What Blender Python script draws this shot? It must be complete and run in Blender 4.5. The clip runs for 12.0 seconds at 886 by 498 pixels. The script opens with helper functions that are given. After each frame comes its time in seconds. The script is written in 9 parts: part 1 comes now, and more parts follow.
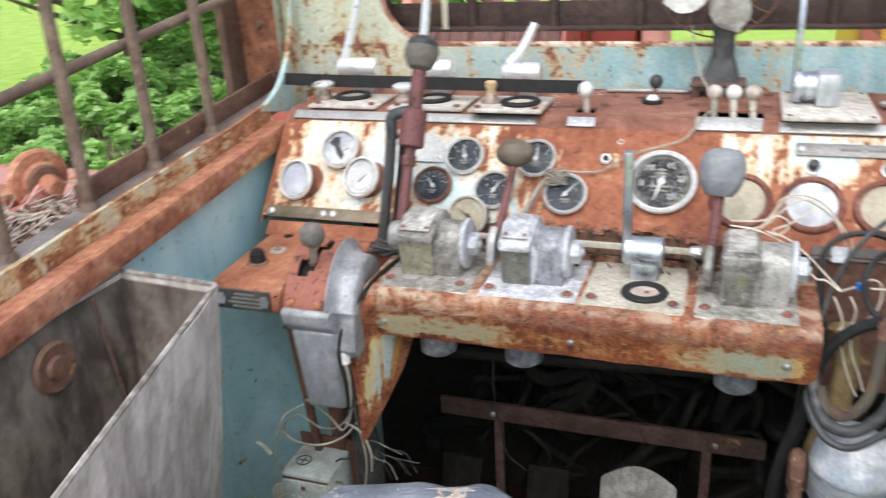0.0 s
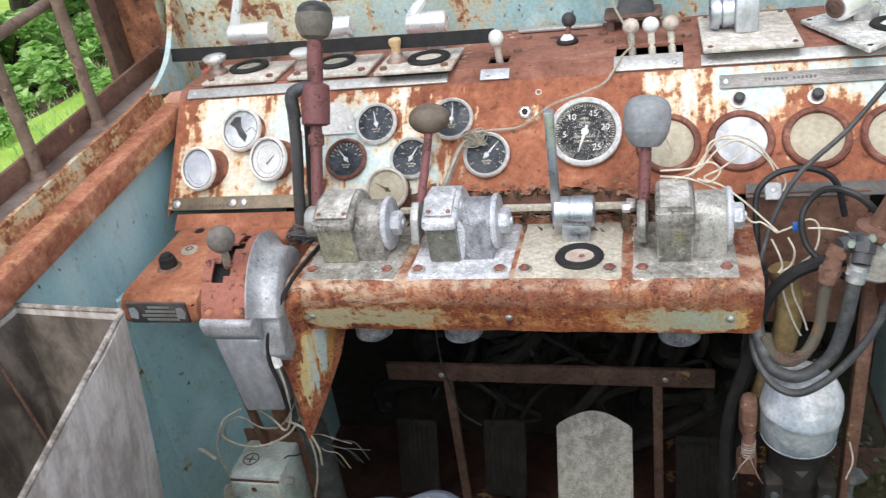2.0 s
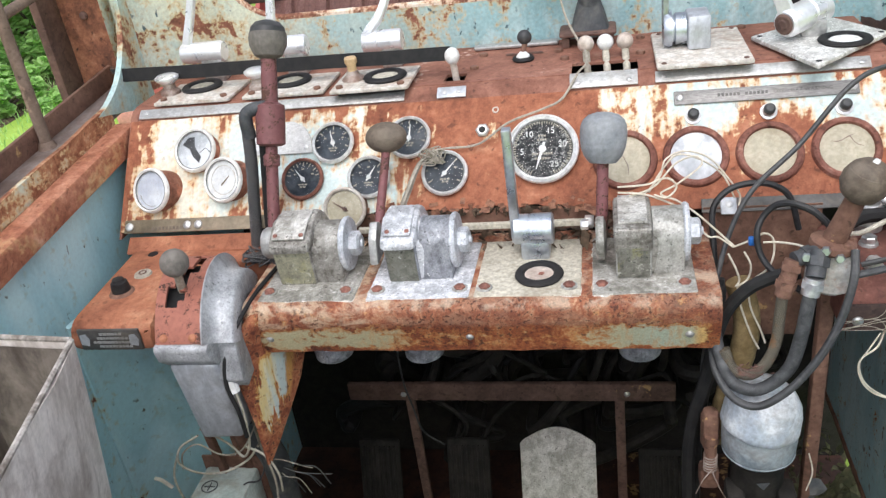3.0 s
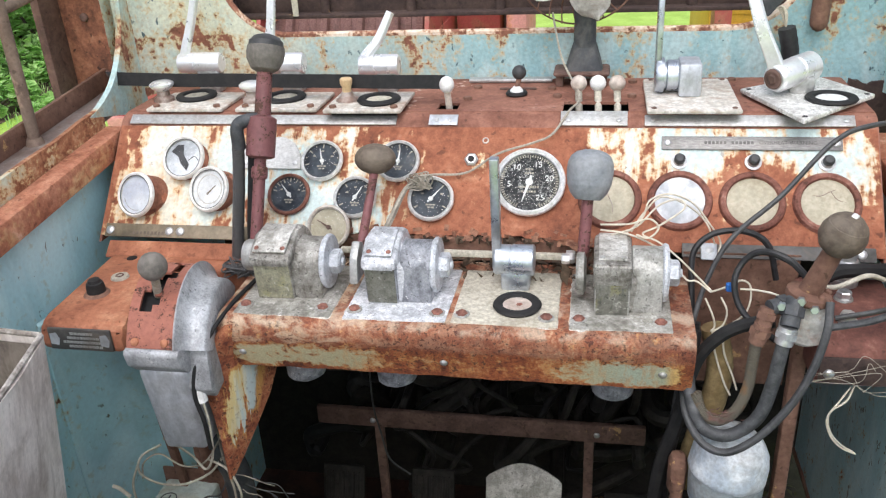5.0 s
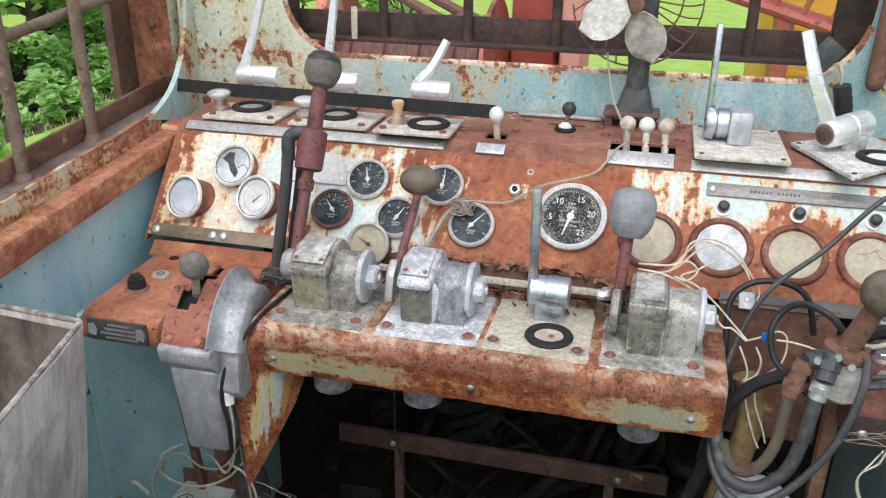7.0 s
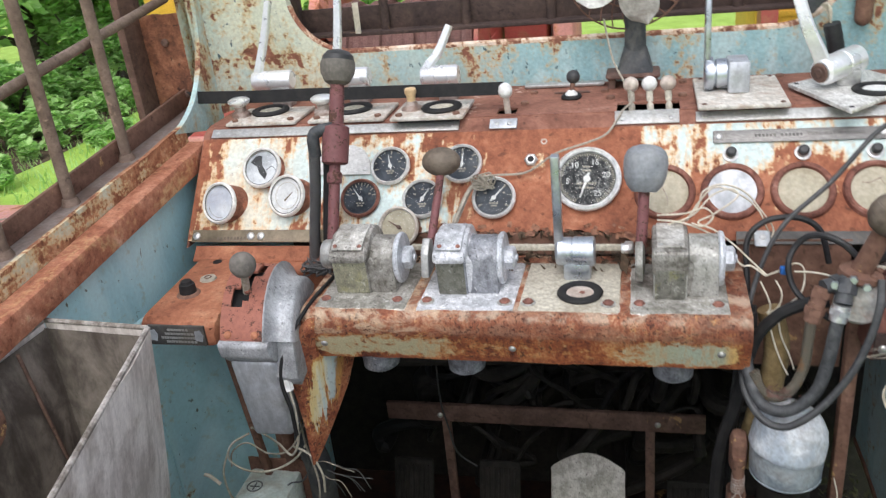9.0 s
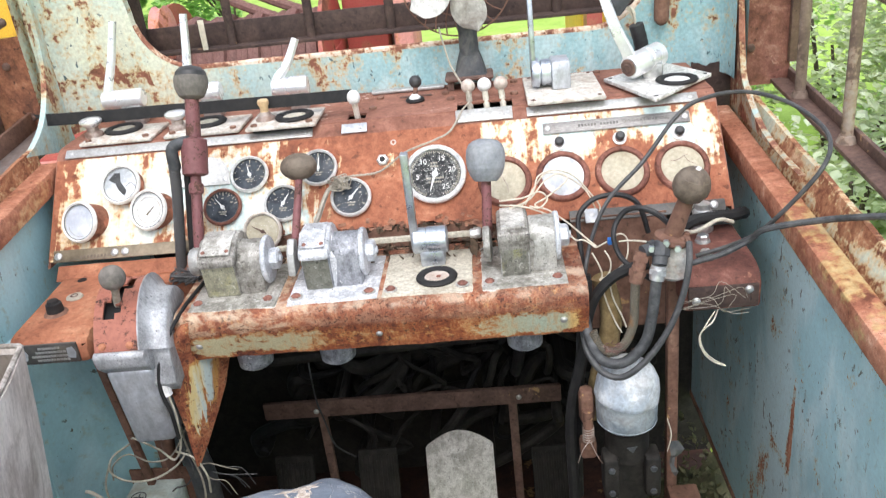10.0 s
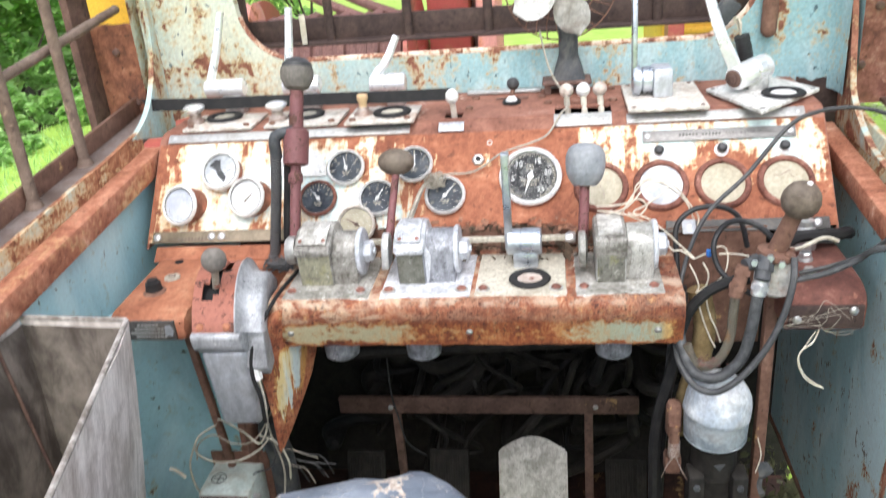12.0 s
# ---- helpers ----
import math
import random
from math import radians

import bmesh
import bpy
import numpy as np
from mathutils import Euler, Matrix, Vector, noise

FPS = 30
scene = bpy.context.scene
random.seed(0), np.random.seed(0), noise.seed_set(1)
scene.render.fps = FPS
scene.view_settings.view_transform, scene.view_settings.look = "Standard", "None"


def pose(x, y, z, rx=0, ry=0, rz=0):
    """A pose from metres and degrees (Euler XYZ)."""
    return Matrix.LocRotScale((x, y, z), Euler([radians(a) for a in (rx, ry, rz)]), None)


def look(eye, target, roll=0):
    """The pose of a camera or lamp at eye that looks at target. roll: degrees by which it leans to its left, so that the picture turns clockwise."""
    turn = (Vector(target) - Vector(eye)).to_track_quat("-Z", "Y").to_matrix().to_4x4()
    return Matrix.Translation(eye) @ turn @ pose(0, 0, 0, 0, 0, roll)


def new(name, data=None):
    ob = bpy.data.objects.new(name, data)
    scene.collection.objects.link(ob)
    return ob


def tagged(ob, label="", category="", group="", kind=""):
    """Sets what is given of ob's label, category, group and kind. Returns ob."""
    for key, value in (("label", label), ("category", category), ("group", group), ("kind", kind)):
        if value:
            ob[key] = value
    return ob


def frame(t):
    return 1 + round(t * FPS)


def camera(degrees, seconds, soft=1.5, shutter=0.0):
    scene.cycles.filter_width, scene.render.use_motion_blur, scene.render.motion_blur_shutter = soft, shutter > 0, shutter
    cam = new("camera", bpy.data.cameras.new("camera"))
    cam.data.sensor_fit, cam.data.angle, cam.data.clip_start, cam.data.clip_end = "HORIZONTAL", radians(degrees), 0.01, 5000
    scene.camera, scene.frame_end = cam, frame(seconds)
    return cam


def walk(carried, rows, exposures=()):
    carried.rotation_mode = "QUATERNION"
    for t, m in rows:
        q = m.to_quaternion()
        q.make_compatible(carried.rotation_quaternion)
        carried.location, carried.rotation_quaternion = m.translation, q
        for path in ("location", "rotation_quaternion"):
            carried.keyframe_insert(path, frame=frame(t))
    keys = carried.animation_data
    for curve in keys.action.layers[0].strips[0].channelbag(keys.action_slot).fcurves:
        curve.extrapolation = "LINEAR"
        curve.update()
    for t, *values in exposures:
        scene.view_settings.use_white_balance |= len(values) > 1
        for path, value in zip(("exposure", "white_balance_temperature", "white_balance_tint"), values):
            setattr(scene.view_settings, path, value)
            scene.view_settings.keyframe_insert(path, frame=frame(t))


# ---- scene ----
cam = camera(56.2, 12.0, soft=1.2, shutter=0.5)
PATH = [
    (0, (0.186, -1.005, 1.396), (-0.456, 0.729, 0.633), -3.3),
    (0.5, (0.22, -0.983, 1.462), (-0.285, 0.752, 0.604), -8.5),
    (1, (0.212, -0.966, 1.48), (-0.311, 0.746, 0.59), -10.9),
    (1.5, (0.177, -0.91, 1.457), (-0.383, 0.776, 0.54), -10.0),
    (2, (0.184, -0.901, 1.444), (-0.314, 0.783, 0.487), -8.8),
    (2.5, (0.181, -0.895, 1.44), (-0.264, 0.802, 0.479), -8.3),
    (3, (0.185, -0.889, 1.445), (-0.222, 0.829, 0.506), -8.3),
    (3.5, (0.187, -0.887, 1.447), (-0.199, 0.849, 0.531), -8.3),
    (5.5, (0.186, -0.9, 1.428), (-0.186, 0.869, 0.573), -2.2),
    (6, (0.184, -0.901, 1.426), (-0.222, 0.868, 0.586), -2.6),
    (6.5, (0.182, -0.909, 1.421), (-0.25, 0.87, 0.616), -1.2),
    (7, (0.185, -0.912, 1.419), (-0.267, 0.873, 0.637), 0.7),
    (9, (0.177, -0.982, 1.44), (-0.301, 0.777, 0.618), -6.3),
    (9.5, (0.156, -1.048, 1.443), (-0.12, 0.736, 0.583), -7.3),
    (10, (0.192, -1.078, 1.457), (0.045, 0.733, 0.622), -6.6),
    (10.5, (0.175, -1.096, 1.47), (-0.041, 0.723, 0.669), -5.8),
    (11, (0.149, -1.104, 1.433), (-0.144, 0.68, 0.576), -4.9),
    (11.5, (0.135, -1.094, 1.43), (-0.166, 0.668, 0.534), -4.3),
    (12, (0.136, -1.086, 1.45), (-0.147, 0.723, 0.645), -5.0),
]
SKY, SUN = 0.28, 1.0
walk(cam, [(t, look(eye, target, roll)) for t, eye, target, roll in PATH], [(t, e, 6230, 10) for t, e in ((0.0, -0.18), (0.5, -0.27), (1.0, -0.23), (2.0, -0.24), (3.0, -0.22), (5.5, -0.22), (6.5, -0.37), (7.0, -0.42), (9.0, -0.4), (9.5, -0.09), (10.0, 0.1), (10.5, -0.26), (11.5, 0.2), (12.0, 0.2))])

# ---- light ----
world = bpy.data.worlds.new("overcast_sky")
scene.world = world
world.use_nodes = True
wn = world.node_tree
wn.nodes.clear()
sky = wn.nodes.new("ShaderNodeTexSky")
sky.sky_type = "NISHITA"
sky.sun_disc = False
sky.sun_elevation, sky.sun_rotation = radians(58), radians(177)
sky.dust_density, sky.air_density, sky.ozone_density = 4.0, 1.0, 1.0
pale = wn.nodes.new("ShaderNodeHueSaturation")
pale.inputs["Saturation"].default_value = 0.45
back = wn.nodes.new("ShaderNodeBackground")
back.inputs["Strength"].default_value = SKY
wout = wn.nodes.new("ShaderNodeOutputWorld")
wn.links.new(sky.outputs[0], pale.inputs["Color"])
wn.links.new(pale.outputs[0], back.inputs["Color"])
wn.links.new(back.outputs[0], wout.inputs["Surface"])

sun_data = bpy.data.lights.new("sun", "SUN")
sun_data.energy, sun_data.angle, sun_data.color = SUN, radians(105), (1.0, 0.98, 0.96)
sun = new("sun", sun_data)
sun.matrix_world = look((0.1, -2.2, 4.4), (0, 0, 0))

# ---- materials ----
def nodes_of(name):
    m = bpy.data.materials.new(name)
    m.use_nodes = True
    nt = m.node_tree
    return m, nt, nt.nodes["Principled BSDF"]


def val(nt, op, a, b=None, c=None, clamp=False):
    n = nt.nodes.new("ShaderNodeMath")
    n.operation, n.use_clamp = op, clamp
    for i, v in enumerate((a, b, c)):
        if v is None:
            continue
        if isinstance(v, (int, float)):
            n.inputs[i].default_value = v
        else:
            nt.links.new(v, n.inputs[i])
    return n.outputs[0]


def where(nt, scale=None, turn=None):
    g = nt.nodes.new("ShaderNodeNewGeometry").outputs["Position"]
    if scale is None:
        return g
    mp = nt.nodes.new("ShaderNodeMapping")
    mp.inputs["Scale"].default_value = scale
    if turn:
        mp.inputs["Rotation"].default_value = turn
    nt.links.new(g, mp.inputs["Vector"])
    return mp.outputs[0]


def grain(nt, vec, scale, detail=6, rough=0.6, warp=0.0):
    n = nt.nodes.new("ShaderNodeTexNoise")
    n.inputs["Scale"].default_value, n.inputs["Detail"].default_value = scale, detail
    n.inputs["Roughness"].default_value, n.inputs["Distortion"].default_value = rough, warp
    nt.links.new(vec, n.inputs["Vector"])
    return n.outputs["Fac"]


def ranged(nt, v, lo, hi, a=0.0, b=1.0):
    n = nt.nodes.new("ShaderNodeMapRange")
    n.interpolation_type = "SMOOTHSTEP"
    for i, x in enumerate((lo, hi, a, b)):
        n.inputs[i + 1].default_value = x
    nt.links.new(v, n.inputs[0])
    return n.outputs[0]


def ranged_lin(nt, v, lo, hi):
    n = nt.nodes.new("ShaderNodeMapRange")
    n.inputs[1].default_value, n.inputs[2].default_value = lo, hi
    nt.links.new(v, n.inputs[0])
    return n.outputs[0]


def ramp(nt, v, stops):
    n = nt.nodes.new("ShaderNodeValToRGB")
    els = n.color_ramp.elements
    while len(els) < len(stops):
        els.new(0.5)
    for e, (p, c) in zip(els, stops):
        e.position = p
        e.color = (*c, 1) if len(c) == 3 else c
    nt.links.new(v, n.inputs[0])
    return n.outputs[0]


def blend(nt, f, a, b, mode="MIX"):
    n = nt.nodes.new("ShaderNodeMix")
    n.data_type, n.blend_type = "RGBA", mode
    for i, v in ((0, f), (6, a), (7, b)):
        if isinstance(v, (int, float)):
            n.inputs[i].default_value = v
        elif isinstance(v, tuple):
            n.inputs[i].default_value = (*v, 1)
        else:
            nt.links.new(v, n.inputs[i])
    return n.outputs[2]


def relief(nt, bsdf, h, strength=0.4, distance=0.002):
    n = nt.nodes.new("ShaderNodeBump")
    n.inputs["Strength"].default_value, n.inputs["Distance"].default_value = strength, distance
    nt.links.new(h, n.inputs["Height"])
    nt.links.new(n.outputs[0], bsdf.inputs["Normal"])


RUST = [(0.25, (0.0423, 0.0196, 0.0164)), (0.4, (0.141, 0.0566, 0.0398)), (0.54, (0.235, 0.103, 0.0702)), (0.72, (0.395, 0.216, 0.14))]
RUST_PINK = [(0.28, (0.08, 0.032, 0.022)), (0.42, (0.2, 0.083, 0.055)), (0.56, (0.3, 0.136, 0.094)), (0.72, (0.45, 0.255, 0.19))]
RUST_BROWN = [(0.25, (0.065, 0.035, 0.024)), (0.42, (0.15, 0.078, 0.054)), (0.58, (0.23, 0.125, 0.088)), (0.75, (0.4, 0.25, 0.18))]
RUST_ORANGE = [(0.3, (0.068, 0.026, 0.018)), (0.42, (0.19, 0.078, 0.048)), (0.54, (0.3, 0.124, 0.08)), (0.68, (0.45, 0.25, 0.17))]
RUST_BEAM = [(0.33, (0.15, 0.048, 0.026)), (0.44, (0.37, 0.14, 0.08)), (0.55, (0.54, 0.25, 0.155)), (0.66, (0.8, 0.56, 0.42))]
RUST_DARK = [(0.25, (0.025, 0.014, 0.011)), (0.45, (0.07, 0.035, 0.026)), (0.6, (0.13, 0.06, 0.04)), (0.78, (0.22, 0.12, 0.085))]


def grey(nt, v):
    n = nt.nodes.new("ShaderNodeCombineColor")
    for i in range(3):
        nt.links.new(v, n.inputs[i])
    return n.outputs[0]


def rusted(name, paint, amount, tones=RUST, scale=11.0, streak=0.35, along=(36, 36, 5), bias=None, stain=(0.55, 0.33, 0.12), bump=0.5, gloss=0.5, edge=0.02, fine=0.25, bleach=None, heights=None, fade=None, pock=0.55, tint=None, rimw=0.05, flecks=None, speckle=0.13, spots=None, many=0.655):
    """Old paint over rust: patches with a stained rim, runs, pits and dark pocks."""
    m, nt, b = nodes_of(name)
    p = where(nt)
    sx = nt.nodes.new("ShaderNodeSeparateXYZ")
    nt.links.new(p, sx.inputs[0])
    patch = grain(nt, p, scale, 8, 0.64, 0.5)
    runs = grain(nt, where(nt, along), 1.0, 5, 0.55, 0.3)
    pits = grain(nt, p, scale * 9, 4, 0.6)
    tiny = grain(nt, p, 420, 3, 0.55)
    v = val(nt, "ADD", val(nt, "MULTIPLY", patch, 1 - streak), val(nt, "MULTIPLY", runs, streak))
    v = val(nt, "ADD", v, val(nt, "MULTIPLY", val(nt, "SUBTRACT", pits, 0.5), fine))
    if bias:
        bx = ramp(nt, ranged_lin(nt, sx.outputs[0], -0.6, 0.6), [(q, (c, c, c)) for q, c in bias])
        v = val(nt, "ADD", v, val(nt, "SUBTRACT", bx, 0.5))
    if heights:
        bz = ramp(nt, ranged_lin(nt, sx.outputs[2], heights[0], heights[1]), [(q, (c, c, c)) for q, c in heights[2]])
        v = val(nt, "ADD", v, val(nt, "SUBTRACT", bz, 0.5))
    if fade:
        side = ranged(nt, sx.outputs[0], fade[0], fade[1])
        up = val(nt, "MULTIPLY", val(nt, "SUBTRACT", sx.outputs[2], fade[2]), fade[3])
        v = val(nt, "ADD", v, val(nt, "MULTIPLY", side, up))
    for ax_, u, z, ru, rz, k in spots or ():
        du = val(nt, "POWER", val(nt, "ABSOLUTE", val(nt, "DIVIDE", val(nt, "SUBTRACT", sx.outputs[ax_], u), ru)), 2.0)
        dz = val(nt, "POWER", val(nt, "ABSOLUTE", val(nt, "DIVIDE", val(nt, "SUBTRACT", sx.outputs[2], z), rz)), 2.0)
        near = val(nt, "SUBTRACT", 1.0, val(nt, "ADD", du, dz), clamp=True)
        v = val(nt, "SUBTRACT", v, val(nt, "MULTIPLY", near, k))
    th = 0.5 + (amount - 0.5) * 0.42
    mask = ranged(nt, v, th - edge, th + edge)
    rim = ranged(nt, v, th - edge, th + rimw + edge * 1.5)
    shade = grain(nt, p, 6.0, 4, 0.6, 0.4)
    clean = blend(nt, ranged(nt, shade, 0.4, 0.65, 0.0, 0.4), paint, tuple(c * 0.7 for c in paint))
    if bleach:
        clean = blend(nt, ranged(nt, grain(nt, where(nt, (8, 8, 3)), 1.0, 5, 0.6, 0.6), 0.44, 0.6, 0.0, 0.85), clean, bleach)
    if tint:
        wash = val(nt, "MULTIPLY", ranged(nt, sx.outputs[0], tint[0], tint[1], 1.0, 0.0), ranged(nt, shade, 0.3, 0.55, 0.35, 1.0))
        clean = blend(nt, wash, clean, tint[2])
    clean = blend(nt, ranged(nt, pits, 0.58, 0.72, 0.0, 0.4), clean, tuple(c * 0.8 for c in stain))
    if flecks:
        spot = ranged(nt, grain(nt, where(nt, (70, 70, 46)), 1.0, 4, 0.6, 0.4), many, many + 0.035)
        spot = val(nt, "MULTIPLY", spot, ranged(nt, grain(nt, p, 8, 4, 0.6, 0.4), 0.42, 0.56, 0.15, 0.95))
        clean = blend(nt, spot, clean, flecks)
    coat = blend(nt, rim, stain, clean)
    tone = val(nt, "ADD", val(nt, "MULTIPLY", grain(nt, p, scale * 1.6, 6, 0.6, 0.7), 0.62), val(nt, "ADD", val(nt, "MULTIPLY", pits, 0.26), val(nt, "MULTIPLY", tiny, 0.12)))
    old = ramp(nt, tone, tones)
    dark = ranged(nt, grain(nt, p, 85, 3, 0.5, 0.3), 0.62, 0.7, 0.0, pock)
    old = blend(nt, dark, old, tuple(c * 0.8 for c in tones[0][1]))
    body = blend(nt, mask, old, coat)
    speck = ranged(nt, grain(nt, p, 150, 4, 0.6), 0.3, 0.7, 1 - speckle, 1 + speckle * 0.9)
    body = blend(nt, 1.0, body, grey(nt, speck), "MULTIPLY")
    nt.links.new(body, b.inputs["Base Color"])
    nt.links.new(val(nt, "ADD", val(nt, "MULTIPLY", mask, gloss - 0.8), 0.8), b.inputs["Roughness"])
    h = val(nt, "ADD", val(nt, "MULTIPLY", mask, 0.45), val(nt, "SUBTRACT", val(nt, "ADD", val(nt, "MULTIPLY", pits, 0.7), val(nt, "MULTIPLY", tiny, 0.2)), val(nt, "MULTIPLY", dark, 0.6)))
    relief(nt, b, h, bump, 0.0022)
    b.inputs["Specular IOR Level"].default_value = 0.4
    return m


def scaly_lip(name):
    """Folded shelf edge: red-brown bend, orange scaling rust with dark pits, stretches of old green-beige paint."""
    m, nt, b = nodes_of(name)
    p = where(nt)
    sx = nt.nodes.new("ShaderNodeSeparateXYZ")
    nt.links.new(p, sx.inputs[0])
    n1 = grain(nt, p, 24, 8, 0.66, 0.5)
    n2 = grain(nt, p, 190, 5, 0.66, 0.2)
    n3 = grain(nt, where(nt, (60, 60, 95)), 1.0, 6, 0.66, 0.6)
    runs = grain(nt, where(nt, (90, 90, 10)), 1.0, 5, 0.6, 0.3)
    tiny = grain(nt, p, 420, 3, 0.55)
    tone = val(nt, "ADD", val(nt, "MULTIPLY", n1, 0.45), val(nt, "ADD", val(nt, "MULTIPLY", n2, 0.35), val(nt, "MULTIPLY", runs, 0.2)))
    lip = ramp(nt, tone, [(0.41, (0.08, 0.021, 0.012)), (0.47, (0.23, 0.06, 0.023)), (0.53, (0.38, 0.12, 0.04)), (0.6, (0.6, 0.31, 0.13))])
    bend = ramp(nt, tone, [(0.4, (0.09, 0.026, 0.015)), (0.47, (0.22, 0.068, 0.034)), (0.53, (0.34, 0.125, 0.062)), (0.61, (0.56, 0.33, 0.19))])
    tan = val(nt, "MULTIPLY", ranged(nt, sx.outputs[0], -0.16, -0.05, 1.0, 0.25), ranged(nt, grain(nt, where(nt, (26, 26, 60)), 1.0, 6, 0.66, 0.5), 0.44, 0.6))
    bend = blend(nt, val(nt, "MULTIPLY", tan, 0.8), bend, (0.54, 0.39, 0.26))
    upper = ranged(nt, val(nt, "ADD", sx.outputs[2], val(nt, "MULTIPLY", val(nt, "SUBTRACT", n1, 0.5), 0.03)), 0.859, 0.868)
    old = blend(nt, upper, lip, bend)
    # where the paint has held, along the shelf
    along = ramp(nt, ranged_lin(nt, sx.outputs[0], -0.3, 0.3), [(q, (c, c, c)) for q, c in ((0.0, 0.2), (0.03, 0.8), (0.28, 0.76), (0.37, 0.42), (0.5, 0.36), (0.6, 0.3), (0.7, 0.3), (0.77, 0.66), (0.82, 0.8), (0.95, 0.92), (0.975, 0.8), (1.0, 0.1))])
    zz = val(nt, "ADD", sx.outputs[2], val(nt, "MULTIPLY", val(nt, "SUBTRACT", n1, 0.5), 0.04))
    band = val(nt, "MULTIPLY", ranged(nt, zz, 0.815, 0.828), ranged(nt, zz, 0.85, 0.868, 1.0, 0.3))
    f = val(nt, "ADD", val(nt, "MULTIPLY", band, along), val(nt, "ADD", val(nt, "MULTIPLY", val(nt, "SUBTRACT", n3, 0.5), 1.5), val(nt, "MULTIPLY", val(nt, "SUBTRACT", runs, 0.5), 0.7)))
    mask = ranged(nt, f, 0.42, 0.72)
    paint = ramp(nt, ranged_lin(nt, sx.outputs[0], -0.3, 0.3), [(0.0, (0.52, 0.44, 0.27)), (0.1, (0.46, 0.42, 0.26)), (0.3, (0.44, 0.4, 0.25)), (0.55, (0.6, 0.46, 0.25)), (0.8, (0.46, 0.43, 0.28)), (0.9, (0.4, 0.46, 0.36)), (0.955, (0.46, 0.46, 0.32)), (0.97, (0.72, 0.5, 0.2)), (1.0, (0.66, 0.42, 0.15))])
    paint = blend(nt, ranged(nt, runs, 0.5, 0.66, 0.0, 0.55), paint, (0.5, 0.27, 0.11))
    body = blend(nt, mask, old, paint)
    stain = val(nt, "SUBTRACT", ranged(nt, f, 0.36, 0.52), mask, clamp=True)
    body = blend(nt, val(nt, "MULTIPLY", stain, 0.7), body, (0.56, 0.26, 0.075))
    pit = val(nt, "MULTIPLY", ranged(nt, n2, 0.52, 0.61), ranged(nt, grain(nt, p, 18, 5, 0.62, 0.5), 0.4, 0.56))
    pit = val(nt, "MULTIPLY", pit, ranged(nt, mask, 0.0, 1.0, 0.9, 0.12))
    body = blend(nt, pit, body, (0.075, 0.022, 0.014))
    # chalky bloom that has crept over the bend from the plates
    bloom = val(nt, "MULTIPLY", ranged(nt, sx.outputs[2], 0.882, 0.893), ranged(nt, grain(nt, where(nt, (30, 30, 30)), 1.0, 6, 0.66, 0.4), 0.46, 0.62))
    body = blend(nt, val(nt, "MULTIPLY", bloom, 0.6), body, (0.62, 0.5, 0.37))
    body = blend(nt, 1.0, body, grey(nt, ranged(nt, tiny, 0.3, 0.7, 0.86, 1.12)), "MULTIPLY")
    nt.links.new(body, b.inputs["Base Color"])
    nt.links.new(ranged(nt, mask, 0.0, 1.0, 0.78, 0.5), b.inputs["Roughness"])
    h = val(nt, "SUBTRACT", val(nt, "ADD", val(nt, "MULTIPLY", n2, val(nt, "SUBTRACT", 1.0, val(nt, "MULTIPLY", mask, 0.75))), val(nt, "ADD", val(nt, "MULTIPLY", mask, 0.3), val(nt, "MULTIPLY", tiny, 0.12))), val(nt, "MULTIPLY", pit, 0.7))
    relief(nt, b, h, 0.75, 0.0026)
    return m


def gusset_paint(name):
    """Folded gusset: orange pitted rust outside, cream runs along the fold, pale teal paint inside, rust at the rim."""
    m, nt, b = nodes_of(name)
    p = where(nt)
    sx = nt.nodes.new("ShaderNodeSeparateXYZ")
    nt.links.new(p, sx.inputs[0])
    n1 = grain(nt, p, 34, 7, 0.66, 0.5)
    n2 = grain(nt, p, 150, 4, 0.6, 0.3)
    runs = grain(nt, where(nt, (130, 90, 14)), 1.0, 5, 0.62, 0.4)
    tone = val(nt, "ADD", val(nt, "MULTIPLY", n1, 0.5), val(nt, "MULTIPLY", n2, 0.5))
    old = ramp(nt, tone, [(0.38, (0.12, 0.032, 0.018)), (0.47, (0.29, 0.088, 0.04)), (0.55, (0.43, 0.17, 0.078)), (0.64, (0.6, 0.32, 0.16))])
    d = val(nt, "ADD", sx.outputs[0], val(nt, "MULTIPLY", val(nt, "SUBTRACT", 0.826, sx.outputs[2]), 0.128))
    d = val(nt, "ADD", val(nt, "ADD", d, 0.291), val(nt, "ADD", val(nt, "MULTIPLY", val(nt, "SUBTRACT", runs, 0.5), 0.03), val(nt, "MULTIPLY", val(nt, "SUBTRACT", n1, 0.5), 0.016)))
    paint = ramp(nt, ranged_lin(nt, d, -0.03, 0.04), [(0.15, (0.62, 0.4, 0.13)), (0.3, (0.72, 0.58, 0.3)), (0.45, (0.66, 0.52, 0.24)), (0.55, (0.66, 0.66, 0.54)), (0.64, (0.55, 0.62, 0.6)), (0.85, (0.5, 0.56, 0.54))])
    keep = ramp(nt, ranged_lin(nt, d, -0.03, 0.04), [(q, (c, c, c)) for q, c in ((0.18, 0.0), (0.29, 0.22), (0.38, 0.6), (0.46, 0.8), (0.55, 0.75), (0.66, 0.66), (0.76, 0.35), (0.84, 0.05), (1.0, 0.0))])
    low = ranged(nt, val(nt, "ADD", sx.outputs[2], val(nt, "MULTIPLY", val(nt, "SUBTRACT", runs, 0.5), 0.16)), 0.68, 0.75)
    high = val(nt, "MAXIMUM", ranged(nt, sx.outputs[2], 0.795, 0.835, 1.0, 0.0), ranged(nt, d, 0.0, 0.01))
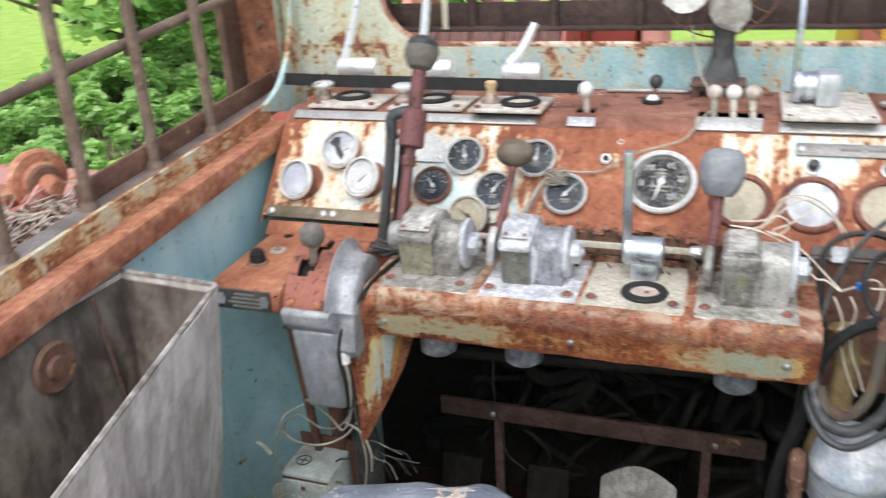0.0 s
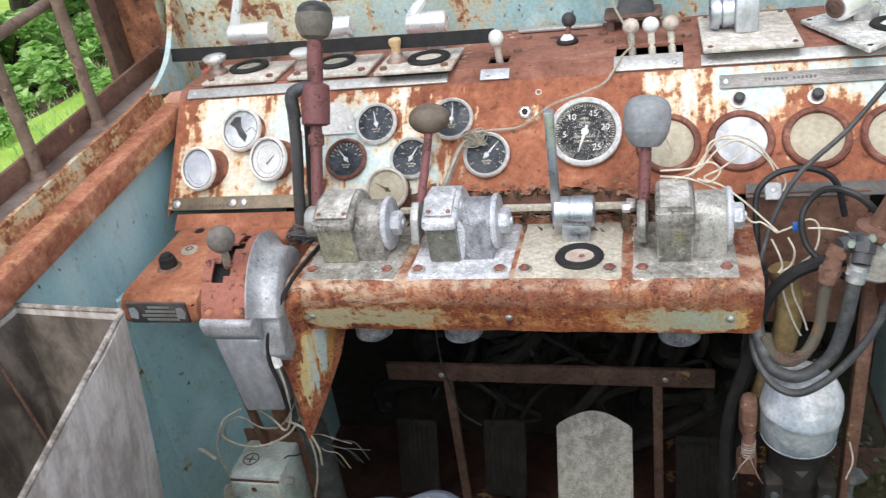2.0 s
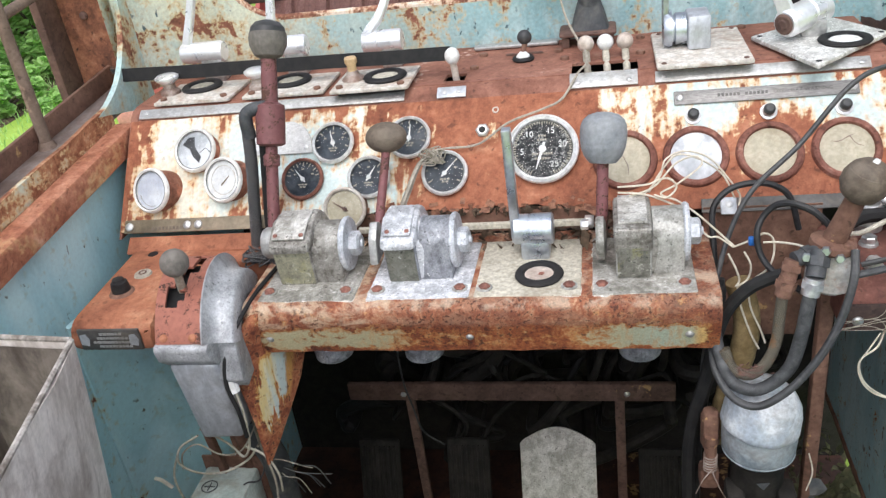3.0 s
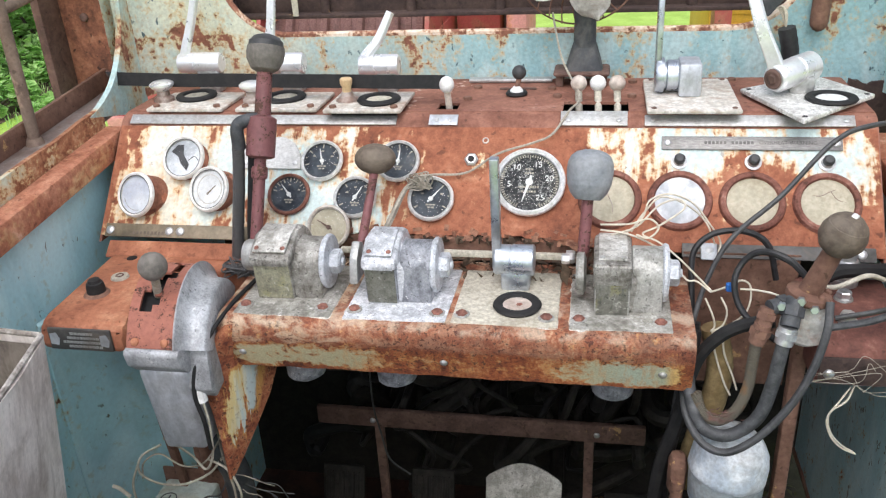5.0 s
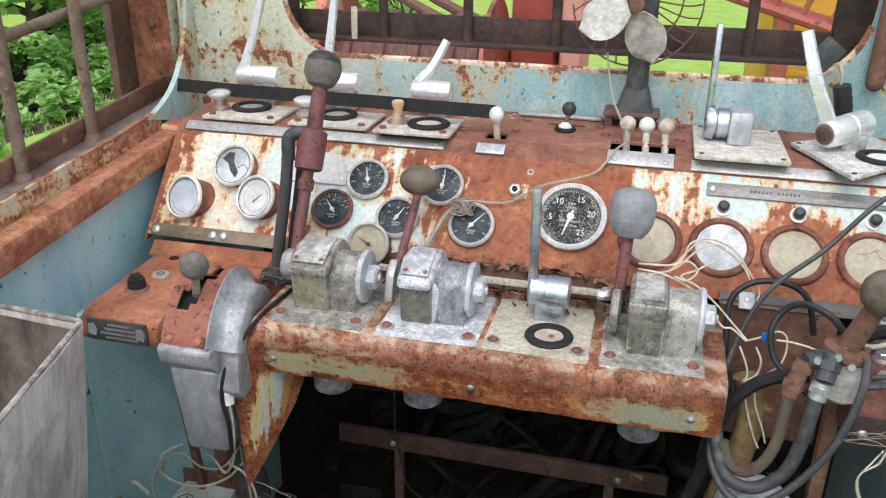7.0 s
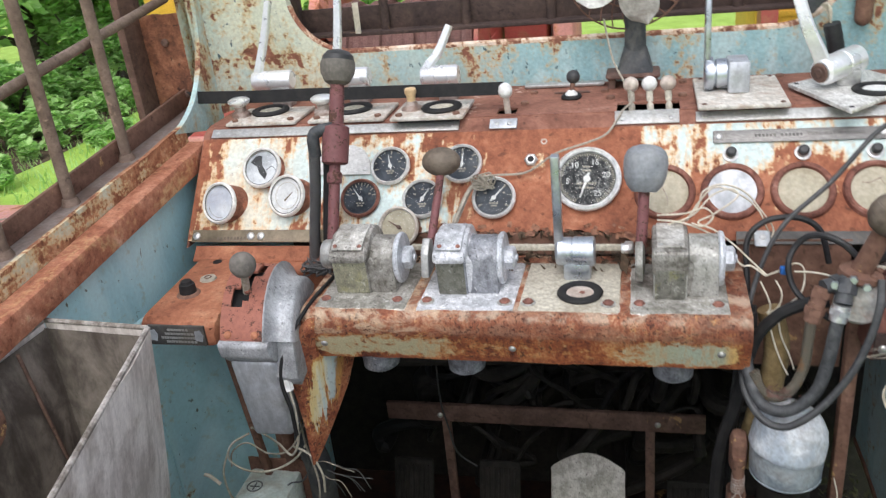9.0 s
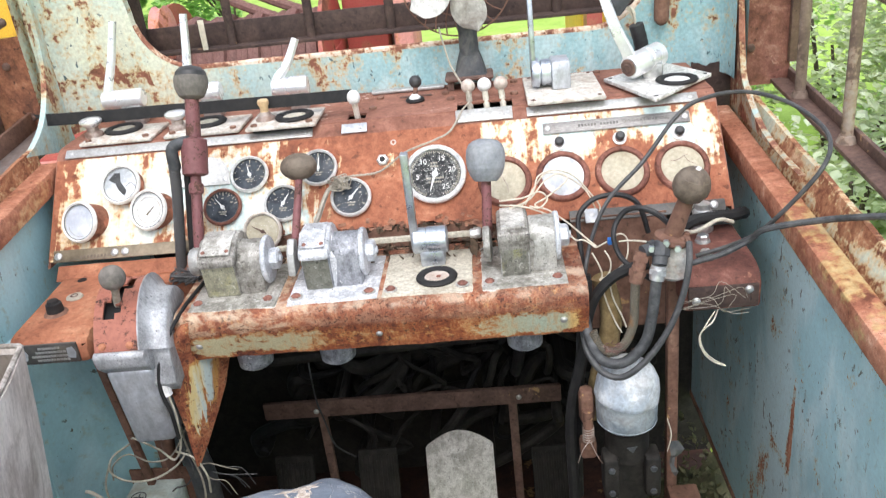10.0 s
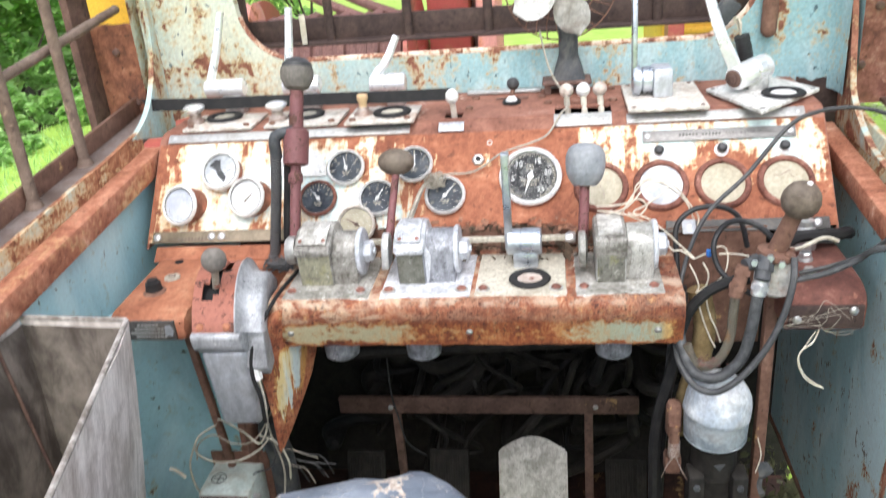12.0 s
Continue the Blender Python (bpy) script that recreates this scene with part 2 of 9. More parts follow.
    f = val(nt, "MULTIPLY", keep, val(nt, "MULTIPLY", low, high))
    mask = ranged(nt, val(nt, "ADD", f, val(nt, "ADD", val(nt, "MULTIPLY", val(nt, "SUBTRACT", n1, 0.5), 1.1), val(nt, "MULTIPLY", val(nt, "SUBTRACT", runs, 0.5), 0.9))), 0.45, 0.6)
    body = blend(nt, mask, old, paint)
    rim = val(nt, "SUBTRACT", ranged(nt, val(nt, "ADD", f, val(nt, "ADD", val(nt, "MULTIPLY", val(nt, "SUBTRACT", n1, 0.5), 1.1), val(nt, "MULTIPLY", val(nt, "SUBTRACT", runs, 0.5), 0.9))), 0.28, 0.45), mask, clamp=True)
    body = blend(nt, val(nt, "MULTIPLY", rim, 0.75), body, (0.6, 0.33, 0.09))
    pit = val(nt, "MULTIPLY", ranged(nt, n2, 0.57, 0.62), ranged(nt, mask, 0.0, 1.0, 0.9, 0.3))
    body = blend(nt, pit, body, (0.08, 0.024, 0.015))
    nt.links.new(body, b.inputs["Base Color"])
    nt.links.new(ranged(nt, mask, 0.0, 1.0, 0.78, 0.45), b.inputs["Roughness"])
    relief(nt, b, val(nt, "SUBTRACT", val(nt, "ADD", val(nt, "MULTIPLY", n2, 0.7), val(nt, "MULTIPLY", mask, 0.3)), pit), 0.6, 0.0022)
    return m


def worn(name, a, b_, rough=0.6, metal=0.0, scale=40.0, dirt=(0.1, 0.085, 0.06), dirty=0.35, bump=0.25, stretch=None, spec=0.5, coat=0.0, mottle=0.22):
    """One material with two tones, dirt in patches and fine relief."""
    m, nt, b = nodes_of(name)
    p = where(nt, stretch) if stretch else where(nt)
    g1 = grain(nt, p, scale, 7, 0.62, 0.3)
    g2 = grain(nt, p, scale * 6, 5, 0.6)
    patch = grain(nt, where(nt), 14, 6, 0.65, 0.5)
    c = blend(nt, ranged(nt, g1, 0.32, 0.68), a, b_)
    c = blend(nt, ranged(nt, patch, 0.5, 0.72, 0.0, dirty), c, dirt)
    c = blend(nt, ranged(nt, g2, 0.55, 0.75, 0.0, dirty * 0.7), c, dirt)
    if mottle:
        speck = ranged(nt, grain(nt, where(nt), 170, 4, 0.6), 0.3, 0.7, 1 - mottle * 0.6, 1 + mottle * 0.5)
        c = blend(nt, 1.0, c, grey(nt, speck), "MULTIPLY")
        blot = ranged(nt, grain(nt, where(nt), 26, 5, 0.6, 0.8), 0.5, 0.68, 0.0, min(1.0, mottle * 1.5))
        c = blend(nt, blot, c, dirt)
    nt.links.new(c, b.inputs["Base Color"])
    nt.links.new(val(nt, "ADD", val(nt, "MULTIPLY", g1, 0.3), rough - 0.15), b.inputs["Roughness"])
    b.inputs["Metallic"].default_value = metal
    b.inputs["Specular IOR Level"].default_value = spec
    b.inputs["Coat Weight"].default_value = coat
    relief(nt, b, val(nt, "ADD", g1, val(nt, "MULTIPLY", g2, 0.5)), bump, 0.001)
    return m


def cast(name, dark, pale, crust, chalk, moss=None, bump=0.6, fine=False):
    """Weathered light alloy: dark oxide and pale metal in blots, pits, chalky crust specks, lichen."""
    m, nt, b = nodes_of(name)
    p = where(nt)
    big = grain(nt, p, 28, 8, 0.66, 0.6)
    mid = grain(nt, p, 110, 6, 0.62, 0.3)
    tiny = grain(nt, p, 380, 4, 0.6)
    runs = grain(nt, where(nt, (120, 120, 26)), 1.0, 5, 0.6, 0.2)
    v = val(nt, "ADD", val(nt, "MULTIPLY", big, 0.5), val(nt, "ADD", val(nt, "MULTIPLY", mid, 0.3), val(nt, "MULTIPLY", runs, 0.2)))
    c = blend(nt, ranged(nt, v, 0.4, 0.58), dark, pale)
    if moss:
        patch = ranged(nt, grain(nt, where(nt, (40, 40, 22)), 1.0, 6, 0.65, 0.5), 0.5, 0.62, 0.0, moss[1])
        c = blend(nt, val(nt, "MULTIPLY", patch, ranged(nt, mid, 0.35, 0.6)), c, moss[0])
    spots = ranged(nt, val(nt, "ADD", val(nt, "MULTIPLY", grain(nt, p, 190 if fine else 130, 5, 0.65, 0.4), 0.6), val(nt, "MULTIPLY", big, 0.4)), 0.62 - 0.14 * chalk, 0.67 - 0.1 * chalk)
    c = blend(nt, val(nt, "MULTIPLY", spots, 0.9), c, crust)
    pits = ranged(nt, grain(nt, p, 240, 3, 0.5, 0.2), 0.63, 0.7, 0.0, 0.8)
    c = blend(nt, pits, c, tuple(q * 0.45 for q in dark))
    c = blend(nt, 1.0, c, grey(nt, ranged(nt, tiny, 0.3, 0.7, 0.82, 1.14)), "MULTIPLY")
    nt.links.new(c, b.inputs["Base Color"])
    nt.links.new(ranged(nt, val(nt, "ADD", spots, mid), 0.3, 1.3, 0.42, 0.85), b.inputs["Roughness"])
    b.inputs["Metallic"].default_value = 0.25
    h = val(nt, "ADD", val(nt, "MULTIPLY", mid, 0.5), val(nt, "SUBTRACT", val(nt, "ADD", val(nt, "MULTIPLY", tiny, 0.35), val(nt, "MULTIPLY", spots, 0.3)), pits))
    relief(nt, b, h, bump, 0.0016)
    return m


def scratched(name):
    """Black dial whose face has crazed and flaked to pale specks."""
    m, nt, b = nodes_of(name)
    p = where(nt)
    b.inputs["Specular IOR Level"].default_value = 0.12
    f1 = ranged(nt, grain(nt, p, 260, 6, 0.72, 1.0), 0.51, 0.57)
    f2 = ranged(nt, grain(nt, p, 45, 5, 0.6, 0.5), 0.42, 0.62, 0.15, 1.0)
    c = blend(nt, val(nt, "MULTIPLY", f1, f2), (0.012, 0.013, 0.015), (0.42, 0.42, 0.41))
    c = blend(nt, ranged(nt, grain(nt, p, 60, 4, 0.6), 0.5, 0.7, 0.0, 0.2), c, (0.1, 0.1, 0.1))
    nt.links.new(c, b.inputs["Base Color"])
    b.inputs["Roughness"].default_value = 0.5
    return m


def braid(name, dark, pale, dirt):
    """Woven hose sheath: fine crossed strands."""
    m, nt, b = nodes_of(name)
    p = where(nt)
    waves = []
    for turn in ((0.6, 0.8, 0.5), (-0.6, -0.8, 0.5)):
        w = nt.nodes.new("ShaderNodeTexWave")
        w.inputs["Scale"].default_value, w.inputs["Distortion"].default_value, w.inputs["Detail"].default_value = 210.0, 0.8, 2.0
        nt.links.new(where(nt, (1, 1, 1), turn), w.inputs["Vector"])
        waves.append(w.outputs["Fac"])
    v = val(nt, "MULTIPLY", waves[0], waves[1])
    c = blend(nt, ranged(nt, v, 0.0, 0.8), dark, pale)
    c = blend(nt, ranged(nt, grain(nt, p, 60, 5, 0.65, 0.4), 0.52, 0.66, 0.0, 0.75), c, dirt)
    nt.links.new(c, b.inputs["Base Color"])
    b.inputs["Roughness"].default_value = 0.55
    relief(nt, b, v, 0.8, 0.001)
    return m


def leafy(name, dark, light, rough=0.5):
    m, nt, b = nodes_of(name)
    isle = nt.nodes.new("ShaderNodeNewGeometry").outputs["Random Per Island"]
    n = grain(nt, where(nt), 2.2, 3, 0.5)
    f = val(nt, "ADD", val(nt, "MULTIPLY", isle, 0.6), val(nt, "MULTIPLY", n, 0.4))
    c = ramp(nt, f, [(0.15, dark), (0.5, tuple((x + y) / 2 for x, y in zip(dark, light))), (0.85, light)])
    nt.links.new(c, b.inputs["Base Color"])
    b.inputs["Roughness"].default_value = rough
    t = nt.nodes.new("ShaderNodeBsdfTranslucent")
    nt.links.new(blend(nt, 0.4, c, (0.42, 0.66, 0.12)), t.inputs["Color"])
    mix = nt.nodes.new("ShaderNodeMixShader")
    mix.inputs[0].default_value = 0.48
    nt.links.new(b.outputs[0], mix.inputs[1])
    nt.links.new(t.outputs[0], mix.inputs[2])
    nt.links.new(mix.outputs[0], nt.nodes["Material Output"].inputs["Surface"])
    return m


TEAL, MINT = (0.42, 0.68, 0.735), (0.63, 0.75, 0.73)
M = {
    "teal": rusted("teal_paint_light_rust", TEAL, 0.08, RUST_ORANGE, 6.0, 0.3, (16, 16, 3), heights=(0.1, 1.0, [(0.0, 0.4), (0.35, 0.48), (0.55, 0.505), (1.0, 0.51)]), stain=(0.46, 0.46, 0.3), gloss=0.34, fine=0.4, spots=[(1, 0.03, 0.47, 0.05, 0.12, 0.1)], bleach=(0.54, 0.76, 0.79), flecks=(0.1, 0.1, 0.07), speckle=0.05, bump=0.22),
    # Lifted above TEAL to carry the extra light on the right wall.
    "teal_right": rusted("teal_paint_eaten_patches", (0.5, 0.74, 0.785), 0.08, RUST_BEAM, 22.0, 0.35, (30, 30, 6), heights=(0.1, 1.0, [(0.0, 0.42), (0.35, 0.49), (0.55, 0.505), (1.0, 0.51)]), stain=(0.52, 0.46, 0.28), gloss=0.3, fine=0.5, bleach=(0.7, 0.86, 0.88), flecks=(0.12, 0.13, 0.1), speckle=0.06, bump=0.25, many=0.61, rimw=0.07, spots=[(1, -0.017, 0.63, 0.011, 0.09, 0.32), (1, -0.014, 0.56, 0.016, 0.05, 0.26), (1, 0.04, 0.53, 0.045, 0.03, 0.15), (1, 0.09, 0.45, 0.04, 0.06, 0.17), (1, 0.14, 0.37, 0.04, 0.07, 0.14), (1, 0.09, 0.73, 0.02, 0.03, 0.19), (1, -0.14, 0.92, 0.03, 0.03, 0.16)]),
    "teal_front": rusted("pale_teal_paint_rust_edges", (0.32, 0.51, 0.54), 0.22, RUST_ORANGE, 11.0, 0.45, (30, 30, 4), bias=[(0.0, 0.45), (0.1, 0.49), (0.2, 0.51), (0.5, 0.52), (0.8, 0.51), (1.0, 0.52)], heights=(1.07, 1.4, [(0.0, 0.47), (0.05, 0.5), (0.17, 0.51), (0.235, 0.455), (0.26, 0.44), (0.33, 0.5), (1.0, 0.515)]), stain=(0.58, 0.42, 0.2), fine=0.46, edge=0.03, bleach=(0.55, 0.67, 0.66), tint=(-0.5, 0.05, (0.66, 0.68, 0.55)), rimw=0.075, flecks=(0.06, 0.11, 0.13), many=0.63, spots=[(0, 0.53, 1.2, 0.02, 0.05, 0.16), (0, 0.36, 1.16, 0.05, 0.014, 0.12), (0, 0.0, 1.16, 0.2, 0.012, 0.1)]),
    "panel": rusted("mint_paint_rust_runs", MINT, 0.59, [(0.32, (0.1, 0.034, 0.02)), (0.43, (0.24, 0.08, 0.041)), (0.54, (0.36, 0.133, 0.07)), (0.68, (0.52, 0.26, 0.155))], 9.0, 0.52, (50, 9, 9), bias=[(0.0, 0.4), (0.03, 0.52), (0.07, 0.61), (0.2, 0.6), (0.3, 0.59), (0.39, 0.53), (0.44, 0.43), (0.48, 0.38), (0.62, 0.37), (0.66, 0.45), (0.7, 0.53), (0.88, 0.535), (0.95, 0.5), (1.0, 0.46)], fade=(0.1, 0.22, 1.01, 1.9), heights=(0.92, 1.07, [(0.0, 0.47), (0.2, 0.52), (0.7, 0.53), (0.85, 0.5), (0.95, 0.42), (1.0, 0.37)]), stain=(0.7, 0.44, 0.2), fine=0.24, bump=0.4, pock=0.6, edge=0.025, rimw=0.065, flecks=(0.2, 0.08, 0.04), tint=(-0.5, -0.34, (0.74, 0.68, 0.54))),
    "dash": rusted("pink_brown_rust", (0.6, 0.5, 0.44), 0.86, RUST_PINK, 8.0, 0.2, (20, 20, 20), stain=(0.48, 0.27, 0.2), bump=0.35),
    "shelf": scaly_lip("scaly_orange_rust_and_green_paint"),
    "box": rusted("smooth_orange_rust", (0.6, 0.38, 0.24), 0.88, [(0.3, (0.11, 0.039, 0.022)), (0.42, (0.28, 0.103, 0.055)), (0.54, (0.4, 0.158, 0.086)), (0.68, (0.55, 0.29, 0.17))], 6.0, 0.2, (14, 14, 14), stain=(0.48, 0.22, 0.1), bump=0.25, pock=0.4),
    "beam": rusted("red_brown_rust", (0.66, 0.5, 0.34), 0.7, RUST_BEAM, 9.0, 0.45, (22, 3, 22), stain=(0.56, 0.31, 0.12), bump=0.4, edge=0.06, rimw=0.06),
    "beam_right": rusted("yellow_brown_rust", (0.58, 0.45, 0.26), 0.66, RUST_BEAM, 9.0, 0.4, (22, 4, 22), stain=(0.5, 0.31, 0.1), bump=0.5, edge=0.05, rimw=0.06),
    "cheek": rusted("teal_cream_cheek_rust_rim", (0.5, 0.6, 0.55), 0.32, RUST_ORANGE, 15.0, 0.4, (26, 26, 7), stain=(0.58, 0.42, 0.2), bump=0.5, edge=0.04, rimw=0.09, bleach=(0.46, 0.62, 0.62), flecks=(0.16, 0.08, 0.05)),
    "cheek_rust": rusted("orange_rusted_teal_flange", (0.42, 0.54, 0.5), 0.56, RUST_ORANGE, 15.0, 0.4, (26, 26, 7), stain=(0.54, 0.34, 0.15), bump=0.5, edge=0.04, rimw=0.08, bleach=(0.4, 0.56, 0.56)),
    "lip": rusted("teal_ochre_lip", (0.6, 0.63, 0.52), 0.56, [(0.34, (0.11, 0.04, 0.022)), (0.44, (0.26, 0.1, 0.052)), (0.53, (0.42, 0.2, 0.105)), (0.64, (0.62, 0.42, 0.26))], 15.0, 0.45, (30, 5, 30), stain=(0.64, 0.42, 0.19), bump=0.6, edge=0.03, rimw=0.07),
    "rim_pale": rusted("pale_pink_rusty_rim", (0.76, 0.66, 0.56), 0.5, RUST_ORANGE, 22.0, 0.3, (20, 20, 20), stain=(0.6, 0.36, 0.2), bump=0.5, edge=0.04),
    "iron": rusted("dark_brown_iron", (0.24, 0.17, 0.14), 0.85, [(0.25, (0.05, 0.03, 0.025)), (0.45, (0.12, 0.072, 0.058)), (0.6, (0.19, 0.115, 0.09)), (0.78, (0.3, 0.2, 0.16))], 12.0, 0.3, bump=0.45),
    "iron_dark": rusted("blackened_brown_iron", (0.12, 0.09, 0.08), 0.85, [(0.25, (0.022, 0.014, 0.012)), (0.45, (0.052, 0.034, 0.03)), (0.6, (0.09, 0.058, 0.048)), (0.78, (0.17, 0.11, 0.085))], 10.0, 0.3, (8, 40, 40), bump=0.4),
    # Grey over the brown stands in for sky reflected on the sill.
    "sill_grey": worn("grey_sheen_sill", (0.17, 0.125, 0.105), (0.34, 0.295, 0.275), 0.5, 0.1, 14, (0.14, 0.075, 0.05), 0.6, 0.3, mottle=0.25),
    "strip_grey": worn("brushed_grey_name_strip", (0.16, 0.155, 0.15), (0.28, 0.27, 0.26), 0.42, 0.5, 20, (0.14, 0.12, 0.1), 0.4, 0.15, (5, 30, 30), mottle=0.12),
    "dial_scratched": scratched("scratched_black_dial"),
    "iron_red": rusted("red_brown_iron", (0.34, 0.22, 0.16), 0.8, RUST_BROWN, 10.0, 0.3, bump=0.5),
    "case_red": rusted("red_rust_gauge_case", (0.5, 0.2, 0.12), 0.6, RUST_ORANGE, 24.0, 0.2, stain=(0.42, 0.13, 0.07), bump=0.3),
    "gusset": gusset_paint("cream_teal_rust_gusset"),
    "maroon": rusted("pitted_maroon_paint", (0.2, 0.078, 0.08), 0.32, RUST_DARK, 38.0, 0.1, stain=(0.17, 0.07, 0.066), bump=0.5, fine=0.7),
    "gate": rusted("pitted_red_gate_paint", (0.34, 0.125, 0.085), 0.28, RUST_DARK, 60.0, 0.1, stain=(0.32, 0.12, 0.08), bump=0.4, fine=0.5),
    "moss": cast("lichen_on_aluminium", (0.19, 0.185, 0.14), (0.37, 0.355, 0.25), (0.58, 0.56, 0.48), 0.45, moss=((0.33, 0.31, 0.14), 0.6)),
    "bars": rusted("grey_brown_bar_rust", (0.36, 0.3, 0.25), 0.72, [(0.25, (0.075, 0.052, 0.04)), (0.45, (0.16, 0.112, 0.086)), (0.6, (0.25, 0.182, 0.142)), (0.78, (0.4, 0.31, 0.255))], 9.0, 0.3, stain=(0.3, 0.2, 0.14), bump=0.35),
    "alu": worn("weathered_cast_aluminium", (0.4, 0.4, 0.39), (0.6, 0.6, 0.59), 0.45, 0.6, 90, (0.17, 0.15, 0.11), 0.55, 0.4, mottle=0.24),
    "alu_smooth": worn("dull_aluminium_sheet", (0.42, 0.44, 0.475), (0.6, 0.625, 0.665), 0.42, 0.4, 14, (0.24, 0.225, 0.205), 0.5, 0.12, (5, 5, 1.5), mottle=0.14),
    "cast_brown": cast("grey_brown_cast_aluminium", (0.12, 0.108, 0.09), (0.36, 0.345, 0.315), (0.62, 0.6, 0.56), 0.4),
    "cast_plate": cast("grimy_cast_base", (0.2, 0.19, 0.16), (0.46, 0.44, 0.4), (0.7, 0.69, 0.65), 0.55, moss=((0.2, 0.21, 0.1), 0.2)),
    "cast_pale": cast("pale_speckled_cover", (0.3, 0.285, 0.25), (0.62, 0.6, 0.56), (0.8, 0.79, 0.77), 0.5),
    "cast_white": cast("chalky_white_cast_aluminium", (0.36, 0.37, 0.39), (0.66, 0.67, 0.7), (0.86, 0.86, 0.87), 0.6),
    "plate_white": cast("white_corroded_base", (0.42, 0.43, 0.45), (0.74, 0.75, 0.78), (0.9, 0.9, 0.91), 0.7),
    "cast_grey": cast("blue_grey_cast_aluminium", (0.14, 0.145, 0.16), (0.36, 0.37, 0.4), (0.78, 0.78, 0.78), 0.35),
    "cast_olive": cast("olive_grey_casting", (0.095, 0.093, 0.07), (0.2, 0.2, 0.165), (0.6, 0.6, 0.58), 0.22),
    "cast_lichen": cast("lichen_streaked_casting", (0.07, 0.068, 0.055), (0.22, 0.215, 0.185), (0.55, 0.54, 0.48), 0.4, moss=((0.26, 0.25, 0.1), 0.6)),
    "cast_side": cast("pale_grey_casting", (0.22, 0.215, 0.19), (0.47, 0.46, 0.43), (0.72, 0.71, 0.68), 0.35),
    "alu_disc": cast("smooth_pale_aluminium", (0.42, 0.44, 0.47), (0.66, 0.68, 0.72), (0.82, 0.83, 0.85), 0.3, bump=0.15),
    "bolt_rust": worn("red_brown_bolt_rust", (0.16, 0.062, 0.045), (0.34, 0.15, 0.11), 0.75, 0.0, 160, (0.07, 0.03, 0.022), 0.5, 0.5),
    "ring_rust": rusted("brown_ring_rust", (0.5, 0.36, 0.28), 0.86, [(0.3, (0.06, 0.024, 0.018)), (0.44, (0.16, 0.062, 0.044)), (0.56, (0.26, 0.11, 0.08)), (0.7, (0.42, 0.24, 0.19))], 16.0, 0.2, bump=0.7, stain=(0.4, 0.2, 0.14)),
    "plate_speckled": cast("lichen_speckled_white_plate", (0.5, 0.48, 0.45), (0.78, 0.77, 0.73), (0.9, 0.89, 0.87), 0.95, fine=True),
    # Pale tones of these two dials hold sky reflected in the glass.
    "dial_grey": worn("sky_grey_dial", (0.5, 0.53, 0.62), (0.82, 0.84, 0.88), 0.4, 0, 14, (0.52, 0.52, 0.53), 0.3, 0.1, mottle=0.12),
    "dial_skywhite": worn("sky_white_dial", (0.66, 0.66, 0.66), (0.86, 0.86, 0.86), 0.5, 0, 18, (0.5, 0.46, 0.38), 0.35, 0.1, mottle=0.15),
    "plate": worn("lichen_white_plate", (0.42, 0.385, 0.31), (0.64, 0.6, 0.5), 0.75, 0.0, 190, (0.24, 0.2, 0.14), 0.45, 0.5, mottle=0.24),
    "valve_body": worn("pale_rust_stained_casting", (0.36, 0.34, 0.31), (0.68, 0.66, 0.63), 0.5, 0.1, 30, (0.36, 0.17, 0.08), 0.75, 0.3, mottle=0.3),
    "plate_rust": worn("stained_pale_plate", (0.5, 0.46, 0.4), (0.7, 0.67, 0.62), 0.7, 0.0, 60, (0.36, 0.23, 0.15), 0.7, 0.4, mottle=0.35),
    "crust": worn("white_corrosion_crust", (0.5, 0.47, 0.41), (0.78, 0.76, 0.71), 0.9, 0, 150, (0.4, 0.25, 0.14), 0.8, 0.9, mottle=0.6),
    "chrome": worn("old_chrome", (0.84, 0.85, 0.87), (0.95, 0.95, 0.96), 0.3, 0.6, 30, (0.5, 0.47, 0.44), 0.12, 0.06, mottle=0.08),
    "chrome_dull": worn("dull_chrome", (0.42, 0.46, 0.53), (0.6, 0.64, 0.7), 0.3, 0.85, 40, (0.24, 0.23, 0.22), 0.3, 0.12, mottle=0.15),
    "strip": worn("grey_metal_strip", (0.42, 0.42, 0.41), (0.58, 0.58, 0.57), 0.45, 0.6, 30, (0.25, 0.2, 0.15), 0.5, 0.2, (6, 30, 30)),
    "strip_dark": worn("dark_grey_label_strip", (0.06, 0.057, 0.054), (0.11, 0.105, 0.1), 0.5, 0.2, 30, (0.16, 0.13, 0.1), 0.5, 0.2),
    "strip_brown": worn("brown_gold_label_strip", (0.17, 0.135, 0.09), (0.26, 0.21, 0.145), 0.5, 0.35, 30, (0.1, 0.085, 0.06), 0.5, 0.2),
    "black": worn("black_rubber", (0.014, 0.014, 0.015), (0.026, 0.025, 0.025), 0.62, 0, 60, (0.045, 0.042, 0.039), 0.2, 0.2, mottle=0.12, spec=0.25),
    "black_gloss": worn("black_cable_sheath", (0.016, 0.016, 0.017), (0.026, 0.026, 0.028), 0.48, 0, 40, (0.08, 0.08, 0.08), 0.25, 0.1, spec=0.35),
    "knob_dark": worn("dusty_dark_rubber_knob", (0.12, 0.108, 0.095), (0.18, 0.163, 0.145), 0.8, 0, 90, (0.24, 0.21, 0.18), 0.35, 0.3),
    "knob_cap": worn("dark_knob_cap", (0.025, 0.025, 0.027), (0.06, 0.06, 0.062), 0.5, 0, 60, (0.1, 0.1, 0.1), 0.3, 0.2),
